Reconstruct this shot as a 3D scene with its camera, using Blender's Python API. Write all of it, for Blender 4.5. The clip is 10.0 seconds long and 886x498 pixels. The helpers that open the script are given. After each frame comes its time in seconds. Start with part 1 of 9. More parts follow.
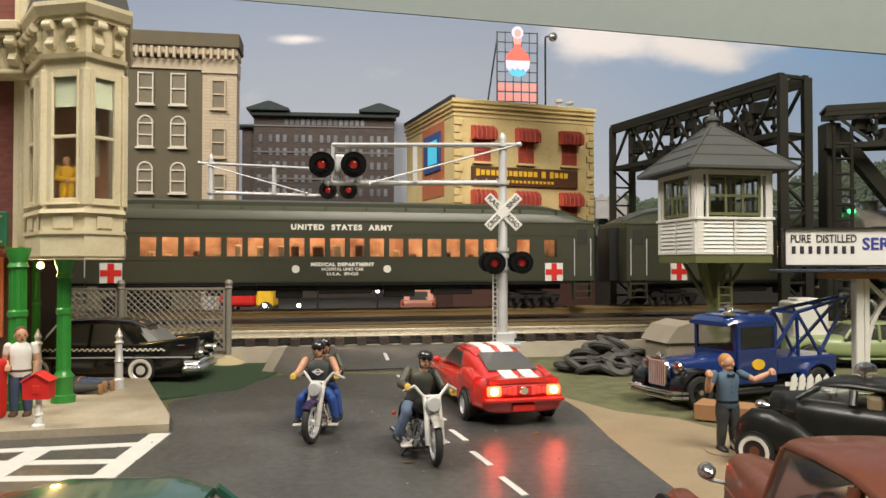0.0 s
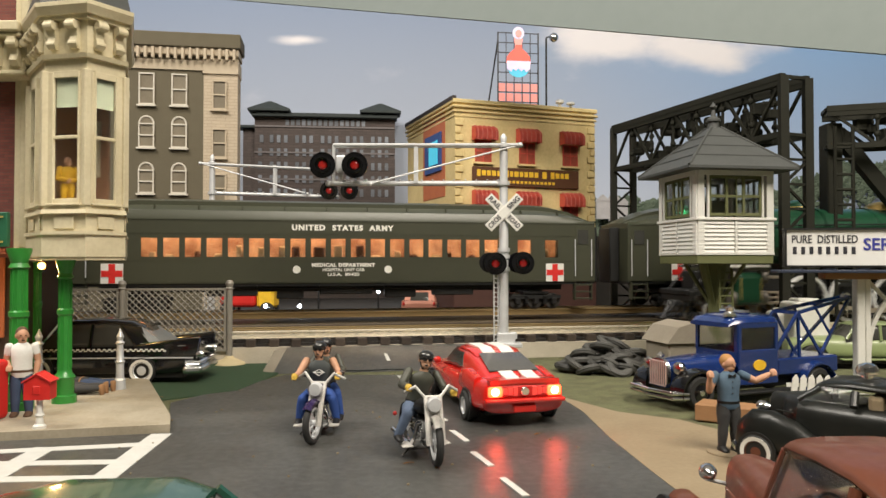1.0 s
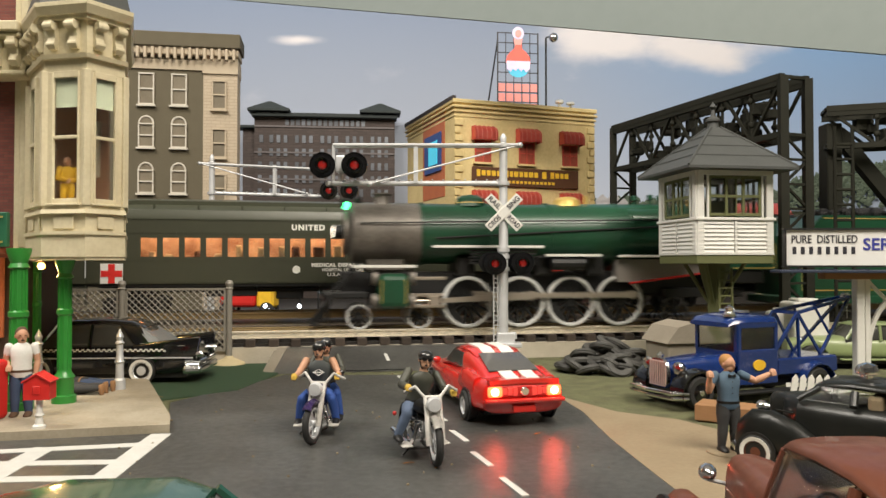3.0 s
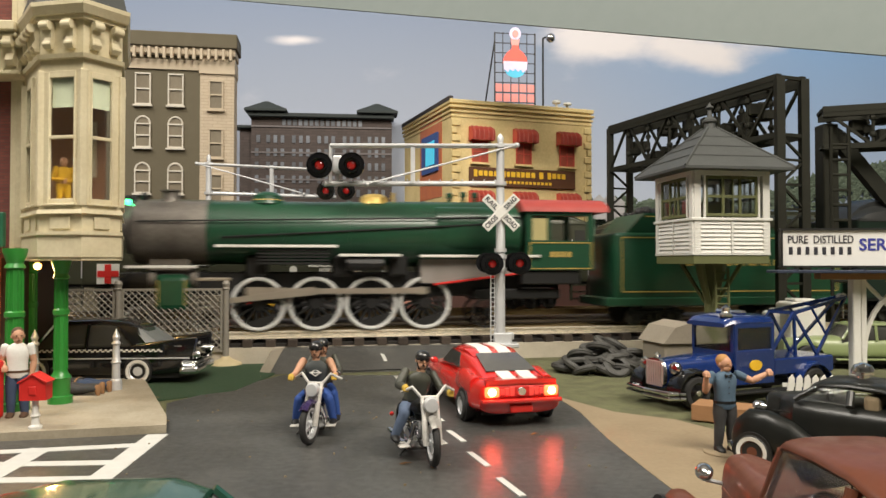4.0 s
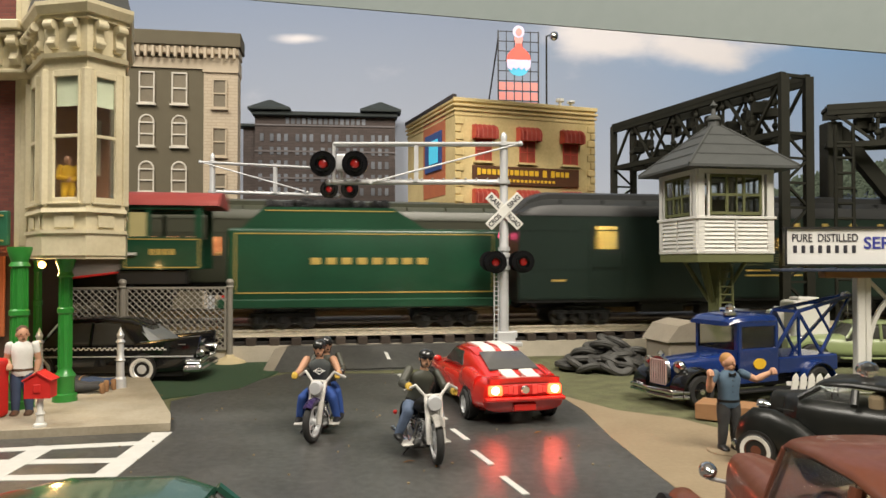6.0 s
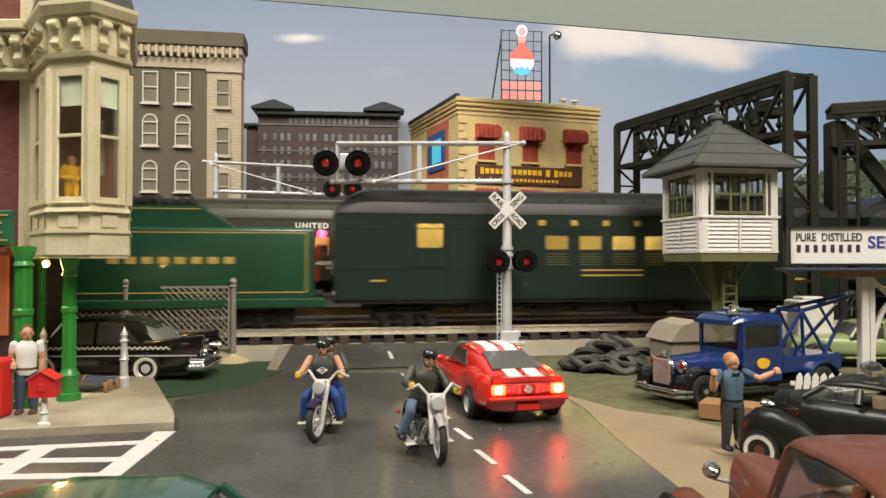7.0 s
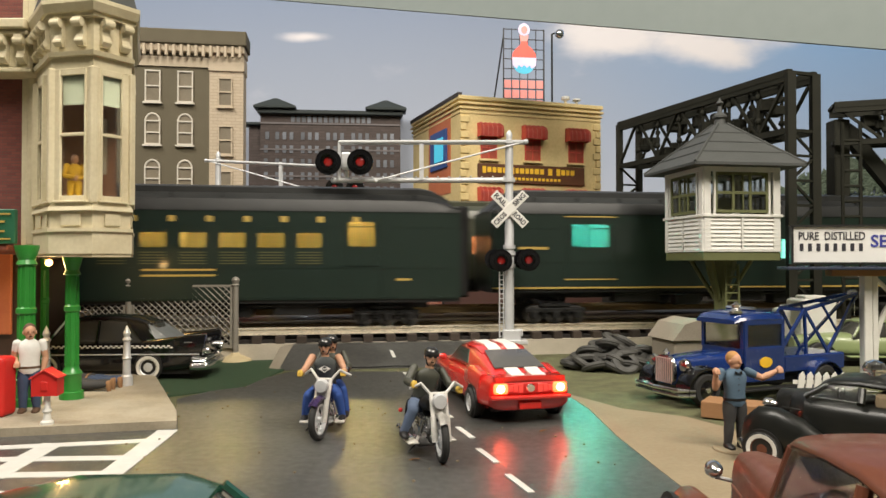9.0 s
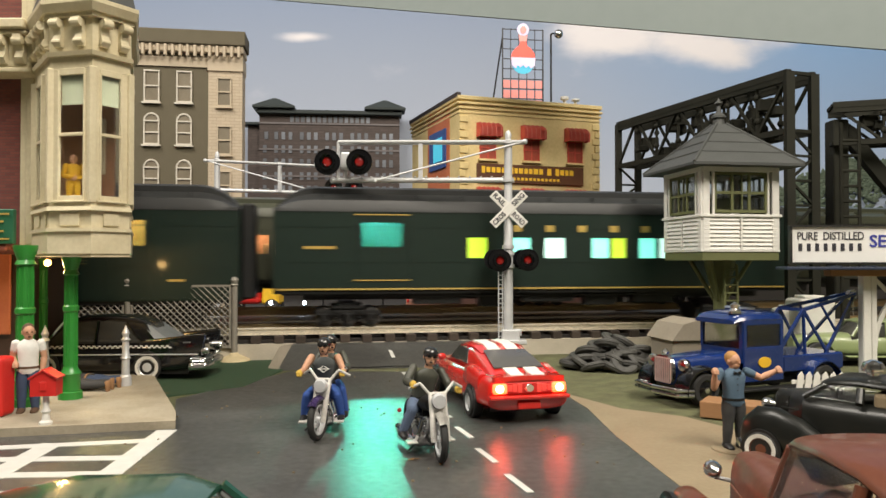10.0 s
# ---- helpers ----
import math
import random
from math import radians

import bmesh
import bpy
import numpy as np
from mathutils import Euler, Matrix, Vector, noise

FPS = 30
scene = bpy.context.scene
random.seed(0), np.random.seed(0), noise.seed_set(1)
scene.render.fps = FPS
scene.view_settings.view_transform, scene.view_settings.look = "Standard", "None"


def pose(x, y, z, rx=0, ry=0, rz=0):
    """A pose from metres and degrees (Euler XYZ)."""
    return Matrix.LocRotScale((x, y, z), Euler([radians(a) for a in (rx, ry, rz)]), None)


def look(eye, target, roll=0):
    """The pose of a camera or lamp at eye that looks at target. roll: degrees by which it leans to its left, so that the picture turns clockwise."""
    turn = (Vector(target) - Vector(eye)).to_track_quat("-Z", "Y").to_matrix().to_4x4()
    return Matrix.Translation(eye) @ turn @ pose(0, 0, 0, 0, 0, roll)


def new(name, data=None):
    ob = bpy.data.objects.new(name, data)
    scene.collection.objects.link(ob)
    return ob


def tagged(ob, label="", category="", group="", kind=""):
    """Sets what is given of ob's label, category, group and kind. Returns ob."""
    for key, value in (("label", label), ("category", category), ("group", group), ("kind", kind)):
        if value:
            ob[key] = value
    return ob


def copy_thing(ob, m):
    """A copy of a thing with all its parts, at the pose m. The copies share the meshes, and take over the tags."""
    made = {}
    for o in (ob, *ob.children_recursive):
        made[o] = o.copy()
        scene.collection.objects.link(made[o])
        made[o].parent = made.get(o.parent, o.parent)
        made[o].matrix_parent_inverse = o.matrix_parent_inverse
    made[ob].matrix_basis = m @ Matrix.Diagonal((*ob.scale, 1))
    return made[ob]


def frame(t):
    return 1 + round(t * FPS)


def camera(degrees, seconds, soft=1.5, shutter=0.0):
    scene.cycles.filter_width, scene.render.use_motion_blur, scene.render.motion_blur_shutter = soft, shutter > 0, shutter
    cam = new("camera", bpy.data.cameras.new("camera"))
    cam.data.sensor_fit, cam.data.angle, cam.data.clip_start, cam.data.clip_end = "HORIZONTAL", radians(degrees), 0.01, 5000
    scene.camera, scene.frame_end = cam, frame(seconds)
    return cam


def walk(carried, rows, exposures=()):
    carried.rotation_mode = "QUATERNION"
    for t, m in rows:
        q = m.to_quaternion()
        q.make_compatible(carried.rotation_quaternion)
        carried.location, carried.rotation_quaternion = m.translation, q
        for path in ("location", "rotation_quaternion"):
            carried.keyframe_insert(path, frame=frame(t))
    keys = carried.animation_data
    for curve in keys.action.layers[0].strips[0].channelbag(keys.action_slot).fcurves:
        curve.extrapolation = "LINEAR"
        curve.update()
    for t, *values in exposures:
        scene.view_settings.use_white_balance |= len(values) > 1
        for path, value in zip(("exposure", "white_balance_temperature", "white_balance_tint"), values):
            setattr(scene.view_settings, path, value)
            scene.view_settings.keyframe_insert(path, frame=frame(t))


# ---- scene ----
CM = 0.01                      # everything below is given in centimetres of the layout
EYE = (0.0, 0.0, 0.072)
LENS = 62.19

cam = camera(LENS, 10.0, soft=1.5, shutter=0.8)
TURN = [(0.0, 0.0, 0.0), (0.5, 0.066, 0.06), (1.0, 0.07, 0.04), (1.5, 0.0, 0.06), (2.0, -0.165, 0.05), (2.5, 0.13, 0.035),
        (4.0, -0.18, 0.06), (4.5, -0.075, 0.01), (5.0, 0.075, -0.08), (5.5, 0.0, -0.06), (7.0, 0.33, -0.11), (7.5, 0.27, -0.16),
        (8.0, 0.425, -0.16), (8.5, 0.425, -0.155), (9.0, 0.50, -0.205), (9.5, 0.63, -0.24), (10.0, 0.425, -0.205)]
walk(cam, [(t, pose(*EYE, 90 + 1.06 + up, 0, yaw)) for t, yaw, up in TURN], [(0.0, 0.0), (10.0, 0.0)])

# room light: two ceiling panels over the aisle, and the dim grey of the room
world = bpy.data.worlds.new("room")
scene.world = world
world.use_nodes = True
world.node_tree.nodes["Background"].inputs[0].default_value = (0.95, 0.97, 1.0, 1)
world.node_tree.nodes["Background"].inputs[1].default_value = 0.25


def ceiling_panel(x, y, z, tx, ty, tz, sx, sy, watts, colour):
    data = bpy.data.lights.new("ceiling_panel", "AREA")
    data.shape, data.size, data.size_y, data.energy, data.color = "RECTANGLE", sx * CM, sy * CM, watts, colour
    lamp = new("ceiling_panel", data)
    lamp.matrix_world = look((x * CM, y * CM, z * CM), (tx * CM, ty * CM, tz * CM))
    return lamp


ceiling_panel(45, -30, 105, 5, 60, 8, 80, 50, 24.0, (1.0, 0.91, 0.78))
ceiling_panel(-75, 10, 125, -5, 100, 10, 70, 45, 21.0, (1.0, 0.93, 0.83))


# the porch bulb of the corner house
bulb_data = bpy.data.lights.new("porch_bulb", "POINT")
bulb_data.energy, bulb_data.color, bulb_data.shadow_soft_size = 0.035, (1.0, 0.62, 0.22), 0.003
new("porch_bulb", bulb_data).matrix_world = pose(-0.2054, 0.372, 0.0682)


# ---- materials ----
def material(name, colour, rough=0.6, metal=0.0, second=None, scale=6.0, amount=0.5, bump=0.0, bump_scale=60.0, glow=0.0,
             glow_colour=None, coat=0.0, speckle=0.0, piece=0.0, glass=0.0, stretch=(1, 1, 1)):
    """A worn surface: two noises vary the colour, a finer one gives relief. scale: features a centimetre."""
    m = bpy.data.materials.new(name)
    m.use_nodes = True
    nt = m.node_tree
    n, link = nt.nodes, nt.links.new
    b = n["Principled BSDF"]
    b.inputs["Roughness"].default_value, b.inputs["Metallic"].default_value = rough, metal
    b.inputs["Coat Weight"].default_value = coat
    b.inputs["Coat Roughness"].default_value = 0.08
    b.inputs["Transmission Weight"].default_value = glass
    c = (*colour, 1)
    d = (*(second or tuple(v * 0.72 for v in colour)), 1)
    co = n.new("ShaderNodeTexCoord")
    mp = n.new("ShaderNodeMapping")
    mp.inputs["Scale"].default_value = tuple(s * 100 for s in stretch)
    link(co.outputs["Object"], mp.inputs["Vector"])
    big = n.new("ShaderNodeTexNoise")
    big.inputs["Scale"].default_value, big.inputs["Detail"].default_value = scale * 0.2, 6
    link(mp.outputs[0], big.inputs["Vector"])
    fine = n.new("ShaderNodeTexNoise")
    fine.inputs["Scale"].default_value, fine.inputs["Detail"].default_value = scale * 2.5, 4
    link(mp.outputs[0], fine.inputs["Vector"])
    add = n.new("ShaderNodeMath")
    add.operation = "MULTIPLY_ADD"
    link(fine.outputs["Fac"], add.inputs[0])
    add.inputs[1].default_value = 0.5
    link(big.outputs["Fac"], add.inputs[2])
    ramp = n.new("ShaderNodeMapRange")
    ramp.inputs["From Min"].default_value, ramp.inputs["From Max"].default_value = 0.55, 0.95
    ramp.inputs["To Max"].default_value = amount
    link(add.outputs[0], ramp.inputs["Value"])
    mix = n.new("ShaderNodeMix")
    mix.data_type = "RGBA"
    mix.inputs["A"].default_value, mix.inputs["B"].default_value = c, d
    link(ramp.outputs[0], mix.inputs["Factor"])
    out = mix.outputs["Result"]
    if speckle:
        sp = n.new("ShaderNodeTexNoise")
        sp.inputs["Scale"].default_value, sp.inputs["Detail"].default_value = 45, 2
        link(mp.outputs[0], sp.inputs["Vector"])
        sr = n.new("ShaderNodeMapRange")
        sr.inputs["From Min"].default_value, sr.inputs["From Max"].default_value = 0.62, 0.72
        sr.inputs["To Max"].default_value = speckle
        link(sp.outputs["Fac"], sr.inputs["Value"])
        m2 = n.new("ShaderNodeMix")
        m2.data_type = "RGBA"
        link(out, m2.inputs["A"])
        m2.inputs["B"].default_value = (0.42, 0.4, 0.34, 1)
        link(sr.outputs[0], m2.inputs["Factor"])
        out = m2.outputs["Result"]
    if piece:
        info = n.new("ShaderNodeObjectInfo")
        pr = n.new("ShaderNodeMapRange")
        pr.inputs["To Min"].default_value, pr.inputs["To Max"].default_value = 1 - piece, 1 + piece
        link(info.outputs["Random"], pr.inputs["Value"])
        hsv = n.new("ShaderNodeHueSaturation")
        link(out, hsv.inputs["Color"])
        link(pr.outputs[0], hsv.inputs["Value"])
        out = hsv.outputs[0]
    link(out, b.inputs["Base Color"])
    rr = n.new("ShaderNodeMapRange")
    rr.inputs["To Min"].default_value, rr.inputs["To Max"].default_value = max(rough - 0.08, 0.02), min(rough + 0.12, 1)
    link(fine.outputs["Fac"], rr.inputs["Value"])
    link(rr.outputs[0], b.inputs["Roughness"])
    if bump:
        bn = n.new("ShaderNodeTexNoise")
        bn.inputs["Scale"].default_value, bn.inputs["Detail"].default_value = bump_scale * 0.2, 5
        link(mp.outputs[0], bn.inputs["Vector"])
        bp = n.new("ShaderNodeBump")
        bp.inputs["Strength"].default_value, bp.inputs["Distance"].default_value = bump, 0.0008
        link(bn.outputs["Fac"], bp.inputs["Height"])
        link(bp.outputs[0], b.inputs["Normal"])
    if glow:
        b.inputs["Emission Color"].default_value = (*(glow_colour or colour), 1)
        b.inputs["Emission Strength"].default_value = glow
    return m


ASPHALT = material("asphalt", (0.075, 0.076, 0.072), 0.34, second=(0.040, 0.040, 0.038), scale=1.2, amount=1.0, bump=0.09, bump_scale=150, speckle=0.55)
GRASS = material("green_felt", (0.03, 0.075, 0.035), 0.9, second=(0.05, 0.07, 0.03), scale=8, bump=0.8, bump_scale=200)
LAWN = material("scatter_grass", (0.15, 0.16, 0.075), 0.95, second=(0.09, 0.085, 0.045), scale=5, bump=0.8, bump_scale=180, amount=0.9)
CONCRETE = material("concrete", (0.36, 0.315, 0.235), 0.8, second=(0.25, 0.215, 0.15), scale=3, amount=0.8, bump=0.2, bump_scale=120)
SAND = material("tan_card", (0.255, 0.20, 0.125), 0.85, second=(0.18, 0.135, 0.08), scale=2, bump=0.15)
PLY = material("painted_plywood", (0.52, 0.47, 0.38), 0.8, second=(0.36, 0.32, 0.25), scale=4, bump=0.2)
CREAM = material("cream_paint", (0.68, 0.61, 0.425), 0.5, second=(0.52, 0.45, 0.29), scale=2, amount=0.75, bump=0.12, bump_scale=90)
BROWN = material("brown_stucco", (0.115, 0.098, 0.062), 0.8, second=(0.095, 0.08, 0.05), scale=3, bump=0.1)
TAN = material("tan_stone", (0.50, 0.42, 0.31), 0.75, second=(0.42, 0.35, 0.26), scale=4, bump=0.15)
YELLOW = material("yellow_stone", (0.74, 0.59, 0.29), 0.75, second=(0.56, 0.43, 0.19), scale=1.2, amount=0.8, bump=0.25)
WHITE = material("white_paint", (0.71, 0.705, 0.665), 0.5, second=(0.58, 0.57, 0.52), scale=4, bump=0.05)
LINE = material("road_paint", (0.56, 0.56, 0.53), 0.6, second=(0.44, 0.44, 0.41), scale=8)
GREY_ROOF = material("grey_slate", (0.062, 0.066, 0.064), 0.6, second=(0.045, 0.048, 0.046), scale=5, bump=0.2)
BLACK = material("black_plastic", (0.012, 0.012, 0.012), 0.45, scale=5)
GLOSS_BLACK = material("black_enamel", (0.006, 0.006, 0.007), 0.15, coat=0.8)
RED = material("red_enamel", (0.62, 0.018, 0.012), 0.22, second=(0.56, 0.015, 0.01), coat=0.8)
BLUE = material("navy_enamel", (0.008, 0.028, 0.14), 0.22, coat=0.7)
CHROME = material("chrome", (0.85, 0.85, 0.86), 0.12, metal=1.0, second=(0.7, 0.7, 0.7))
SILVER = material("silver_paint", (0.66, 0.67, 0.68), 0.38, metal=0.35, second=(0.52, 0.53, 0.54), scale=6)
RUBBER = material("rubber", (0.018, 0.018, 0.018), 0.75, second=(0.03, 0.03, 0.028), bump=0.3)
OLIVE = material("olive_drab", (0.045, 0.047, 0.028), 0.42, second=(0.038, 0.04, 0.025), scale=3)
GREEN = material("locomotive_green", (0.010, 0.066, 0.031), 0.34, second=(0.007, 0.045, 0.02), scale=1.5, amount=0.8, coat=0.3)
DARK_GREEN = material("pullman_green", (0.010, 0.022, 0.016), 0.35, second=(0.008, 0.018, 0.013), coat=0.3)
STEEL = material("rail_steel", (0.82, 0.76, 0.62), 0.26, metal=0.35, second=(0.60, 0.52, 0.38), stretch=(0.1, 1, 1))
TIE = material("brown_ties", (0.055, 0.04, 0.03), 0.8, second=(0.035, 0.026, 0.02), piece=0.2)
BRIDGE = material("black_iron", (0.014, 0.0145, 0.010), 0.72, second=(0.026, 0.025, 0.017), scale=3, bump=0.2)
BRIDGE.node_tree.nodes["Principled BSDF"].inputs["Specular IOR Level"].default_value = 0.22
GREY_BOARD = material("grey_valance", (0.215, 0.25, 0.245), 0.8, second=(0.195, 0.23, 0.225), scale=0.3)


GOLD = material("gold_lettering", (0.62, 0.44, 0.12), 0.4, metal=0.3)
CREAM_LETTER = material("white_lettering", (0.80, 0.79, 0.72), 0.6)
# the inside wall glows a little itself, adding to the lamp's light
WARM_WALL = material("glowing_interior_wall", (0.72, 0.46, 0.30), 0.6, second=(0.22, 0.07, 0.03), scale=3.5, amount=1.0, glow=0.06, glow_colour=(1.0, 0.45, 0.2))
WARM_LAMP = material("warm_carriage_lamp", (1, 0.8, 0.5), 0.5, glow=26, glow_colour=(1.0, 0.64, 0.36))
WINDOW_YELLOW = material("yellow_lit_window", (0.8, 0.7, 0.3), 0.4, glow=0.45, glow_colour=(1.0, 0.80, 0.28))
WINDOW_TEAL = material("teal_lit_window", (0.5, 0.9, 0.85), 0.4, glow=1.3, glow_colour=(0.16, 0.85, 0.62))
WINDOW_WHITE = material("white_lit_window", (0.8, 0.95, 0.9), 0.4, glow=1.2, glow_colour=(0.55, 1.0, 0.82))
WINDOW_LIME = material("lime_lit_window", (0.6, 0.8, 0.1), 0.4, glow=0.9, glow_colour=(0.55, 0.85, 0.03))
TAIL_GLOW = material("lit_tail_lamp", (0.9, 0.3, 0.15), 0.3, glow=3.0, glow_colour=(1.0, 0.12, 0.03))
TAIL_CORE = material("lit_tail_lamp_core", (1.0, 0.85, 0.6), 0.3, glow=105, glow_colour=(1.0, 0.10, 0.045))
GREEN_GLOW = material("green_marker_glow", (0.1, 0.9, 0.3), 0.3, glow=5, glow_colour=(0.08, 1.0, 0.32))
PINK_GLOW = material("red_marker_glow", (0.9, 0.1, 0.2), 0.3, glow=4, glow_colour=(1.0, 0.10, 0.22))
HEAD_GLOW = material("headlight_glow", (1, 0.95, 0.8), 0.3, glow=8, glow_colour=(1.0, 0.9, 0.7))
BULB = material("porch_bulb", (1, 0.8, 0.5), 0.3, glow=16, glow_colour=(1.0, 0.36, 0.07))
BLUE_WHITE = material("cool_spot_glow", (0.8, 0.9, 1), 0.3, glow=14, glow_colour=(0.7, 0.85, 1.0))
SIGNAL_RED = material("red_signal_lens", (0.38, 0.012, 0.01), 0.15, second=(0.22, 0.008, 0.008), glow=0.02, glow_colour=(1, 0.05, 0.03), coat=1)
SMOKEBOX = material("graphite_smokebox", (0.21, 0.19, 0.165), 0.45, metal=0.3, second=(0.09, 0.08, 0.068), scale=1.5, amount=0.9)
FIREBOX = material("grey_firebox", (0.30, 0.27, 0.25), 0.55, metal=0.2, second=(0.22, 0.2, 0.18), scale=4)
ROD = material("bright_rod_steel", (0.52, 0.46, 0.38), 0.35, metal=0.7, second=(0.4, 0.34, 0.27))
TYRE_WHITE = material("whitened_wheel_rim", (0.66, 0.67, 0.66), 0.4, second=(0.5, 0.5, 0.48))
CAB_RED = material("red_cab_roof", (0.36, 0.055, 0.045), 0.6, second=(0.28, 0.04, 0.035))
COAL = material("coal", (0.012, 0.012, 0.013), 0.6, bump=1.0, bump_scale=60)
RED_PAINT = material("red_paint", (0.60, 0.02, 0.015), 0.5, second=(0.5, 0.015, 0.01))
GLASS_DARK = material("tinted_glass", (0.05, 0.05, 0.045), 0.06, second=(0.04, 0.04, 0.035))
GLASS = material("clear_glass", (0.9, 0.92, 0.9), 0.03, second=(0.9, 0.92, 0.9), glass=1.0)

IN_TEAL = material("dark_compartment_paint", (0.030, 0.034, 0.032), 0.9)
LED_TEAL = material("teal_led", (0.3, 0.9, 0.8), 0.5, glow=4200, glow_colour=(0.14, 1.0, 0.74))
IN_YELLOW = material("buff_compartment_paint", (0.17, 0.145, 0.085), 0.9)
LED_YELLOW = material("warm_led", (1.0, 0.8, 0.4), 0.5, glow=1250, glow_colour=(1.0, 0.74, 0.26))


# ---- mesh helpers (centimetres) ----
def part(name, bm, mat, parent=None, label="", smooth=False, angle=35):
    """Links bm, scaled to metres, as one mesh object under parent."""
    bm.transform(Matrix.Scale(CM, 4))
    bmesh.ops.recalc_face_normals(bm, faces=bm.faces)
    me = bpy.data.meshes.new(name)
    bm.to_mesh(me)
    bm.free()
    for m in (mat if isinstance(mat, (list, tuple)) else [mat]):
        me.materials.append(m)
    if smooth:
        me.shade_smooth()
        me.set_sharp_from_angle(angle=radians(angle))
    ob = new(name, me)
    if parent:
        ob.parent = parent
    if label:
        ob["label"] = label
    return ob


def spot(x, y, z, rz=0, rx=0, ry=0):
    return pose(x * CM, y * CM, z * CM, rx, ry, rz)


def thing(name, x, y, z, rz=0, label="", category="", group="", kind=""):
    ob = new(name)
    ob.empty_display_size = 0.01
    ob.matrix_basis = spot(x, y, z, rz)
    return tagged(ob, label, category, group, kind)


def mesh():
    return bmesh.new()


def box(bm, cx, cy, cz, sx, sy, sz, bev=0.0, m=None, mi=0, seg=1):
    k = bmesh.ops.create_cube(bm, size=1, matrix=(m or Matrix()) @ Matrix.Translation((cx, cy, cz)) @ Matrix.Diagonal((sx, sy, sz, 1)))
    vs = k["verts"]
    if bev:
        es = list({e for v in vs for e in v.link_edges})
        r = bmesh.ops.bevel(bm, geom=es, offset=bev, segments=seg, affect="EDGES", profile=0.5)
        fs = r["faces"]
    fs = {f for v in vs if v.is_valid for f in v.link_faces}
    for f in fs:
        f.material_index = mi
    return bm


def cyl(bm, p, q, r, r2=None, n=14, mi=0, caps=True):
    p, q = Vector(p), Vector(q)
    d = q - p
    m = Matrix.Translation((p + q) / 2) @ d.to_track_quat("Z", "Y").to_matrix().to_4x4()
    k = bmesh.ops.create_cone(bm, cap_ends=caps, segments=n, radius1=r, radius2=r if r2 is None else r2, depth=d.length, matrix=m)
    if mi:
        for v in k["verts"]:
            for f in v.link_faces:
                f.material_index = mi
    return bm


def ball(bm, c, r, sx=1, sy=1, sz=1, n=12, mi=0, m=None):
    k = bmesh.ops.create_uvsphere(bm, u_segments=n, v_segments=max(6, n * 2 // 3), radius=r,
                                  matrix=Matrix.Translation(c) @ (m or Matrix()) @ Matrix.Diagonal((sx, sy, sz, 1)))
    if mi:
        for v in k["verts"]:
            for f in v.link_faces:
                f.material_index = mi
    return bm


def loft(bm, rings, mi=0, caps=True, closed=True):
    """Skins rings of equally many points."""
    vs = [[bm.verts.new(p) for p in r] for r in rings]
    n = len(rings[0])
    for a, b in zip(vs, vs[1:]):
        for i in range(n if closed else n - 1):
            j = (i + 1) % n
            bm.faces.new((a[i], a[j], b[j], b[i])).material_index = mi
    if caps and closed:
        bm.faces.new(vs[0][::-1]).material_index = mi
        bm.faces.new(vs[-1]).material_index = mi
    return bm


def rect_ring(x, w, z0, z1, power=5.0, n=20, top=1.0, cy=0.0):
    """A rounded oblong across x: half-width w, from z0 to z1; top narrows its upper side."""
    pts = []
    for i in range(n):
        a = 2 * math.pi * (i + 0.5) / n
        c, s = math.cos(a), math.sin(a)
        y = math.copysign(abs(c) ** (2 / power), c) * w
        z = math.copysign(abs(s) ** (2 / power), s)
        y *= 1 + (top - 1) * (z + 1) / 2
        pts.append((x, cy + y, (z0 + z1) / 2 + z * (z1 - z0) / 2))
    return pts


def prism(bm, pts, a, b, axis="y", mi=0):
    """A flat outline (u, v) carried from a to b along an axis."""
    def at(u, v, w):
        return {"y": (u, w, v), "x": (w, u, v), "z": (u, v, w)}[axis]
    return loft(bm, [[at(u, v, a) for u, v in pts], [at(u, v, b) for u, v in pts]], mi)


def lathe(bm, profile, c=(0, 0, 0), n=20, mi=0, axis="z", ring=False):
    """Turns a profile of (radius, height); ring closes the profile on itself."""
    if ring:
        profile = list(profile) + [profile[0]]
    rings = []
    for r, h in profile:
        turn = []
        for i in range(n):
            a = 2 * math.pi * i / n
            u, v = r * math.cos(a), r * math.sin(a)
            turn.append({"z": (c[0] + u, c[1] + v, c[2] + h), "y": (c[0] + u, c[1] + h, c[2] + v), "x": (c[0] + h, c[1] + u, c[2] + v)}[axis])
        rings.append(turn)
    return loft(bm, rings, mi, caps=not ring)


def ring_torus(bm, c, R, r, axis="y", n=24, k=8, mi=0, squash=1.0):
    rings = []
    for i in range(n + 1):
        a = 2 * math.pi * i / n
        ring = []
        for j in range(k):
            b = 2 * math.pi * j / k
            q, h = R + r * math.cos(b), r * math.sin(b) * squash
            u, v = q * math.cos(a), q * math.sin(a)
            ring.append({"z": (c[0] + u, c[1] + v, c[2] + h), "y": (c[0] + u, c[1] + h, c[2] + v), "x": (c[0] + h, c[1] + u, c[2] + v)}[axis])
        rings.append(ring)
    return loft(bm, rings, mi, caps=False)


def girder(bm, p, q, w):
    p, q = Vector(p), Vector(q)
    d = q - p
    m = Matrix.Translation((p + q) / 2) @ d.to_track_quat("Z", "Y").to_matrix().to_4x4()
    box(bm, 0, 0, 0, w, w, d.length, 0, m)


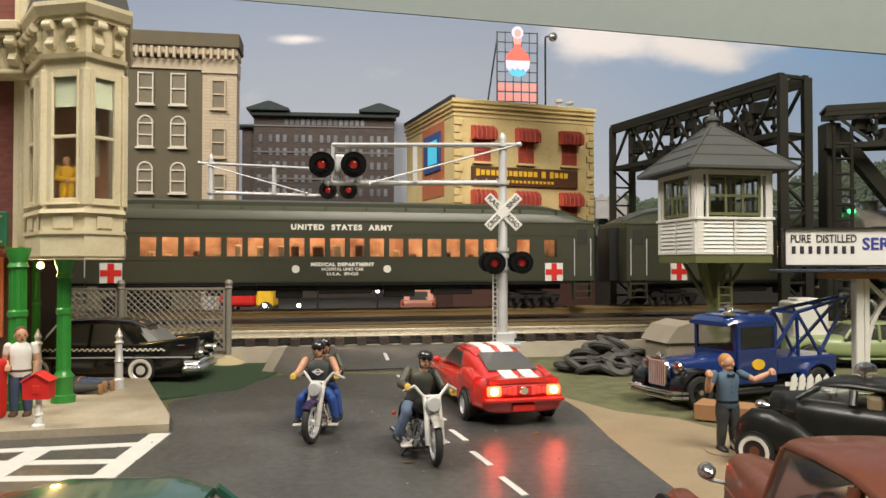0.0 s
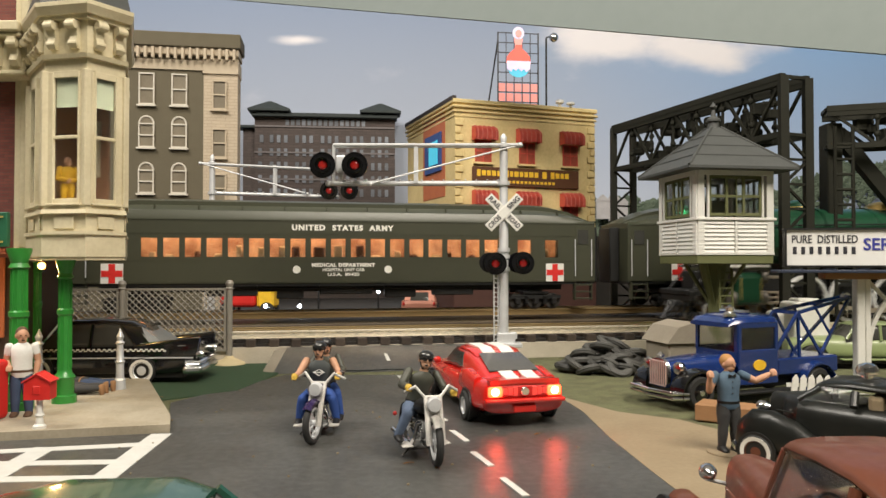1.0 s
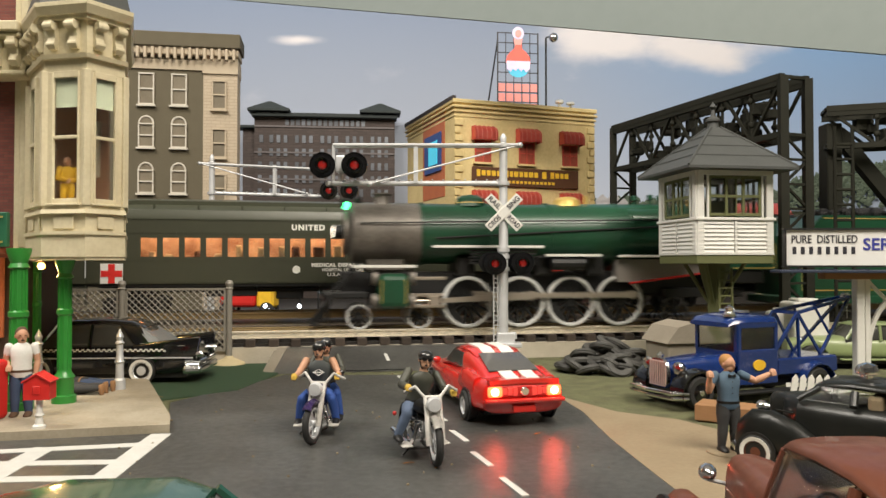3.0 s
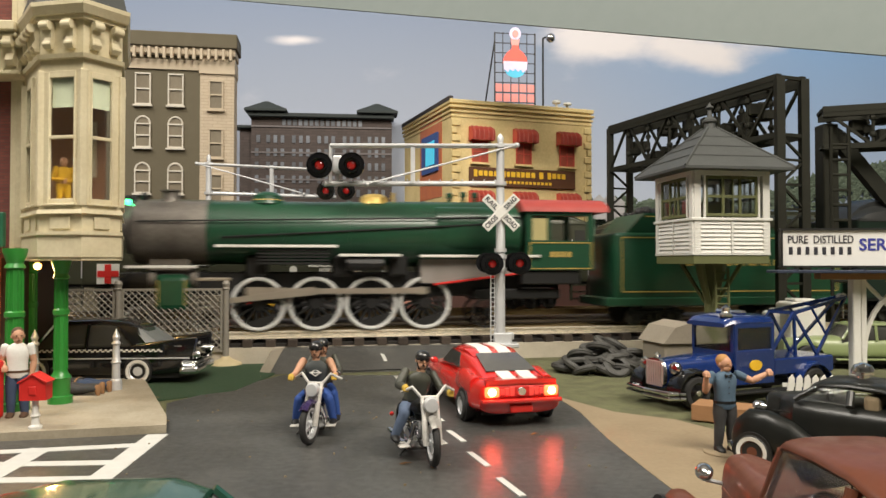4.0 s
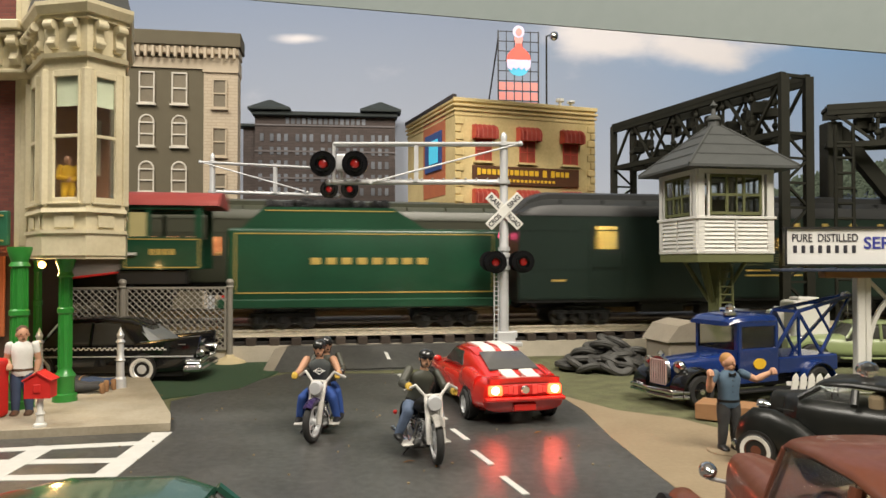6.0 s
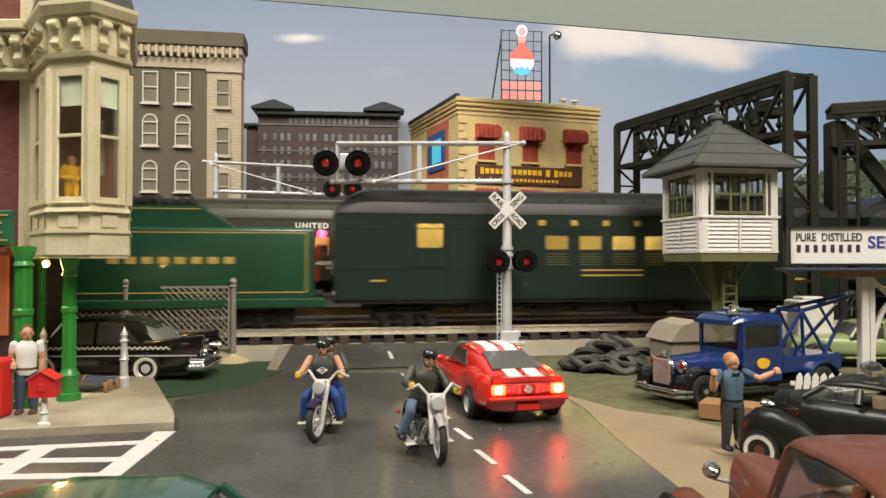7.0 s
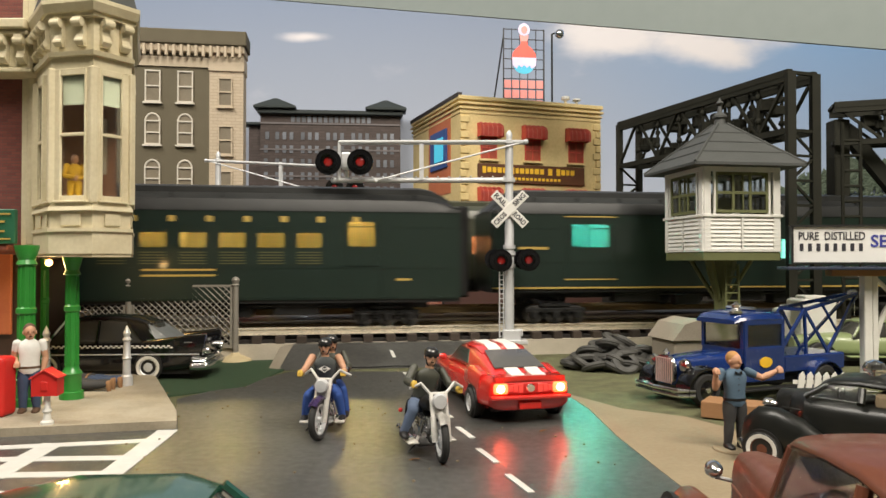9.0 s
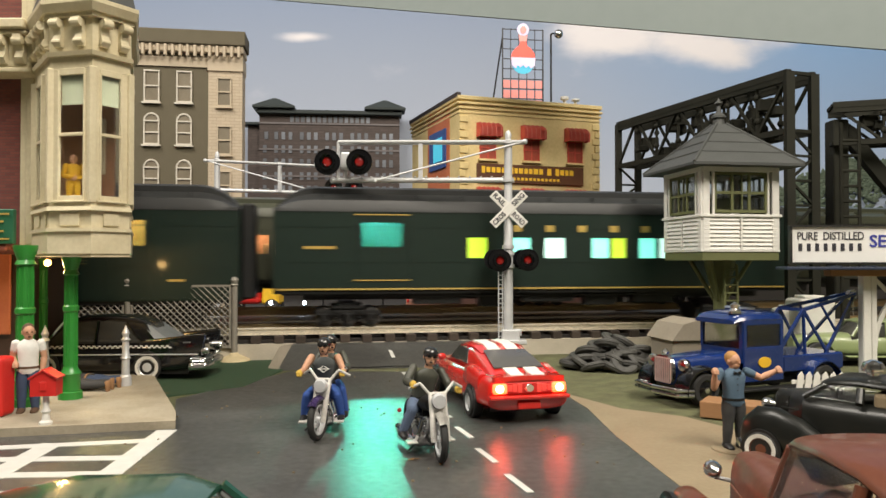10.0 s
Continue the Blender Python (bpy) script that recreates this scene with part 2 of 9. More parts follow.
def writing(name, body, size, mat, parent, m, width=None, label="", align="CENTER", depth=0.01, bold=0.0, spacing=1.0):
    """Raised lettering that stands in the x-z plane, facing -y."""
    cu = bpy.data.curves.new(name, "FONT")
    cu.body, cu.size, cu.extrude, cu.align_x, cu.align_y, cu.offset = body, size * CM, depth * CM, align, "CENTER", bold * CM
    cu.resolution_u, cu.space_character = 3, spacing
    tmp = bpy.data.objects.new(name, cu)
    me = bpy.data.meshes.new_from_object(tmp)
    bpy.data.objects.remove(tmp)
    if width:
        xs = [v.co.x for v in me.vertices]
        k = width * CM / max(max(xs) - min(xs), 1e-6)
        for v in me.vertices:
            v.co.x *= k
    me.transform(Matrix.Rotation(radians(90), 4, "X"))
    me.materials.clear()
    me.materials.append(mat)
    ob = new(name, me)
    ob.parent = parent
    ob.matrix_basis = m
    if label:
        ob["label"] = label
    return ob


def brick_material(name, a, b, mortar, course, rough=0.85):
    m = material(name, a, rough)
    nt = m.node_tree
    bs = nt.nodes["Principled BSDF"]
    co = nt.nodes.new("ShaderNodeTexCoord")
    mp = nt.nodes.new("ShaderNodeMapping")
    mp.inputs["Rotation"].default_value = (radians(90), 0, 0)
    mp.inputs["Scale"].default_value = (100, 100, 100)
    nt.links.new(co.outputs["Object"], mp.inputs["Vector"])
    bt = nt.nodes.new("ShaderNodeTexBrick")
    bt.inputs["Color1"].default_value, bt.inputs["Color2"].default_value, bt.inputs["Mortar"].default_value = (*a, 1), (*b, 1), (*mortar, 1)
    bt.inputs["Scale"].default_value = 1.0
    bt.inputs["Mortar Size"].default_value = course * 0.09
    bt.inputs["Brick Width"].default_value, bt.inputs["Row Height"].default_value = course * 3, course
    nt.links.new(mp.outputs[0], bt.inputs["Vector"])
    nt.links.new(bt.outputs["Color"], bs.inputs["Base Color"])
    bp = nt.nodes.new("ShaderNodeBump")
    bp.inputs["Strength"].default_value, bp.inputs["Distance"].default_value, bp.invert = 0.6, 0.0003, True
    nt.links.new(bt.outputs["Fac"], bp.inputs["Height"])
    nt.links.new(bp.outputs[0], bs.inputs["Normal"])
    return m


BRICK = brick_material("red_brick", (0.21, 0.065, 0.05), (0.15, 0.045, 0.04), (0.12, 0.06, 0.05), 0.16)
TAN_BRICK = brick_material("tan_brick", (0.50, 0.42, 0.31), (0.46, 0.38, 0.28), (0.38, 0.31, 0.23), 0.42)
DARK_BRICK = brick_material("dark_brick", (0.105, 0.082, 0.075), (0.085, 0.068, 0.062), (0.075, 0.06, 0.056), 0.5)
COLUMN_GREEN = material("green_iron", (0.03, 0.25, 0.035), 0.35, second=(0.02, 0.17, 0.025), coat=0.3)
SIGN_GREEN = material("green_sign", (0.02, 0.13, 0.07), 0.5)
AWNING = material("red_awning", (0.56, 0.085, 0.05), 0.5, second=(0.40, 0.03, 0.03), scale=5)
SIGN_BROWN = material("brown_sign", (0.10, 0.035, 0.01), 0.6)
SIGN_YELLOW = material("yellow_letter", (0.85, 0.52, 0.03), 0.5)
OLIVE_TRIM = material("olive_trim", (0.13, 0.14, 0.055), 0.6)
DENIM = material("denim", (0.045, 0.07, 0.13), 0.85, second=(0.03, 0.045, 0.09), scale=10)
BRIGHT_DENIM = material("bright_blue_denim", (0.03, 0.085, 0.32), 0.8, second=(0.02, 0.05, 0.2), scale=10)
SKIN = material("flesh_paint", (0.52, 0.29, 0.18), 0.6, second=(0.44, 0.22, 0.13), scale=8)
SHIRT_WHITE = material("white_cloth_paint", (0.72, 0.72, 0.68), 0.8)
SHIRT_BLUE = material("blue_cloth_paint", (0.075, 0.125, 0.18), 0.8)
SHIRT_YELLOW = material("yellow_cloth_paint", (0.72, 0.42, 0.02), 0.8)
DARK_CLOTH = material("dark_cloth_paint", (0.03, 0.03, 0.032), 0.8, second=(0.05, 0.05, 0.045), scale=10)
HAIR = material("brown_hair_paint", (0.10, 0.055, 0.03), 0.8)
MAROON = material("brown_red_enamel", (0.125, 0.037, 0.017), 0.4, second=(0.08, 0.024, 0.012), coat=0.25, scale=1.5)
DUSTY_BLACK = material("dusty_black_enamel", (0.008, 0.009, 0.008), 0.33, second=(0.014, 0.014, 0.012), scale=2, coat=0.1)
DUSTY_BLACK.node_tree.nodes["Principled BSDF"].inputs["Specular IOR Level"].default_value = 0.3
PALE_GREEN = material("pale_green_enamel", (0.22, 0.27, 0.12), 0.4, second=(0.18, 0.22, 0.1), coat=0.3)
TEAL_CAR = material("deep_green_enamel", (0.02, 0.075, 0.05), 0.2, coat=0.8)
PINK_CAR = material("salmon_enamel", (0.55, 0.24, 0.17), 0.4)
WOOD = material("raw_timber", (0.30, 0.16, 0.07), 0.75, second=(0.22, 0.11, 0.05), scale=6, stretch=(0.2, 2, 2))
CARDBOARD = material("weathered_canvas", (0.26, 0.23, 0.18), 0.9, second=(0.2, 0.17, 0.13), scale=3, bump=0.4)
FENCE_METAL = material("grey_fence", (0.30, 0.28, 0.24), 0.5, metal=0.2, second=(0.22, 0.2, 0.17))
SIGN_WHITE = material("enamel_sign_white", (0.74, 0.74, 0.72), 0.4, second=(0.68, 0.68, 0.65), scale=1)
INK_BLUE = material("navy_ink", (0.04, 0.05, 0.30), 0.5)
INK_BLACK = material("black_ink", (0.03, 0.03, 0.04), 0.5)
NEON_RED = material("red_neon", (0.6, 0.05, 0.04), 0.4, glow=0.6, glow_colour=(1.0, 0.14, 0.07))
NEON_PINK = material("pink_neon", (0.7, 0.25, 0.22), 0.4, glow=0.45, glow_colour=(1.0, 0.35, 0.30))
NEON_BLUE = material("blue_neon", (0.05, 0.40, 0.55), 0.4, glow=0.5, glow_colour=(0.08, 0.62, 0.85))
NEON_WHITE = material("white_neon", (0.6, 0.52, 0.66), 0.4, glow=0.4, glow_colour=(0.8, 0.72, 1.0))
POSTER_BLUE = material("blue_poster", (0.03, 0.08, 0.28), 0.5)
POSTER_ORANGE = material("orange_poster", (0.52, 0.16, 0.06), 0.6, second=(0.4, 0.1, 0.05), scale=3)
FOLIAGE = material("mural_foliage", (0.13, 0.165, 0.12), 0.9, second=(0.07, 0.10, 0.07), scale=3, amount=1.0)


# ---- the setting ----
def sheet(name, pts, z0, z1, mat, label):
    bm = mesh()
    prism(bm, pts, z0, z1, "z")
    return tagged(part(name, bm, mat), label, kind="structure")


TN = math.tan(radians(10))
sheet("ground", [(-400, -150), (400, -150), (400, 400), (-400, 400)], -2.0, -0.06, LAWN, "layout table top with olive scatter grass")
sheet("road", [(-60, 6), (9, 6), (7.44, 22.59), (7.18, 25.65), (6.85, 30.24), (6.74, 35.73), (6.16, 39.98), (2.6, 47.5), (-10.2, 47.5), (-14.11, 38.04), (-11.91, 31.87), (-16, 31.5), (-60, 31.5)], -0.06, 0.0, ASPHALT, "dark grey asphalt road with dashed centre line")
sheet("forecourt", [(6.16, 39.98), (6.74, 35.73), (6.85, 30.24), (7.18, 25.65), (7.44, 22.59), (9, 6), (40, 6), (40, 30), (12.68, 30.34), (10.81, 33.94), (8.38, 35.73)], -0.06, 0.015, SAND, "tan card forecourt beside the road")
sheet("pavement", [(-60, 31.2), (-18.2, 29.8), (-11.64, 31.34), (-12.32, 33.22), (-17.32, 43.28), (-18.5, 44.5), (-60, 46)], -0.06, 0.35, CONCRETE, "pale concrete pavement with a low kerb")
sheet("lawn", [(-17.8, 44.4), (-17.32, 43.28), (-14.85, 38.82), (-11.65, 41.75), (-10.86, 47.66), (-11, 53.2), (-40, 48.5), (-40, 44)], -0.06, 0.012, GRASS, "dark green felt grass by the fence")
sheet("roadbed", [(-120, 55.4 - 120 * TN), (120, 55.4 + 120 * TN), (120, 66 + 120 * TN), (-120, 66 - 120 * TN)], -0.06, 1.1, PLY, "tan painted plywood roadbed under the tracks")
# ramp up to the crossing
bm = mesh()
loft(bm, [[(-11.2, 48.2, -0.05), (-11.2, 53.45, -0.05), (-11.2, 53.45, 1.12), (-11.2, 52.6, 1.12)],
          [(2.0, 50.2, -0.05), (2.0, 55.7, -0.05), (2.0, 55.7, 1.12), (2.0, 54.8, 1.12)]])
tagged(part("ramp", bm, ASPHALT), "asphalt ramp rising to the railway crossing", kind="structure")
bm = mesh()
loft(bm, [[(-12.0, 48.6, -0.05), (-12.0, 53.2, -0.05), (-12.0, 53.2, 1.0), (-12.0, 52.0, 1.0)], [(-11.21, 48.2, -0.05), (-11.21, 53.4, -0.05), (-11.21, 53.4, 1.13), (-11.21, 52.6, 1.13)]])
tagged(part("ramp_shoulder", bm, CARDBOARD), "crumbled grey shoulder of the ramp", kind="structure")

# lane dashes and pedestrian crossing
dash = None
for cx, cy, z, tilt in ((2.24, 23.78, 0.02, 0), (1.39, 27.12, 0.02, 0), (0.64, 30.73, 0.02, 0), (-0.21, 34.56, 0.02, 0), (-2.65, 46.03, 0.02, 0), (-4.05, 52.0, 0.66, 13)):
    if dash is None:
        bm = mesh()
        box(bm, 0, 0, 0, 0.24, 2.0, 0.03)
        dash = part("lane_dash", bm, LINE)
        tagged(dash, "white painted dash of the centre line", kind="structure")
        o = dash
    else:
        o = tagged(new("lane_dash", dash.data), "white painted dash of the centre line", kind="structure")
    o.matrix_basis = spot(cx, cy, z, 17 if cy < 40 else 14, tilt)


def band(p, q, w, name="crossing_stripe", z=0.02):
    bm = mesh()
    p, q = Vector((*p, 0)), Vector((*q, 0))
    d = (q - p).normalized()
    n = Vector((-d.y, d.x, 0)) * w / 2
    prism(bm, [tuple((p + n)[:2]), tuple((q + n)[:2]), tuple((q - n)[:2]), tuple((p - n)[:2])], 0.001, z, "z")
    tagged(part(name, bm, LINE), "white painted pedestrian crossing stripe", kind="structure")


band((-18.04, 27.92), (-11.71, 29.30), 0.62)
band((-17.43, 26.36), (-11.44, 26.73), 0.62)
band((-16.35, 24.45), (-11.42, 24.71), 0.62)
band((-15.50, 22.43), (-11.17, 22.69), 0.62)
band((-11.88, 31.03), (-11.27, 23.25), 0.85, z=0.026)
bm = mesh()
prism(bm, [(-15.06, 28.77), (-14.66, 24.14), (-15.58, 24.14), (-15.94, 28.77)], 0.001, 0.024, "z")
tagged(part("crossing_stripe", bm, LINE), "white painted pedestrian crossing stripe", kind="structure")

# sky mural, valance and the room behind the camera
def sky_material():
    m = bpy.data.materials.new("sky_mural")
    m.use_nodes = True
    nt = m.node_tree
    n, link = nt.nodes, nt.links.new
    b = n["Principled BSDF"]
    b.inputs["Roughness"].default_value = 0.95
    b.inputs["Specular IOR Level"].default_value = 0.1
    co = n.new("ShaderNodeTexCoord")
    sep = n.new("ShaderNodeSeparateXYZ")
    link(co.outputs["Object"], sep.inputs[0])
    mp = n.new("ShaderNodeMapping")
    mp.inputs["Scale"].default_value = (5.0, 1, 10.0)
    link(co.outputs["Object"], mp.inputs["Vector"])
    no = n.new("ShaderNodeTexNoise")
    no.inputs["Scale"].default_value, no.inputs["Detail"].default_value, no.inputs["Roughness"].default_value = 1.2, 5, 0.5
    link(mp.outputs[0], no.inputs["Vector"])
    # the two cloud banks of the mural
    total = None
    for cx, cz, rx, rz in ((0.30, 0.478, 0.17, 0.075), (0.47, 0.468, 0.21, 0.05), (-0.265, 0.483, 0.066, 0.014)):
        comb = n.new("ShaderNodeVectorMath")
        comb.operation = "SUBTRACT"
        comb.inputs[1].default_value = (cx, 0, cz)
        link(co.outputs["Object"], comb.inputs[0])
        mul = n.new("ShaderNodeVectorMath")
        mul.operation = "MULTIPLY"
        mul.inputs[1].default_value = (1 / rx, 0, 1 / rz)
        link(comb.outputs[0], mul.inputs[0])
        ln = n.new("ShaderNodeVectorMath")
        ln.operation = "LENGTH"
        link(mul.outputs[0], ln.inputs[0])
        mr = n.new("ShaderNodeMapRange")
        mr.inputs["From Min"].default_value, mr.inputs["From Max"].default_value = 1.3, 0.1
        mr.inputs["To Max"].default_value = 0.62
        link(ln.outputs["Value"], mr.inputs["Value"])
        if total is None:
            total = mr.outputs[0]
        else:
            mx = n.new("ShaderNodeMath")
            mx.operation = "MAXIMUM"
            link(total, mx.inputs[0])
            link(mr.outputs[0], mx.inputs[1])
            total = mx.outputs[0]
    add = n.new("ShaderNodeMath")
    link(total, add.inputs[0])
    link(no.outputs["Fac"], add.inputs[1])
    cl = n.new("ShaderNodeMapRange")
    cl.interpolation_type = "SMOOTHSTEP"
    cl.inputs["From Min"].default_value, cl.inputs["From Max"].default_value = 0.66, 1.10
    link(add.outputs[0], cl.inputs["Value"])
    grad = n.new("ShaderNodeMapRange")
    grad.inputs["From Min"].default_value, grad.inputs["From Max"].default_value = 0.05, 0.55
    link(sep.outputs["Z"], grad.inputs["Value"])
    base = n.new("ShaderNodeMix")
    base.data_type = "RGBA"
    base.inputs["A"].default_value, base.inputs["B"].default_value = (0.58, 0.61, 0.68, 1), (0.27, 0.33, 0.46, 1)
    link(grad.outputs[0], base.inputs["Factor"])
    side = n.new("ShaderNodeMapRange")
    side.inputs["From Min"].default_value, side.inputs["From Max"].default_value = 0.1, 0.7
    side.inputs["To Max"].default_value = 0.9
    link(sep.outputs["X"], side.inputs["Value"])
    high = n.new("ShaderNodeMath")
    high.operation = "MULTIPLY"
    link(side.outputs[0], high.inputs[0])
    link(grad.outputs[0], high.inputs[1])
    deep = n.new("ShaderNodeMix")
    deep.data_type = "RGBA"
    deep.inputs["B"].default_value = (0.23, 0.42, 0.74, 1)
    link(base.outputs["Result"], deep.inputs["A"])
    link(high.outputs[0], deep.inputs["Factor"])
    mix = n.new("ShaderNodeMix")
    mix.data_type = "RGBA"
    mix.inputs["B"].default_value = (0.80, 0.78, 0.82, 1)
    link(deep.outputs["Result"], mix.inputs["A"])
    link(cl.outputs[0], mix.inputs["Factor"])
    link(mix.outputs["Result"], b.inputs["Base Color"])
    return m


bm = mesh()
box(bm, 0, 135, 40, 500, 1, 140)
tagged(part("backdrop", bm, sky_material()), "painted sky mural with soft white clouds", kind="structure")
# hazy town and wooded hills along the foot of the mural
bm = mesh()
rnd = random.Random(9)
for k in range(2500):
    x = rnd.uniform(26.20, 97.82)
    t = (x - 26.20) / (80.22 - 26.20)
    top = 19.49 + (25.66 - 19.49) * max(0, min(1, (t - 0.55) / 0.3))
    cz = top - abs(rnd.gauss(0, 3.2)) - 0.6 + 0.5 * math.sin(x * 0.8)
    v = []
    for dx, dy, dz in ((1, 0, 0), (0, 1, 0), (-1, 0, 0), (0, -1, 0), (0, 0, 1), (0, 0, -1)):
        r = rnd.uniform(0.35, 0.95)
        v.append(bm.verts.new((x + dx * r + rnd.uniform(-.2, .2), 133.6 + dy * 0.3, cz + dz * r * 0.8 + rnd.uniform(-.2, .2))))
    for a in range(4):
        bm.faces.new((v[a], v[(a + 1) % 4], v[4]))
        bm.faces.new((v[(a + 1) % 4], v[a], v[5]))
wood = tagged(part("wooded_hill", bm, FOLIAGE), "hazy green wooded hill painted at the horizon", "hill", kind="stuff")
bm = mesh()
for x, w, h in ((28.45, 2.2, 2.0), (30.49, 1.8, 2.4), (32.13, 1.6, 1.6)):
    box(bm, x, 131.8, 16.72, w, 1.0, h * 1.6)
    prism(bm, [(x - w * 0.6, 16.72 + h * 0.8), (x + w * 0.6, 16.72 + h * 0.8), (x, 16.72 + h * 1.4)], 131.2, 132.4)
tagged(part("distant_houses", bm, material("hazy_white_house", (0.45, 0.44, 0.45), 0.9)), "hazy white houses at the foot of the mural", "houses", kind="stuff")

bm = mesh()
loft(bm, [[(-29.84, 96, 42.05), (-29.84, 96.3, 42.05), (-29.84, 96.3, 42.05 + 8), (-29.84, 96, 42.05 + 8)],
          [(44.65, 62, 24.31), (44.65, 62.3, 24.31), (44.65, 62.3, 24.31 + 7), (44.65, 62, 24.31 + 7)]])
tagged(part("valance", bm, GREY_BOARD), "pale grey valance board over the layout", kind="structure")
ROOM = material("room_paint", (0.55, 0.52, 0.47), 0.9)
for nm, c, s in (("wall_south", (0, -190, 40), (600, 4, 300)), ("wall_east", (260, 0, 40), (4, 500, 300)), ("wall_west", (-260, 0, 40), (4, 500, 300)), ("ceiling", (0, 0, 150), (600, 500, 4))):
    bm = mesh()
    box(bm, *c, *s)
    tagged(part(nm, bm, ROOM), "plain painted room wall", kind="structure")

# street sheet, with the shade below the trains put into its colour
sheet("back_street", [(-150, 66 - 150 * TN), (150, 66 + 150 * TN), (150, 160), (-150, 134)], -0.06, 1.05, material("shade_dark_street", (0.03, 0.028, 0.026), 0.55, second=(0.05, 0.045, 0.04), scale=3), "street behind the tracks, coloured dark for the shade under the trains")


# dark mottled strip laid over the roadbed between the tracks
sheet("roadbed_top", [(-120, 60.6 - 120 * TN), (120, 60.6 + 120 * TN), (120, 66.2 + 120 * TN), (-120, 66.2 - 120 * TN)], 1.1, 1.16, material("dark_brown_strip", (0.055, 0.043, 0.03), 0.8, second=(0.09, 0.07, 0.045), scale=4, bump=0.6), "dark brown strip between the two tracks")
# added near-black wall, stands in for the shade seen beneath the coaches
bm = mesh()
box(bm, 57, 99, 5.4, 84, 2, 10.8)
tagged(part("wall_shade_backing", bm, material("shade_dark_wall", (0.03, 0.026, 0.022), 0.8, scale=2)), "low near-black wall added for the shade behind the street", kind="structure")


# ---- tracks ----
NEAR, FAR = 10.0, 12.0         # degrees by which the tracks turn from the x axis
RAIL_N, RAIL_F = 2.2, 3.0      # rail tops
NEAR_AT, FAR_AT = 58.3, 68.0


OLD_RAIL = material("tarnished_rail", (0.50, 0.37, 0.19), 0.3, metal=0.75, second=(0.30, 0.21, 0.10), stretch=(0.1, 1, 1))


def track(name, y, rz, top, bed, length, label, ties):
    t = thing(name, 0, y, 0, rz, label, "railway track", "model railway tracks")
    for dy, mat in ((-1.6, STEEL if ties else OLD_RAIL), (0, OLD_RAIL), (1.6, OLD_RAIL)):
        bm = mesh()
        box(bm, 0, dy, top - 0.09, length, 0.26, 0.18, 0.04)
        box(bm, 0, dy, top - 0.34, length, 0.10, 0.36)
        box(bm, 0, dy, top - 0.52, length, 0.42, 0.06)
        part("rail", bm, mat, t)
    if ties:
        # black strip box that darkens the gaps between the ties
        bm = mesh()
        box(bm, 0, 0.1, bed + 0.12, length, 4.7, 0.24)
        part("tie_gap_strip", bm, material("black_gap_strip", (0.02, 0.017, 0.015), 0.9, bump=0.6), t)
        bm = mesh()
        box(bm, 0, 0, 0, 0.72, 5.4, top - 0.55 - bed, 0.05)
        first = part("tie", bm, TIE, t)
        z = (top - 0.55 + bed) / 2
        first.matrix_basis = spot(-26.0, 0, z)
        for i in range(1, 54):
            o = new("tie", first.data)
            o.parent = t
            o.matrix_basis = spot(-26.0 + 1.62 * i + random.uniform(-.05, .05), random.uniform(-.06, .06), z, random.uniform(-1.2, 1.2))
    return t


track("track", NEAR_AT, NEAR, RAIL_N, 1.1, 190, "three-rail steel track on dark brown ties", True)
track("track", FAR_AT, FAR, RAIL_F, 2.05, 200, "three-rail steel track behind on a raised bed", False)
bm = mesh()
box(bm, 0, 0, 1.56, 200, 6.6, 0.92, 0.1)
bed = tagged(part("track_bed", bm, material("weathered_ballast_strip", (0.075, 0.055, 0.034), 0.45, second=(0.045, 0.034, 0.022), scale=4, bump=0.5)), "brown weathered raised bed under the far track", "track bed")
bed.matrix_basis = spot(0, FAR_AT, 0, FAR)


# ---- the moving steam train ----
def spoked_wheel(name, r, x, y, z, parent, rim, spokes, hub, disc=False):
    """A wheel part in the x-z plane, turned by its own keys when named; its rim and spokes are one casting."""
    bm = mesh()
    ring_torus(bm, (0, 0, 0), r * 0.93, r * 0.075, "y", 32, 6, 0, 1.6)
    lathe(bm, [(r * 0.86, -0.13), (r * 0.86, 0.14), (r, 0.14), (r, -0.13)], (0, 0, 0), 32, 0, "y", True)
    lathe(bm, [(0.01, -0.2), (r * 0.2, -0.2), (r * 0.2, 0.12), (0.01, 0.12)], (0, 0, 0), 14, 1, "y")
    if hub:
        prism(bm, [(r * 0.9 * math.cos(a), r * 0.9 * math.sin(a)) for a in [math.radians(v) for v in range(125, 236, 11)]], -0.1, 0.08, "y", 1)
    ob = part(name, bm, [rim, spokes_mat], parent, smooth=True)
    ob.matrix_basis = spot(x, y, z)
    bm = mesh()
    cyl(bm, (r * 0.15, 0, 0), (r * 0.9, 0, 0), r * 0.06, r * 0.045, n=6)
    first = part("spoke", bm, spokes_mat, ob)
    for i in range(1, spokes):
        o = new("spoke", first.data)
        o.parent = ob
        o.matrix_basis = pose(0, 0, 0, 0, 360 * i / spokes, 0)
    return ob


spokes_mat = BLACK


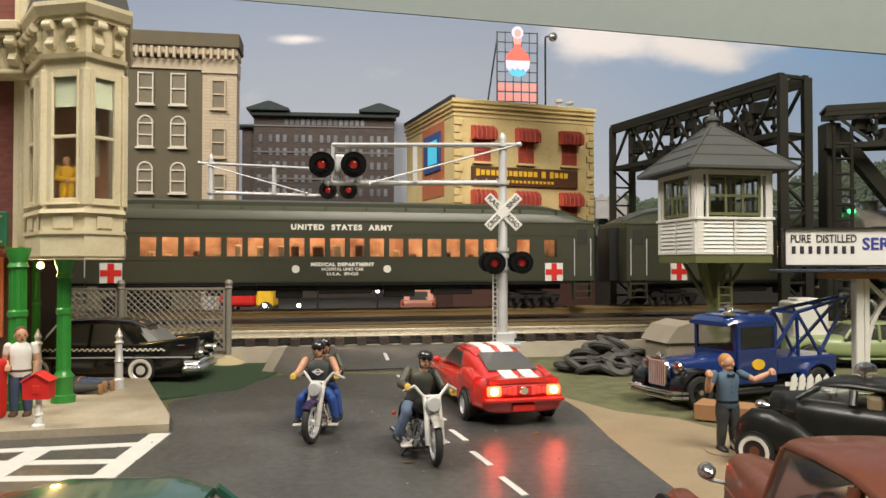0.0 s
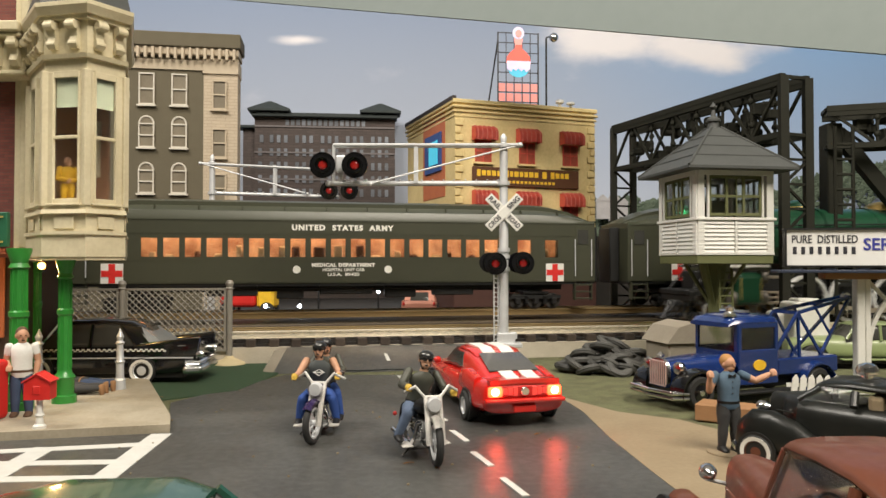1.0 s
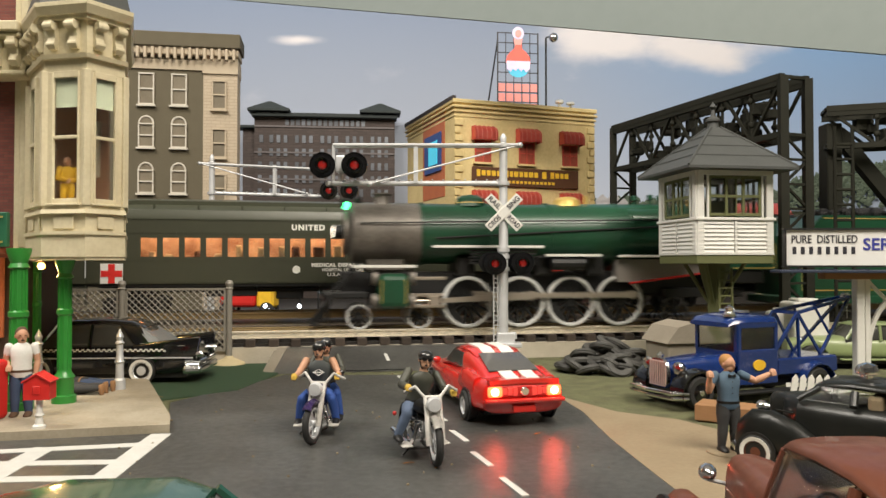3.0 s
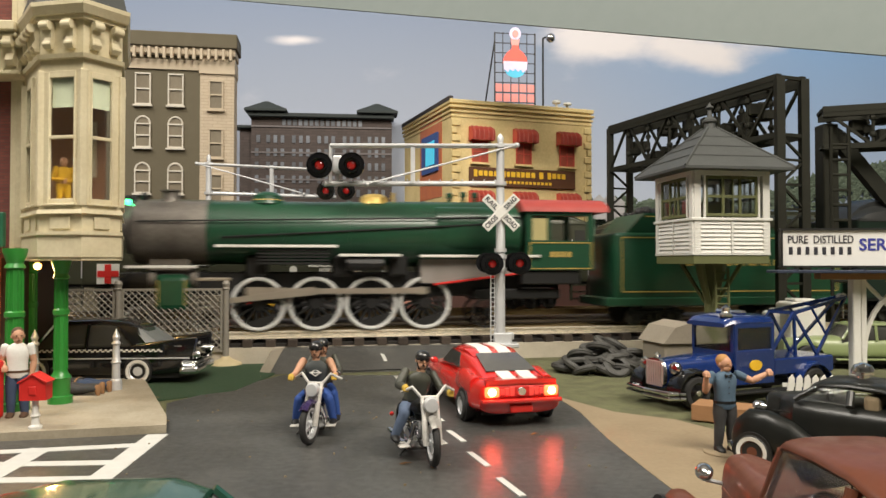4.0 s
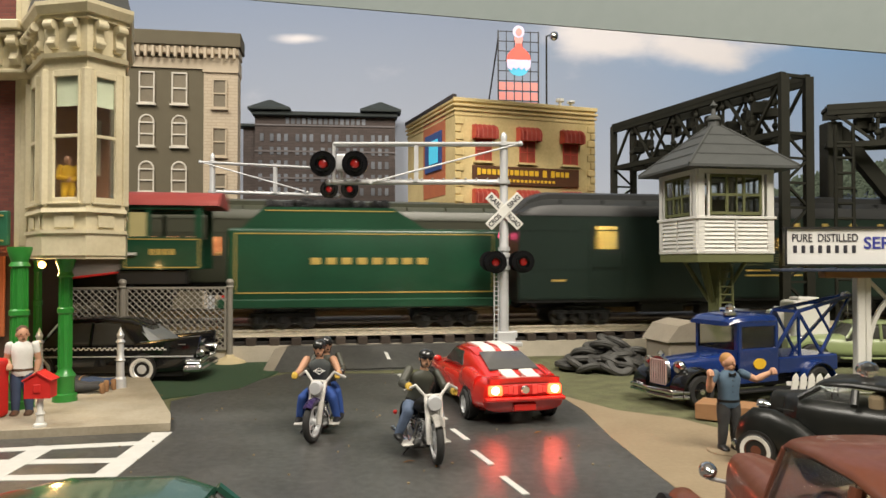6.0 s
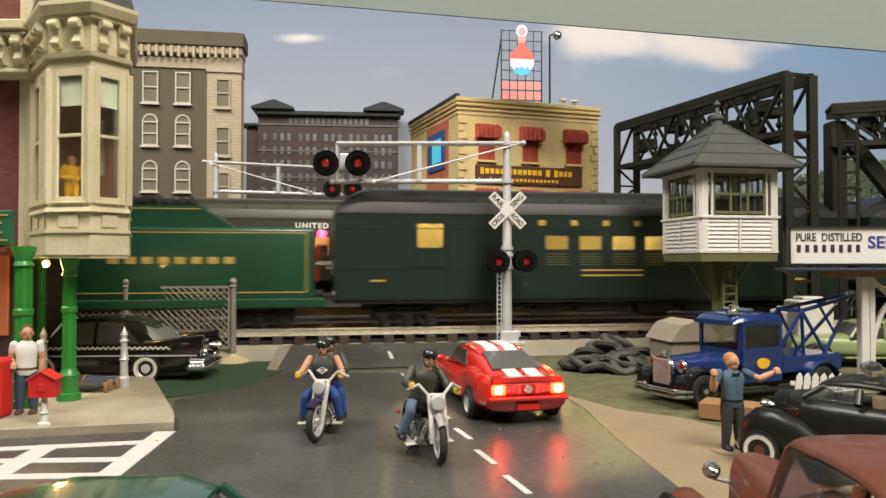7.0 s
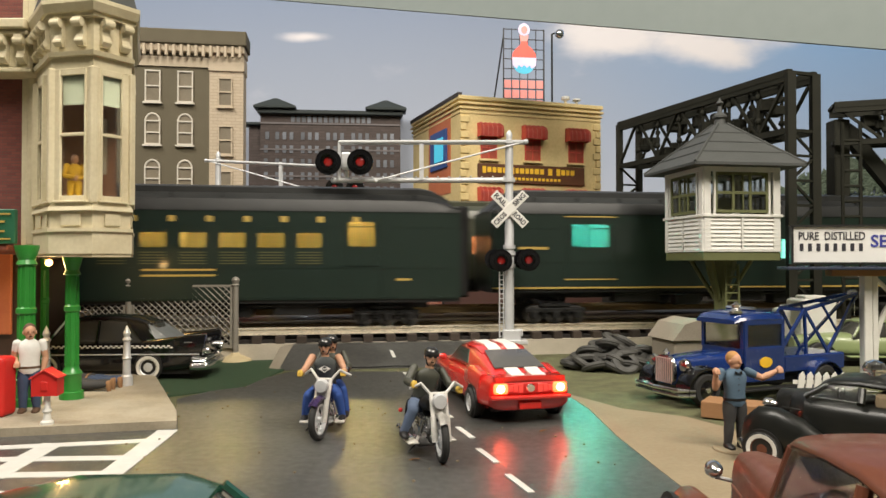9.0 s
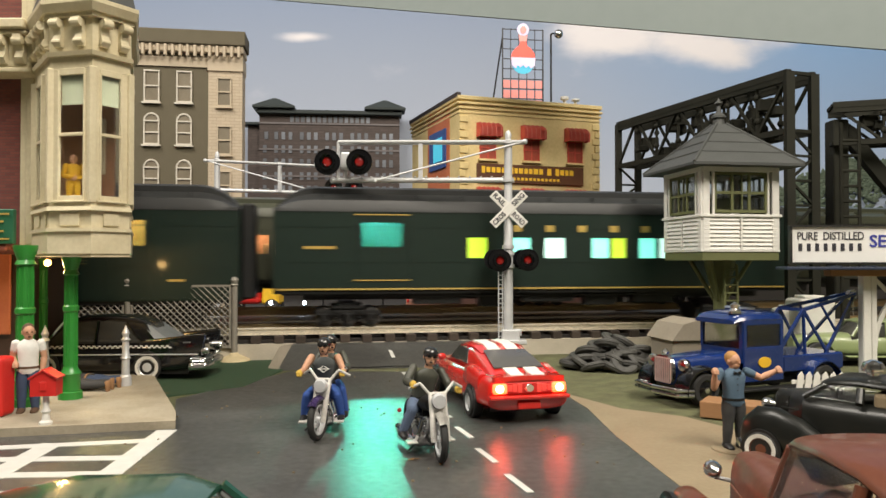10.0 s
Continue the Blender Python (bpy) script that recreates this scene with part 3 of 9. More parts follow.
def truck(parent, x, y0, wheels, r, wheelbase, mat=BLACK):
    """A bogie: side frame with springs and boxes, and its wheels."""
    bm = mesh()
    for s in (-1, 1):
        box(bm, x, s * 2.0, r + 0.35, wheelbase * (wheels - 1) + 1.4, 0.3, 0.35, 0.05)
        box(bm, x, s * 2.05, r + 0.75, wheelbase * (wheels - 1) * 0.6 + 0.4, 0.3, 0.25, 0.05)
        for i in range(wheels):
            wx = x + (i - (wheels - 1) / 2) * wheelbase
            box(bm, wx, s * 2.15, r, 0.5, 0.35, 0.6, 0.08)
        for i in range(wheels - 1):
            wx = x + (i - (wheels - 2) / 2) * wheelbase
            for k in range(4):
                cyl(bm, (wx, s * 2.1, r - 0.25 + 0.2 * k), (wx, s * 2.1, r - 0.13 + 0.2 * k), 0.24, n=8)
    box(bm, x, 0, r + 0.8, 1.4, 4.0, 0.5)
    part("bogie_frame", bm, mat, parent)
    for i in range(wheels):
        for s in (-1, 1):
            w = mesh()
            lathe(w, [(0.01, -0.16), (r, -0.16), (r, 0.14), (r * 0.8, 0.18), (0.01, 0.1)], (0, 0, 0), 18, 0, "y")
            o = part("bogie_wheel", w, WHEEL_GREY, parent, smooth=True)
            o.matrix_basis = spot(x + (i - (wheels - 1) / 2) * wheelbase, s * 1.62, r, 0 if s > 0 else 180)


WHEEL_GREY = material("dark_wheel_steel", (0.09, 0.085, 0.08), 0.4, metal=0.5)


def locomotive():
    loco = thing("steam_locomotive", 0, 0, 0, 0, "green steam locomotive with graphite smokebox and white running boards", "locomotive")
    bm = mesh()
    loft(bm, [[(x, r * math.cos(a), 7.3 + r * math.sin(a)) for a in [2 * math.pi * i / 36 for i in range(36)]]
              for x, r in ((0.1, 2.36), (8, 2.42), (14, 2.55), (22.5, 2.62), (23.6, 2.5))])
    part("boiler", bm, GREEN, loco, "glossy green boiler jacket", smooth=True)
    for x in (0.3, 5.5, 10.5, 16.2, 21):
        bm = mesh()
        lathe(bm, [(2.4, -0.08), (2.5 + 0.008 * x, -0.08), (2.5 + 0.008 * x, 0.08), (2.4, 0.08)], (x, 0, 7.3), 36, 0, "x", True)
        part("boiler_band", bm, GREEN, loco, smooth=True)
    bm = mesh()
    loft(bm, [rect_ring(x, w, 5.6, 9.5, 3.2, 24) for x, w in ((17, 2.55), (19, 2.72), (23.4, 2.72))])
    part("firebox_jacket", bm, GREEN, loco, smooth=True)
    bm = mesh()
    lathe(bm, [(0.01, -5.5), (1.0, -5.45), (1.9, -5.3), (2.3, -5.1), (2.36, -4.8), (2.36, 0.12), (2.1, 0.12)], (0, 0, 7.3), 36, 0, "x")
    lathe(bm, [(1.5, -5.75), (1.65, -5.7), (1.65, -5.4)], (0, 0, 7.3), 24, 0, "x")
    for z in (8.2, 6.4):
        box(bm, -5.6, 0, z, 0.25, 1.6, 0.15)
    box(bm, -2.6, 0, 4.9, 3.0, 2.6, 1.2, 0.2)
    part("smokebox", bm, SMOKEBOX, loco, "grey graphite smokebox", smooth=True)
    bm = mesh()
    lathe(bm, [(0.75, 0), (0.62, 0.25), (0.6, 0.75), (0.74, 0.85), (0.74, 0.95), (0.5, 0.95), (0.45, 0.3)], (-2.7, 0, 9.5), 18)
    part("chimney", bm, SMOKEBOX, loco, smooth=True)
    bm = mesh()
    lathe(bm, [(1.25, 0), (1.15, 0.25), (1.1, 0.62), (0.8, 0.85), (0.3, 0.95), (0.01, 0.96)], (4.3, 0, 9.5), 20)
    part("sand_dome", bm, GREEN, loco, smooth=True)
    bm = mesh()
    lathe(bm, [(1.12, 0.1), (1.17, 0.18), (1.12, 0.26)], (4.3, 0, 9.6), 20, ring=True)
    part("brass_band", bm, GOLD, loco, smooth=True)
    bm = mesh()
    lathe(bm, [(1.2, 0), (1.1, 0.2), (1.05, 0.5), (0.7, 0.75), (0.01, 0.85)], (12.4, 0, 9.6), 20)
    cyl(bm, (13.9, -0.3, 9.6), (13.9, -0.3, 10.5), 0.14)
    part("steam_dome", bm, GOLD, loco, "brass steam dome", smooth=True)
    for x, y in ((18.5, 0.5), (19.4, -0.6), (20.4, -0.2)):
        bm = mesh()
        lathe(bm, [(0.16, 0), (0.16, 0.4), (0.28, 0.45), (0.25, 0.8), (0.01, 0.9)], (x, y, 9.8), 10)
        part("safety_valve", bm, GREEN, loco, smooth=True)
    # headlight and green number lamps
    bm = mesh()
    lathe(bm, [(0.5, -0.6), (0.55, -0.5), (0.55, 0.3), (0.2, 0.45), (0.01, 0.45)], (-5.9, 0, 7.4), 18, 0, "x")
    box(bm, -5.6, 0, 9.7, 0.7, 1.5, 0.55, 0.1)
    lathe(bm, [(0.3, 0), (0.35, 0.3), (0.1, 0.55), (0.01, 0.6)], (-4.6, 0, 9.7), 12)
    part("headlight_housing", bm, BLACK, loco)
    bm = mesh()
    lathe(bm, [(0.01, -0.64), (0.44, -0.62), (0.44, -0.58)], (-5.9, 0, 7.4), 16, 0, "x")
    part("headlight_lens", bm, HEAD_GLOW, loco, "lit white headlight")
    for s in (-1, 1):
        bm = mesh()
        ball(bm, (-5.5, s * 1.05, 9.45), 0.24, n=10)
        part("marker_lamp", bm, GREEN_GLOW, loco, "lit green marker lamp")
    # frame, pilot, cylinders
    bm = mesh()
    box(bm, 9, 0, 3.4, 30, 2.2, 1.9, 0.1)
    box(bm, -5.6, 0, 2.6, 3.4, 4.6, 0.5, 0.1)
    box(bm, -6.9, 0, 2.3, 0.5, 5.2, 0.9, 0.1)
    for i in range(9):
        y = (i - 4) * 0.55
        cyl(bm, (-6.9, y, 2.1), (-8.3 + 0.09 * (i - 4) ** 2, y * 0.75, 0.35), 0.1, n=6)
    box(bm, -7.9, 0, 0.4, 0.5, 3.0, 0.25)
    cyl(bm, (-4.6, -2, 5.0), (-6.6, -2, 2.8), 0.1, n=6)
    cyl(bm, (-4.6, 2, 5.0), (-6.6, 2, 2.8), 0.1, n=6)
    for x in (3.6, 9.9, 14.1):
        box(bm, x, 0, 4.8, 1.5, 4.0, 1.6, 0.2)
    for k in range(5):
        box(bm, 6.3, -2.75, 5.0 + 0.24 * k, 5.2, 0.14, 0.14)
    cyl(bm, (10.2, -2.5, 5.0), (12.9, -2.5, 5.0), 0.55, n=12)
    cyl(bm, (1.2, -2.4, 6.9), (22.8, -2.75, 8.1), 0.07, n=6)
    cyl(bm, (-4.6, -2.42, 8.0), (23.5, -2.7, 8.55), 0.06, n=6)
    for k in range(12):
        cyl(bm, (-4 + 2.3 * k, -2.3, 7.98 + 0.045 * k), (-4 + 2.3 * k, -2.5, 8.02 + 0.045 * k), 0.08, n=5)
    box(bm, 23.5, 0, 2.6, 7.0, 3.6, 0.8, 0.1)
    box(bm, 26.0, -2.2, 3.9, 4.8, 0.8, 1.1, 0.1)
    part("chassis", bm, BLACK, loco, "black frame, pilot and pipework")
    for s in (-1, 1):
        bm = mesh()
        box(bm, -2.1, s * 2.3, 2.9, 2.4, 1.5, 2.7, 0.5, seg=3)
        part("cylinder_block", bm, GREEN, loco, "green cylinder block with gold lining")
        bm = mesh()
        for z in (3.9, 2.15):
            for x in (-3.5, -0.7):
                lathe(bm, [(0.01, -0.25), (0.55, -0.2), (0.6, 0), (0.6, 0.25), (0.01, 0.3)], (x, s * 2.35, z), 16, 0, "x")
        part("cylinder_cover", bm, SMOKEBOX, loco, smooth=True)
    # white-edged running boards
    for x0, x1, z in ((-5.2, -0.4, 4.75), (0.8, 9.5, 6.25), (9.6, 14.2, 5.6), (15.6, 25.0, 5.55)):
        for s in (-1, 1):
            bm = mesh()
            box(bm, (x0 + x1) / 2, s * 2.55, z, x1 - x0, 0.9, 0.1)
            part("running_board", bm, BLACK, loco)
            bm = mesh()
            box(bm, (x0 + x1) / 2, s * 3.03, z, x1 - x0, 0.08, 0.2, 0.02)
            part("board_edge", bm, WHITE, loco, "white-painted running board edge")
    bm = mesh()
    prism(bm, [(15.8, 5.3), (23.8, 5.3), (23.8, 4.3), (18.5, 3.5), (15.8, 3.5)], -2.3, 2.3)
    part("firebox", bm, FIREBOX, loco, "grey firebox side")
    bm = mesh()
    for s in (-1, 1):
        cyl(bm, (16.8, s * 2.4, 3.4), (25, s * 2.4, 4.4), 0.09, n=6)
    part("feed_pipe", bm, RED_PAINT, loco, "red pipe under the firebox")
    # cab
    bm = mesh()
    for s in (-1, 1):
        y = s * 2.75
        box(bm, 26.7, y, 5.6, 5.4, 0.16, 2.3, 0.03)
        box(bm, 26.7, y, 8.95, 5.4, 0.16, 0.5, 0.03)
        for x, w in ((24.15, 0.5), (25.75, 0.25), (29.15, 0.5)):
            box(bm, x, y, 7.7, w, 0.16, 2.1, 0.02)
    box(bm, 24.0, 0, 6.9, 0.16, 5.4, 4.6)
    part("cab", bm, GREEN, loco, "green cab with gold lining")
    bm = mesh()
    box(bm, 25.0, -2.68, 7.65, 1.3, 0.05, 1.7)
    part("cab_window", bm, material("cab_glow", (0.35, 0.3, 0.14), 0.5, glow=0.12, glow_colour=(1, .8, .3)), loco, "dim yellow-lit cab window")
    bm = mesh()
    for s in (-1,):
        y = s * 2.85
        for z in (4.6, 6.6):
            box(bm, 26.7, y, z, 5.0, 0.03, 0.07)
        for x in (24.2, 29.2):
            box(bm, x, y, 5.6, 0.07, 0.03, 2.0)
        for k in range(4):
            box(bm, 26.0 + 0.45 * k, y, 5.7, 0.3, 0.03, 0.42)
        for k in (-3.0, -1.2):
            box(bm, k, -3.07, 2.9, 0.06, 0.03, 1.8)
    part("gold_lining", bm, GOLD, loco)
    bm = mesh()
    loft(bm, [[(x, 3.05 * math.cos(a), 9.0 + 1.15 * math.sin(a)) for a in [math.pi * i / 14 for i in range(15)]] for x in (23.6, 24.2, 29.6, 30.6)])
    part("cab_roof", bm, CAB_RED, loco, "faded red cab roof", smooth=True)
    wheels = []
    for x in (3.75, 7.9, 12.05, 16.15):
        for s in (-1, 1):
            wheels.append((spoked_wheel("driving_wheel", 2.0, x, s * 1.75, 2.0, loco, TYRE_WHITE, 14, True), x, s))
    small = []
    for x in (-4.6, 0.0, 21.0):
        for s in (-1, 1):
            r = 0.95 if x < 5 else 1.15
            small.append((spoked_wheel("guide_wheel", r, x, s * 1.6, r, loco, TYRE_WHITE if x < 5 else WHEEL_GREY, 10, False), x, s, r))
    rods = []
    for s in (-1, 1):
        bm = mesh()
        prism(bm, [(-0.5, 0.32), (0.5, 0.32), (3.6, 0.2), (4.15, 0.34), (4.7, 0.2), (12.0, 0.22), (12.5, 0.32), (12.9, 0.2), (12.9, -0.2), (12.5, -0.32),
                   (12.0, -0.22), (4.7, -0.2), (4.15, -0.34), (3.6, -0.2), (0.5, -0.32), (-0.5, -0.32)], -0.09, 0.09)
        rod = part("coupling_rod", bm, ROD, loco, "bright steel coupling rod")
        rods.append((rod, 3.75, s * 2.15))
        bm = mesh()
        box(bm, 0.1, s * 2.5, 2.6, 3.2, 0.25, 0.22, 0.04)
        box(bm, 0.1, s * 2.5, 1.75, 3.2, 0.25, 0.22, 0.04)
        box(bm, 1.0, s * 2.5, 2.15, 0.9, 0.35, 0.85, 0.08)
        cyl(bm, (-1.2, s * 2.5, 2.15), (1.2, s * 2.5, 2.15), 0.12)
        box(bm, 0.2, s * 2.55, 3.85, 3.4, 0.2, 0.25, 0.05)
        part("crosshead", bm, ROD, loco)
        bm = mesh()
        prism(bm, [(-7.2, 0.16), (0, 0.3), (0.35, 0), (0, -0.3), (-7.2, -0.16)], -0.08, 0.08)
        rod = part("connecting_rod", bm, ROD, loco, "bright steel main rod")
        rods.append((rod, 7.9, s * 2.42))
    return loco, wheels, small, rods


def tender():
    t = thing("tender", 0, 0, 0, 0, "green tender with gold lining and heaped coal", "railway tender")
    bm = mesh()
    box(bm, 10.1, 0, 4.75, 20.2, 5.9, 5.4, 0.3, seg=3)
    prism(bm, [(1.0, 7.4), (2.6, 9.0), (12.0, 9.0), (14.5, 7.4)], -2.7, 2.7)
    part("tank", bm, GREEN, t, "glossy green water tank", smooth=True)
    bm = mesh()
    box(bm, 10.1, 0, 1.95, 21.6, 6.2, 0.7, 0.1)
    part("underframe", bm, GREEN, t)
    bm = mesh()
    for z in (7.05, 2.75):
        box(bm, 10.1, -2.97, z, 19.0, 0.04, 0.08)
    for x in (0.6, 19.6):
        box(bm, x, -2.97, 4.9, 0.08, 0.04, 4.3)
    box(bm, 7.4, -2.72, 8.75, 9.4, 0.04, 0.07)
    part("gold_lining", bm, GOLD, t)
    bm = mesh()
    for k in range(8):
        box(bm, 6.3 + 1.12 * k, -2.97, 5.05, 0.72, 0.04, 0.5, 0.02)
    part("name_panel", bm, GOLD, t, "gold bars of a company name")
    bm = mesh()
    rnd = random.Random(4)
    for k in range(90):
        x = rnd.uniform(2.8, 11.8)
        ball(bm, (x, rnd.uniform(-2.3, 2.3), 8.9 + 0.4 * math.sin((x - 2.8) / 9 * math.pi) + rnd.uniform(-.1, .25)), rnd.uniform(.25, .5), n=6)
    part("coal_load", bm, COAL, t)
    bm = mesh()
    for z in (4.0, 5.5):
        box(bm, 20.35, 1.2, z, 0.3, 1.6, 1.3, 0.1)
    part("back_plate", bm, RED_PAINT, t)
    bm = mesh()
    ball(bm, (20.7, -1.6, 7.1), 0.28)
    ball(bm, (20.7, 1.6, 7.1), 0.28)
    part("tail_marker", bm, PINK_GLOW, t, "lit red marker lamp")
    truck(t, 3.9, 0, 3, 0.72, 1.75)
    truck(t, 16.2, 0, 3, 0.72, 1.75)
    return t


def roof_ring(x, w, z0, z1, zc):
    """Half a clerestory roof: eaves at z0, shoulder, raised deck to z1."""
    prof = [(w, z0), (w * 0.99, z0 + 0.25), (w * 0.93, z0 + (z1 - z0) * 0.42), (w * 0.72, z0 + (z1 - z0) * 0.62),
            (w * 0.62, z0 + (z1 - z0) * 0.68), (w * 0.62, zc), (w * 0.45, z1 - 0.1), (w * 0.2, z1)]
    return [(x, -y, z) for y, z in prof] + [(x, y, z) for y, z in reversed(prof)]


def shell_wall(bm, x0, x1, y, z0, z1, openings, th=0.14):
    """A side wall from x0 to x1 with oblong openings (cx, w, za, zb), sorted, left really open."""
    x = x0
    for cx, w, za, zb in sorted(openings):
        a, b = cx - w / 2, cx + w / 2
        box(bm, (x + a) / 2, y, (z0 + z1) / 2, a - x, th, z1 - z0)
        box(bm, cx, y, (z0 + za) / 2, w, th, za - z0)
        box(bm, cx, y, (zb + z1) / 2, w, th, z1 - zb)
        x = b
    box(bm, (x + x1) / 2, y, (z0 + z1) / 2, x1 - x, th, z1 - z0)


def coach(name, length, body, roof_mat, windows, z0, z1, ztop, label, trim=None, group="", leds=(), taper=1.0):
    """A passenger or baggage carriage. windows: (cx, w, za, zb, glazing)."""
    c = thing(name, 0, 0, 0, 0, label, "railway carriage", group)
    w = 2.95
    for s in (-1, 1):
        bm = mesh()
        shell_wall(bm, 0, length, s * w, z0, z1, [v[:4] for v in windows] if s < 0 or not leds else [])
        zs = [z0 + 0.15, z0 + (z1 - z0) * 0.36, z1 - 1.15]
        for z in zs:
            box(bm, length / 2, s * (w + 0.07), z, length - 0.1, 0.05, 0.09)
        part("side_wall", bm, body, c)
    for x in (0.08, length - 0.08):
        bm = mesh()
        box(bm, x, 0, (z0 + z1) / 2, 0.16, 2 * w - 0.16, z1 - z0)
        part("end_wall", bm, body, c)
    bm = mesh()
    box(bm, length / 2, 0, z0 - 0.12, length, 2 * w - 0.1, 0.24)
    box(bm, length / 2, 0, z0 - 0.5, length * 0.9, 0.9, 0.6)
    part("underframe", bm, BLACK, c, "black underframe")
    for k, (w0, d0) in enumerate(((0.09, 0.9), (0.05, 1.15), (0.1, 0.8), (0.06, 1.1), (0.08, 0.95))):
        bm = mesh()
        box(bm, length * (0.29 + 0.105 * k), -1.7 + 0.2 * (k % 2), z0 - 0.2 - d0 / 2, length * w0, 1.3, d0, 0.08)
        part("battery_box", bm, BLACK, c)
    bm = mesh()
    cyl(bm, (length * 0.24, -2.3, z0 - 0.45), (length * 0.76, -2.3, z0 - 0.45), 0.09, n=6)
    part("truss_rod", bm, BLACK, c)
    bm = mesh()
    rings = []
    ends = [(0, 0.02), (0.4, 0.35), (1.1, 0.7), (2.0, 0.92), (2.8, 1)]
    for x, k in [(e * taper, k) for e, k in ends] + [(length - e * taper, k) for e, k in reversed(ends)]:
        zt = z1 + (ztop - z1) * max(k, 0.12)
        rings.append(roof_ring(x, w + 0.12, z1 - 0.05, zt, zt - 0.25 * k))
    loft(bm, rings)
    n = int(length / 3.4)
    for i in range(1, n):
        x = length * i / n
        for s in (-1, 1):
            box(bm, x, s * 2.55, z1 + (ztop - z1) * 0.5, 0.06, 0.5, 0.5, m=None)
    part("roof", bm, roof_mat, c, smooth=True, angle=25)
    for cx, ww, za, zb, glaze in windows:
        for s in ((-1,) if leds else (-1, 1)):
            bm = mesh()
            box(bm, cx, s * (w - 0.03), (za + zb) / 2, ww, 0.04, zb - za)
            pane = part("window_pane", bm, glaze, c)
            if leds:
                pane.visible_shadow = glaze is not GLASS
            if s < 0 and trim:
                bm = mesh()
                for dz in (za, zb):
                    box(bm, cx, -(w + 0.08), dz, ww + 0.16, 0.05, 0.07)
                part("window_trim", bm, trim, c)
    if leds:
        bm = mesh()
        box(bm, length + 0.5, 0, (z0 + z1) / 2 + 0.3, 1.0, 2.8, z1 - z0 + 0.6, 0.15)
        part("gangway", bm, BLACK, c, "black gangway bellows")
    for x0, x1, lx, wall_mat, led_mat in leds:
        bm = mesh()
        box(bm, (x0 + x1) / 2, 2.6, (z0 + z1) / 2, x1 - x0, 0.1, z1 - z0)
        for x in (x0, x1):
            box(bm, x, 0, (z0 + z1) / 2, 0.1, 5.2, z1 - z0)
        box(bm, (x0 + x1) / 2, 0, z1 - 0.05, x1 - x0, 5.2, 0.06)
        part("compartment", bm, wall_mat, c, "inside walls of a lit compartment")
        bm = mesh()
        box(bm, lx, 1.5, z1 - 0.35, 0.7, 0.3, 0.06)
        part("ceiling_led", bm, led_mat, c, "bright ceiling lamp inside the coach")
    truck(c, 5.4, 0, 3, 0.72, 1.75)
    truck(c, length - 5.4, 0, 3, 0.72, 1.75)
    return c


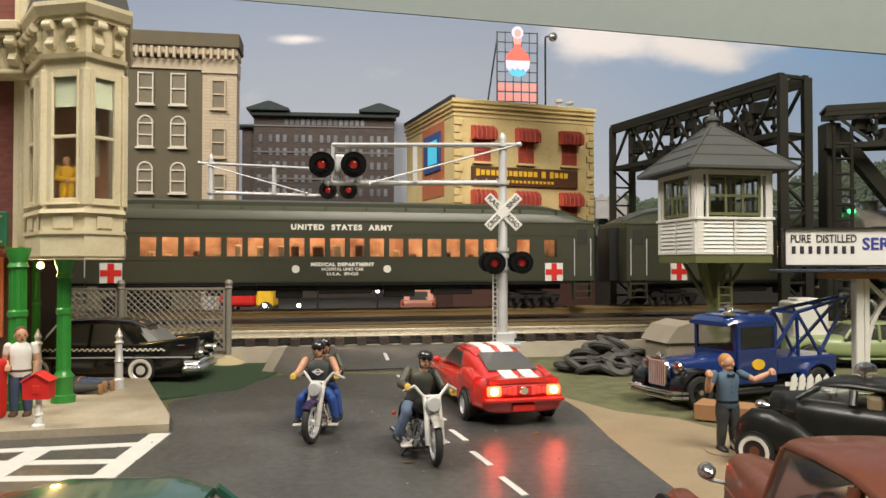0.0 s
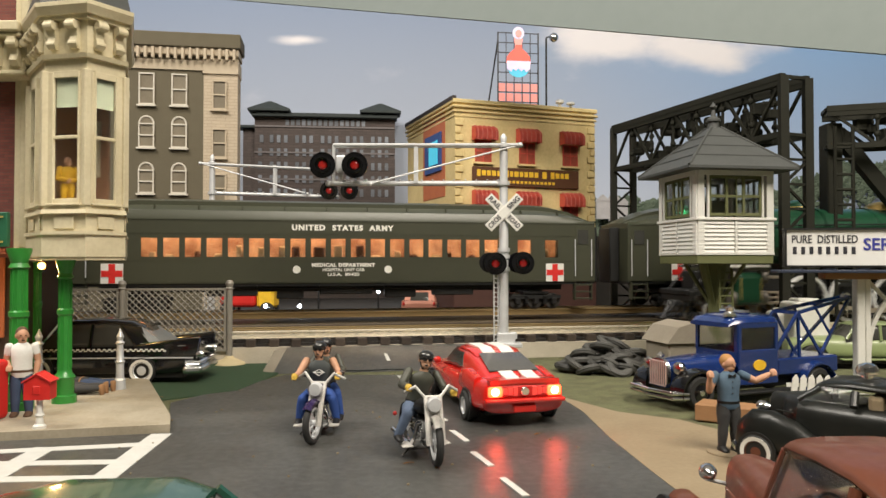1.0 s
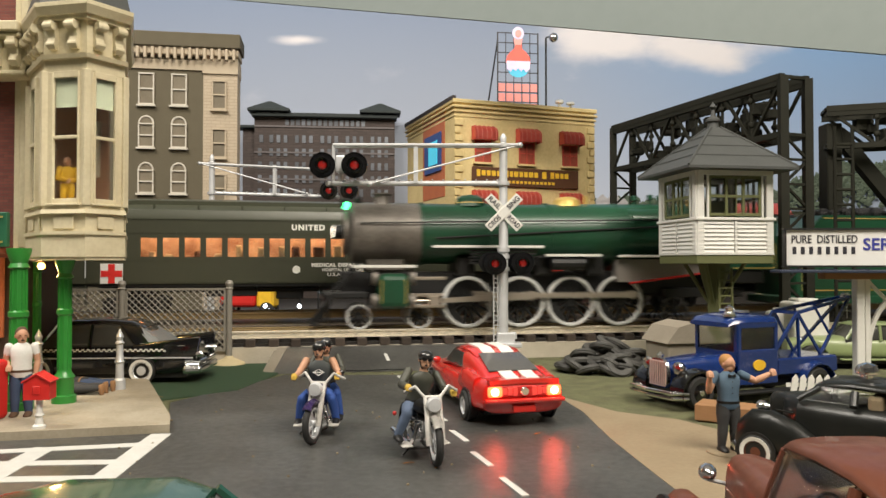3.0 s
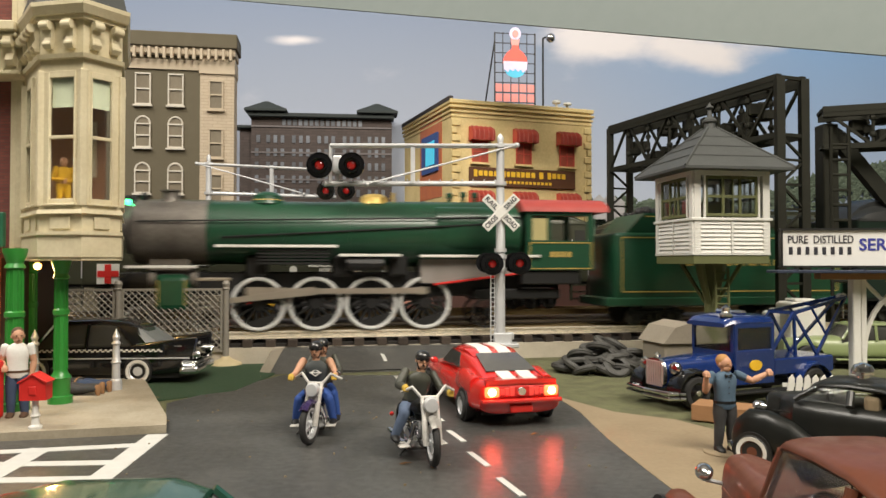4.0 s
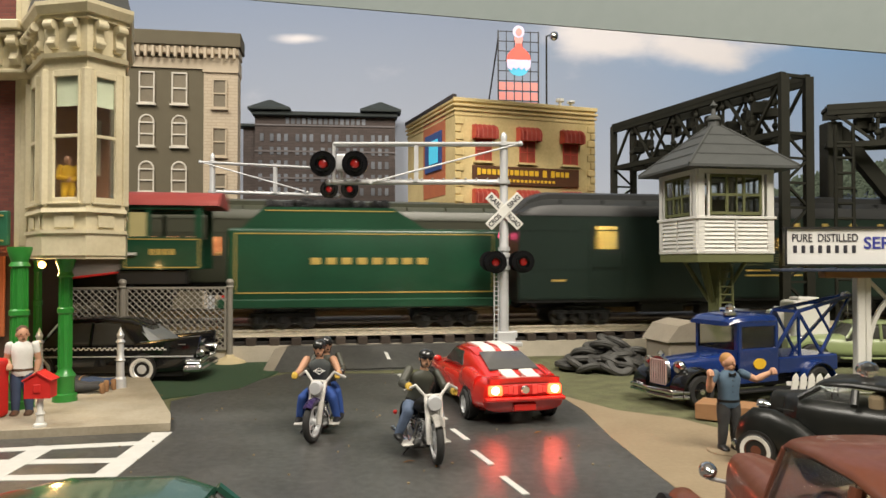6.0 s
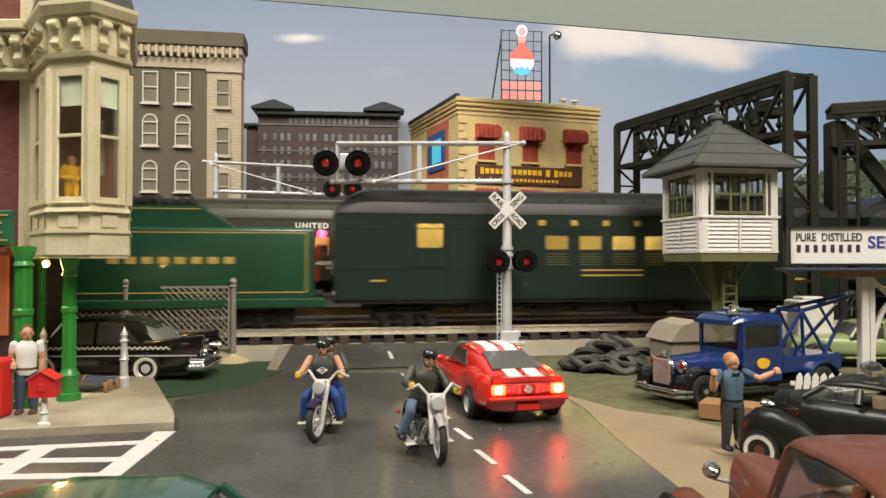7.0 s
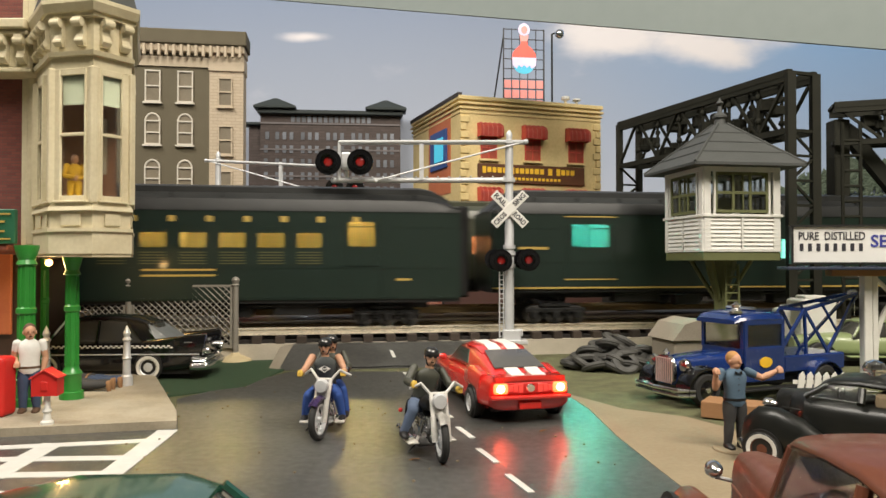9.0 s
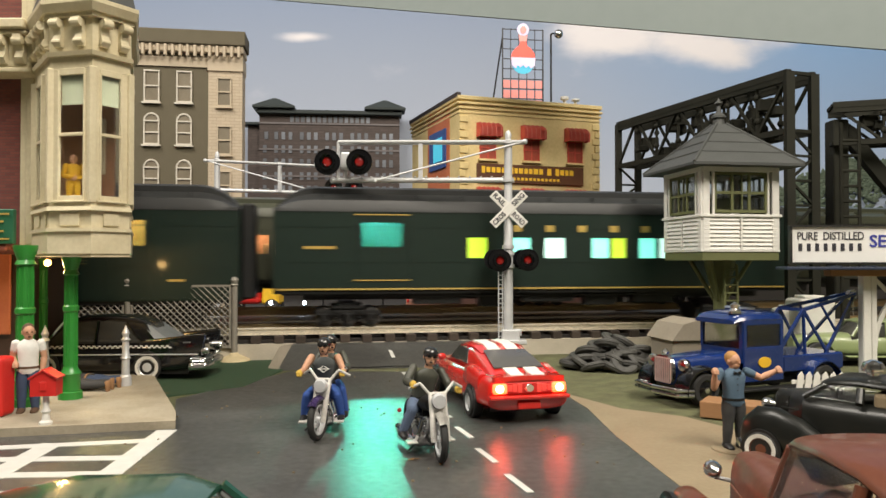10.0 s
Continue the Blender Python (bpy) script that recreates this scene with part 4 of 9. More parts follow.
def baggage_cars():
    ws = [(7.1, 1.9, 6.0, 7.8, GLASS), (34.4, 1.9, 6.0, 7.8, GLASS)]
    for i in range(6):
        ws.append((17.0 + 2.72 * i, 1.75, 5.9, 6.95, GLASS))
    a = coach("baggage_coach", 41.8, DARK_GREEN, BLACK_ROOF, ws, 2.1, 8.6, 10.6, "dark green combine coach with yellow-lit windows", None, "dark green coaches", [(15.7, 20.9, 18.4, IN_YELLOW, LED_YELLOW), (21.1, 26.4, 23.8, IN_YELLOW, LED_YELLOW), (26.6, 31.9, 29.2, IN_YELLOW, LED_YELLOW), (5.6, 8.8, 7.1, IN_YELLOW, LED_YELLOW), (32.9, 36.2, 34.4, IN_YELLOW, LED_YELLOW)])
    bm = mesh()
    for i in range(6):
        for k in range(5):
            box(bm, 17.0 + 2.72 * i, -3.04, 4.75 + 0.2 * k, 1.75, 0.05, 0.07)
    part("louvre", bm, material("dull_olive_louvre", (0.12, 0.12, 0.05), 0.5), a)
    bm = mesh()
    for i in range(9):
        box(bm, 13.2 + 2.6 * i, -3.04, 7.95, 0.5, 0.04, 0.42, 0.02)
    for k in range(2):
        box(bm, 21.5, -3.04, 3.9 + 0.4 * k, 5.0, 0.04, 0.14)
    box(bm, 3.2, -3.04, 3.55, 1.1, 0.04, 0.16)
    box(bm, 37.5, -3.04, 3.55, 1.1, 0.04, 0.16)
    part("gold_lettering", bm, GOLD, a, "gold bars of a company name")
    for x in (7.1, 34.4):
        bm = mesh()
        for dx in (-1.35, 1.35):
            box(bm, x + dx, -3.05, 5.3, 0.08, 0.06, 5.6)
        box(bm, x, -3.05, 4.6, 2.6, 0.05, 0.07)
        part("sliding_door_frame", bm, DARK_GREEN, a)
    ws = [(7.9, 3.0, 6.0, 7.75, GLASS), (15.1, 1.5, 5.15, 6.7, WINDOW_LIME), (18.5, 1.5, 5.15, 6.7, WINDOW_TEAL), (21.2, 1.6, 5.15, 6.7, WINDOW_WHITE),
          (24.9, 1.4, 5.15, 6.7, WINDOW_TEAL), (26.4, 1.2, 5.15, 6.7, WINDOW_LIME), (28.8, 1.4, 5.15, 6.7, WINDOW_TEAL), (30.4, 1.2, 5.15, 6.7, WINDOW_WHITE), (36.0, 1.9, 6.0, 7.8, WINDOW_TEAL)]
    b = coach("mail_coach", 41.8, DARK_GREEN, BLACK_ROOF, ws, 2.75, 8.6, 10.6, "dark green coach with teal and lime lit windows", None, "dark green coaches", [(6.0, 10.0, 7.9, IN_TEAL, LED_TEAL)])
    bm = mesh()
    box(bm, 20.9, -3.06, 2.85, 41.4, 0.05, 0.12)
    box(bm, 7.9, -3.06, 8.35, 4.2, 0.05, 0.08)
    box(bm, 7.9, -3.06, 3.5, 4.2, 0.05, 0.08)
    box(bm, 3.3, -3.06, 5.9, 2.3, 0.04, 0.2)
    for i in range(9):
        box(bm, 18.2 + 2.6 * i, -3.06, 7.4, 0.7, 0.04, 0.5, 0.02)
    part("gold_lining", bm, GOLD, b)
    bm = mesh()
    for dx in (-1.95, 1.95):
        box(bm, 7.9 + dx, -3.05, 5.6, 0.09, 0.06, 4.4)
    part("sliding_door_frame", bm, DARK_GREEN, b)
    return a, b


BLACK_ROOF = material("black_roof", (0.018, 0.02, 0.02), 0.45, second=(0.03, 0.03, 0.03), scale=3)
LOCO, WHEELS, SMALL, RODS = locomotive()
TENDER = tender()
COACH_A, COACH_B = baggage_cars()


# ---- the standing hospital train ----
def army_coach(length, windows, label, s0):
    c = coach("hospital_coach", length, OLIVE, OLIVE_ROOF, [(x, 1.24, 4.72, 6.28, GLASS) for x in windows], 2.5, 7.85, 9.65, label, None, "olive hospital coaches", taper=2.0)
    bm = mesh()
    box(bm, length / 2, 0.6, 5.3, length - 5, 0.08, 4.4)
    part("interior_wall", bm, WARM_WALL, c, "inside wall with a faint warm glow of its own")
    bm = mesh()
    box(bm, length / 2, -1.0, 7.6, length - 6, 0.4, 0.12)
    part("ceiling_lamp", bm, WARM_LAMP, c, "warm ceiling light strip")
    rnd = random.Random(int(length))
    for x in windows:
        bm = mesh()
        h = rnd.uniform(4.9, 5.9)
        box(bm, x + rnd.uniform(-.4, .4), -1.3, (3 + h) / 2, rnd.uniform(0.5, 1.0), 0.4, h - 3, 0.12)
        part("seat_back", bm, BERTH if rnd.random() < 0.55 else SEAT, c)
    for x, d in ((1.15, 1), (length - 1.15, -1)):
        bm = mesh()
        box(bm, x, -3.02, 5.0, 1.5, 0.08, 4.9)
        for dx in (-0.8, 0.8):
            cyl(bm, (x + dx, -3.15, 3.0), (x + dx, -3.15, 6.4), 0.05, n=5, mi=1)
        box(bm, x, -3.08, 6.6, 1.0, 0.05, 1.3, mi=2)
        for k in range(3):
            box(bm, x, -2.8 - 0.05 * k, 2.2 - 0.62 * k, 1.7, 0.7, 0.12)
        for dx in (-0.8, 0.8):
            box(bm, x + dx, -2.9, 1.6, 0.08, 0.6, 1.6)
        part("vestibule_door", bm, [OLIVE, SILVER, GLASS_DARK], c, "end door with steps below")
    for x in (5.3 if s0 else 3.9, length - 3.9):
        bm = mesh()
        box(bm, x, -3.06, 3.35, 1.7, 0.05, 1.62)
        part("cross_panel", bm, WHITE, c, "white panel")
        bm = mesh()
        box(bm, x, -3.1, 3.35, 0.5, 0.04, 1.55)
        box(bm, x, -3.102, 3.35, 1.6, 0.04, 0.5)
        part("red_cross", bm, RED_PAINT, c, "red cross")
    for x in (-0.5, length + 0.5):
        bm = mesh()
        box(bm, x, 0, 5.0, 1.0, 2.6, 5.2, 0.1)
        part("diaphragm", bm, BLACK, c)
    return c


OLIVE_ROOF = material("olive_roof", (0.052, 0.056, 0.036), 0.33, second=(0.045, 0.048, 0.03), scale=3)
BERTH = material("cream_berth", (0.75, 0.55, 0.35), 0.7, second=(0.6, 0.4, 0.25), scale=4)
SEAT = material("brown_seat", (0.16, 0.06, 0.03), 0.7)
ARMY_AT = -31.9
wins = [-25.2 + 1.70 * i - ARMY_AT for i in range(18)] + [6.8 - ARMY_AT, 9.4 - ARMY_AT]
ARMY = army_coach(45.5, wins, "olive drab hospital coach with warmly lit windows", 0)
ARMY.matrix_basis = Matrix.Translation((0, FAR_AT * CM, RAIL_F * CM)) @ pose(0, 0, 0, 0, 0, FAR) @ spot(ARMY_AT, 0, 0)
writing("lettering", "UNITED  STATES  ARMY", 0.62, CREAM_LETTER, ARMY, spot(22.4, -3.06, 7.2), 8.7, bold=0.034, spacing=1.25)
writing("lettering", "MEDICAL DEPARTMENT", 0.4, CREAM_LETTER, ARMY, spot(22.45, -3.06, 4.03), 5.4, bold=0.026, spacing=1.15)
writing("lettering", "HOSPITAL UNIT CAR", 0.36, CREAM_LETTER, ARMY, spot(22.45, -3.06, 3.62), 3.6, bold=0.012)
writing("lettering", "U.S.A.  89420", 0.36, CREAM_LETTER, ARMY, spot(22.45, -3.06, 3.22), 2.7, bold=0.012)
for x in (18.5, 26.3):
    bm = mesh()
    lathe(bm, [(0.01, -0.04), (0.33, -0.04), (0.33, 0.03), (0.01, 0.03)], (x, -3.06, 3.65), 20, 0, "y")
    part("round_badge", bm, CREAM_LETTER, ARMY, "white round badge")
ARMY_B = army_coach(45.5, [4.6 + 1.7 * i for i in range(21)], "olive drab hospital coach standing behind the tower", 1)
ARMY_B.matrix_basis = Matrix.Translation((0, FAR_AT * CM, RAIL_F * CM)) @ pose(0, 0, 0, 0, 0, FAR) @ spot(16.9, 0, 0)


# ---- corner house with the bay window ----
def edge(p, q):
    """Local frame on a wall from p to q: x along it, -y outwards (towards the street)."""
    d = Vector((q[0] - p[0], q[1] - p[1], 0))
    return Matrix.Translation((p[0], p[1], 0)) @ Matrix.Rotation(math.atan2(d.y, d.x), 4, "Z"), d.length


def corner_house():
    h = thing("corner_house", -21.5, 42.0, 0.35, 0, "red brick corner house with cream bay window and green columns", "house")
    inv = Matrix.Translation((21.5, -42.0, -0.35))

    def add(name, bm, mat, label="", smooth=False):
        bm.transform(inv)
        return part(name, bm, mat, h, label, smooth)
    bm = mesh()
    box(bm, -37.5, 43, 18.5, 30, 8, 22)
    add("brick_wall", bm, BRICK, "red brick upper wall")
    bm = mesh()
    box(bm, -38.4, 43.5, 4.3, 29, 6, 7.2)
    add("shop_front", bm, material("dark_shop_front", (0.06, 0.035, 0.025), 0.5), "dark shop front")
    bm = mesh()
    box(bm, -22.2, 38.9, 17.5, 0.45, 0.5, 19, 0.06)
    box(bm, -22.6, 38.95, 17.5, 0.3, 0.3, 19)
    add("corner_pilaster", bm, CREAM)
    plan = [(-21.6, 38.0), (-20.1, 36.2), (-19.15, 35.0), (-16.85, 34.5), (-15.75, 36.2), (-17.3, 39.8), (-18.6, 43), (-22.4, 43)]
    cx, cy = -18.6, 38.4

    def layer(bm, z0, z1, k0, k1=None):
        k1 = k0 if k1 is None else k1
        loft(bm, [[(cx + (x - cx) * k, cy + (y - cy) * k, z) for x, y in plan] for k, z in ((k0, z0), (k1, z1))])
    for nm, z0, z1, k0, k1 in (("apron_foot", 7.35, 7.5, 1.0, 1.0), ("apron_base", 7.5, 8.55, 1.02, 1.02), ("apron_moulding", 8.55, 8.72, 1.05, 1.05), ("bay_apron", 8.72, 9.55, 0.985, 0.985), ("sill_course", 9.55, 9.75, 1.05, 1.03), ("sill_band", 9.75, 9.95, 1.0, 1.0),
                               ("window_head", 16.35, 16.9, 0.985, 0.985), ("architrave", 16.9, 17.1, 1.05, 1.07), ("bay_frieze", 17.1, 18.7, 1.0, 1.0), ("cornice_bed", 18.7, 18.9, 1.09, 1.09), ("bay_cornice", 18.9, 19.25, 1.14, 1.2), ("bay_gutter", 19.25, 19.45, 1.2, 1.2)):
        bm = mesh()
        layer(bm, z0, z1, k0, k1)
        add(nm, bm, CREAM)
    bm = mesh()
    layer(bm, 19.45, 25, 1.12, 0.5)
    add("bay_roof", bm, GREY_ROOF, "grey slate roof of the bay")
    bm = mesh()
    box(bm, -24.0, 38.3, 17.9, 5.0, 1.4, 1.6)
    add("wall_frieze", bm, CREAM)
    for z, t, y0, nm in ((16.98, 0.24, 37.4, "wall_architrave"), (18.8, 0.2, 37.0, "wall_corona"), (19.2, 0.5, 36.75, "wall_gutter")):
        bm = mesh()
        box(bm, -24.0, (y0 + 39) / 2, z, 5.0, 39 - y0, t, 0.06)
        add(nm, bm, CREAM)
    for x in (-22.9, -21.95):
        bm = mesh()
        prism(bm, [(37.7, 18.7), (36.95, 18.7), (36.9, 18.35), (37.05, 18.15), (37.25, 18.2), (37.3, 17.9), (37.15, 17.55), (37.35, 17.3), (37.7, 17.3)], x - 0.2, x + 0.2, "x")
        cyl(bm, (x - 0.25, 37.08, 18.38), (x + 0.25, 37.08, 18.38), 0.2, n=12)
        add("cornice_bracket", bm, CREAM)
    # brackets along the cornice
    for i in range(1, 5):
        m, L = edge(plan[i - 1] if i > 1 else plan[0], plan[i])
        n = 2 if L > 1.5 else 1
        for k in range(n):
            x = L * (k + 0.5) / n
            bm = mesh()
            prism(bm, [(0.15, 18.65), (-0.5, 18.65), (-0.52, 18.35), (-0.4, 18.2), (-0.25, 18.25), (-0.2, 17.9), (-0.34, 17.55), (-0.2, 17.35), (0.15, 17.35)], x - 0.2, x + 0.2, "x")
            cyl(bm, (x - 0.25, -0.38, 18.42), (x + 0.25, -0.38, 18.42), 0.2, n=12)
            cyl(bm, (x - 0.24, -0.2, 17.58), (x + 0.24, -0.2, 17.58), 0.14, n=10)
            bm.transform(m)
            add("cornice_bracket", bm, CREAM)
    # corner posts, windows
    for i in range(len(plan[:6])):
        x, y = plan[i]
        bm = mesh()
        box(bm, 0, 0, 13.15, 0.34, 0.34, 6.5, 0.05, Matrix.Translation((cx + (x - cx) * 0.975, cy + (y - cy) * 0.975, 0)) @ Matrix.Rotation(0.3 * i, 4, "Z"))
        add("corner_post", bm, CREAM)
    for i in range(0, 5):
        m, L = edge(plan[i], plan[i + 1])
        m = m @ Matrix.Translation((0, 0.12, 0))
        w = max(L - 1.0, 0.3)
        bm = mesh()
        for s in (0, 1):
            box(bm, 0.31 if s == 0 else L - 0.31, 0, 13.15, 0.42, 0.14, 6.4, 0.03, m)
            box(bm, 0.46 if s == 0 else L - 0.46, -0.03, 13.15, 0.12, 0.18, 6.3, 0.03, m)
        for z, t in ((10.12, 0.3), (13.2, 0.16), (16.2, 0.32)):
            box(bm, L / 2, -0.02, z, w + 0.1, 0.14, t, 0.02, m)
        box(bm, L / 2, -0.12, 9.98, w + 0.5, 0.3, 0.1, 0.02, m)
        add("window_frame", bm, CREAM)
        bm = mesh()
        box(bm, L / 2, 0.04, 13.15, w, 0.02, 6.1, 0, m)
        add("window_pane", bm, GLASS).visible_shadow = False
        bm = mesh()
        box(bm, L / 2, 0.14, 15.4, w, 0.03, 1.5, 0, m)
        add("roller_blind", bm, material("pale_green_blind", (0.42, 0.45, 0.33), 0.8), "half-drawn pale green blind")
        bm = mesh()
        box(bm, L / 2, -0.13, 9.12, w * 0.8, 0.08, 0.6, 0.03, m)
        add("apron_panel", bm, CREAM)
    bm = mesh()
    box(bm, -19.9, 39.6, 13.2, 3.6, 0.2, 6.4)
    add("room_wall", bm, material("brown_wallpaper", (0.26, 0.13, 0.07), 0.8, second=(0.2, 0.09, 0.05), scale=2), "brown papered room wall")
    bm = mesh()
    box(bm, -18.9, 39.4, 13.3, 0.8, 0.2, 3.0, 0.05)
    add("room_door", bm, material("cream_door", (0.5, 0.44, 0.33), 0.6))
    # columns below
    for x, y, r, top in ((-20.0, 34.6, 0.36, 7.9), (-18.7, 36.3, 0.3, 7.4), (-23.82, 43.0, 0.24, 7.6)):
        bm = mesh()
        lathe(bm, [(r * 1.9, 0.35), (r * 1.9, 0.7), (r * 1.5, 0.75), (r * 1.5, 1.5), (r * 1.7, 1.6), (r * 1.2, 1.8), (r, 2.0), (r * 0.95, 4.6), (r * 1.25, 4.7), (r * 1.25, 4.9),
                   (r * 0.92, 5.0), (r * 0.88, top - 1.0), (r * 1.3, top - 0.9), (r * 1.0, top - 0.7), (r * 1.5, top - 0.15), (r * 1.5, top)], (x, y, 0), 20)
        column = add("iron_column", bm, COLUMN_GREEN, "green cast-iron column", True)
        for k in range(10):
            a = 2 * math.pi * k / 10
            bm = mesh()
            cyl(bm, (x + r * math.cos(a), y + r * math.sin(a), 2.0), (x + r * 0.92 * math.cos(a), y + r * 0.92 * math.sin(a), top - 1.0), r * 0.12, n=5)
            add("flute", bm, COLUMN_GREEN).parent = column
    # lamp on its bracket
    bm = mesh()
    ball(bm, (-20.54, 37.5, 7.06), 0.18)
    add("lamp_bulb", bm, BULB, "lit porch bulb")
    bm = mesh()
    cyl(bm, (-20.54, 37.5, 7.06 + 0.2), (-20.89, 37.9, 7.57), 0.08)
    lathe(bm, [(0.1, 0.5), (0.45, 0.28), (0.5, 0.22)], (-20.54, 37.5, 7.06), 14)
    add("lamp_bracket", bm, BLACK)
    bm = mesh()
    box(bm, -23.6, 38.2, 8.95, 1.9, 0.3, 1.8, 0.04)
    add("hanging_sign", bm, SIGN_GREEN, "green hanging shop sign")
    bm = mesh()
    for dz in (0.65, -0.65):
        box(bm, -23.6, 38.0, 8.95 + dz, 1.5, 0.05, 0.08)
    for k in range(2):
        box(bm, -23.5, 38.0, 8.95 + 0.25 - 0.5 * k, 0.7, 0.05, 0.1)
    add("sign_bars", bm, GOLD)
    bm = mesh()
    box(bm, -25.2, 40.3, 5.5, 2.2, 0.2, 4.8, 0.05)
    add("shop_poster", bm, POSTER_ORANGE, "orange poster on the shop front")
    bm = mesh()
    box(bm, -24.6, 38.6, 7.85, 3.0, 0.8, 0.35, 0.08)
    add("shop_cornice", bm, BRICK)
    return h


corner_house()


# ---- painted figures: one plain mesh each ----
def limb(bm, pts, radii, mi):
    for (p, q), (a, b) in zip(zip(pts, pts[1:]), zip(radii, radii[1:])):
        cyl(bm, p, q, a, b, n=10, mi=mi)
        ball(bm, q, b, n=8, mi=mi)
    ball(bm, pts[0], radii[0], n=8, mi=mi)


def figure(name, mats, label, legs, arms, chest=(0, 0, 2.55), hip=(0, 0, 1.85), head=(0, 0, 3.36), hat=None, girth=1.0, bare=0, face=0.0, tie=False, belt=True, glove=None, emblem=False):
    """mats: trousers, shirt, flesh, hair, boots, glasses, gloves. Limbs are joint lists for a figure about 4 cm tall that faces -y."""
    bm = mesh()
    for pts in legs:
        a, b, c = [Vector(p) for p in pts]
        limb(bm, [a, a.lerp(b, 0.4), b, b.lerp(c, 0.35), c], [0.27 * girth, 0.27 * girth, 0.2, 0.2, 0.15], 0)
        loft(bm, [[(c.x + w * math.cos(t), c.y + yy, c.z - 0.06 + h * math.sin(t) - (0.17 - h) * 0.7) for t in [2 * math.pi * i / 10 for i in range(10)]] for yy, w, h in ((0.2, 0.08, 0.1), (0.1, 0.15, 0.16), (-0.1, 0.15, 0.15), (-0.32, 0.16, 0.1), (-0.46, 0.08, 0.06))], 4)
    h, c = Vector(hip), Vector(chest)
    d = c - h
    rings = []
    for k, w, dp in ((-0.3, 0.36, 0.28), (-0.1, 0.44, 0.33), (0.15, 0.42 * girth, 0.32), (0.5, 0.41 * girth, 0.31), (0.9, 0.44 * girth, 0.33), (1.25, 0.48 * girth, 0.32), (1.5, 0.44 * girth, 0.27), (1.66, 0.30, 0.2), (1.78, 0.17, 0.16)):
        o = h + d * k
        rings.append([(o.x + math.copysign(abs(math.cos(a)) ** 0.8, math.cos(a)) * w, o.y + dp * math.sin(a), o.z) for a in [2 * math.pi * i / 20 for i in range(20)]])
    loft(bm, rings, 1)
    if belt:
        o = h + d * 0.08
        loft(bm, [[(o.x + 0.45 * math.cos(a), o.y + 0.345 * math.sin(a), o.z + z) for a in [2 * math.pi * i / 20 for i in range(20)]] for z in (-0.05, 0.05)], 4)
    hd = Vector(head)
    limb(bm, [h + d * 1.6, hd - Vector((0, 0, 0.2))], [0.18, 0.15], 2)
    m = Matrix.Rotation(radians(face), 4, "Z")

    def on(x, y, z):
        return hd + m @ Vector((x, y, z))
    ball(bm, on(0, 0.02, 0.06), 0.29, 0.84, 1.0, 1.0, n=16, mi=2, m=m)
    ball(bm, on(0, -0.06, -0.13), 0.2, 0.88, 0.95, 1.0, n=12, mi=2, m=m)
    ball(bm, on(0, -0.28, -0.03), 0.05, 0.8, 1.1, 1.5, n=6, mi=2, m=m)
    ball(bm, on(0, -0.235, -0.16), 0.055, 1.4, 0.6, 0.5, n=6, mi=3, m=m)
    for q in (-1, 1):
        ball(bm, on(q * 0.25, 0.03, 0.0), 0.06, 0.5, 1, 1.4, n=6, mi=2, m=m)
        ball(bm, on(q * 0.1, -0.25, 0.05), 0.075 if hat else 0.032, 1.2, 0.6, 0.75, n=8, mi=3, m=m)
    if hat:
        ball(bm, on(0, 0.05, 0.15), 0.33, 0.92, 1.06, 0.78, n=16, mi=3, m=m)
        box(bm, 0, -0.27, 0.13, 0.42, 0.14, 0.05, 0, Matrix.Translation(hd) @ m, mi=3)
        limb(bm, [on(-0.25, 0, 0.05), on(-0.14, -0.1, -0.3), on(0.14, -0.1, -0.3), on(0.25, 0, 0.05)], [0.025] * 4, 3)
    else:
        ball(bm, on(0, 0.08, 0.13), 0.29, 0.88, 0.98, 0.95, n=14, mi=3, m=m)
    for pts in arms:
        a, b, e = [Vector(p) for p in pts]
        bare_top = 2 if bare > 1 else 1
        limb(bm, [a, a.lerp(b, 0.45)], [0.17, 0.16], bare_top)
        limb(bm, [a.lerp(b, 0.4), b], [0.15, 0.125] if bare else [0.175, 0.16], 2 if bare else 1)
        limb(bm, [b, b.lerp(e, 0.35), e], [0.125, 0.135, 0.09] if bare else [0.16, 0.16, 0.13], 2 if bare else 1)
        g = e + (e - b).normalized() * 0.1
        ball(bm, g, 0.14, 1, 1, 1.1, n=10, mi=5 if glove else 2)
        for q in (-1, 0, 1):
            limb(bm, [g + Vector((q * 0.07, -0.08, 0.03)), g + Vector((q * 0.07, -0.12, -0.08))], [0.045, 0.04], 5 if glove else 2)
    o = h + d * 1.5
    if tie:
        for q in (-1, 1):
            prism(bm, [(o.x, o.z + 0.05), (o.x + q * 0.14, o.z + 0.12), (o.x + q * 0.14, o.z - 0.02)], o.y - 0.34, o.y - 0.27, "y", 4)
        for k in range(3):
            ball(bm, h + d * (1.25 - 0.32 * k) + Vector((0, -0.335, 0)), 0.025, n=6, mi=4)
    if emblem:
        e = h + d * 1.05
        for (x0, z0), (x1, z1) in (((-0.2, 0), (0, 0.14)), ((0, 0.14), (0.2, 0)), ((0.2, 0), (0, -0.14)), ((0, -0.14), (-0.2, 0)), ((-0.25, 0), (0.25, 0))):
            cyl(bm, (e.x + x0, e.y - 0.345, e.z + z0), (e.x + x1, e.y - 0.345, e.z + z1), 0.022, n=5, mi=6)
    ob = part(name, bm, mats, None, smooth=True, angle=60)
    return tagged(ob, label, "figurine")


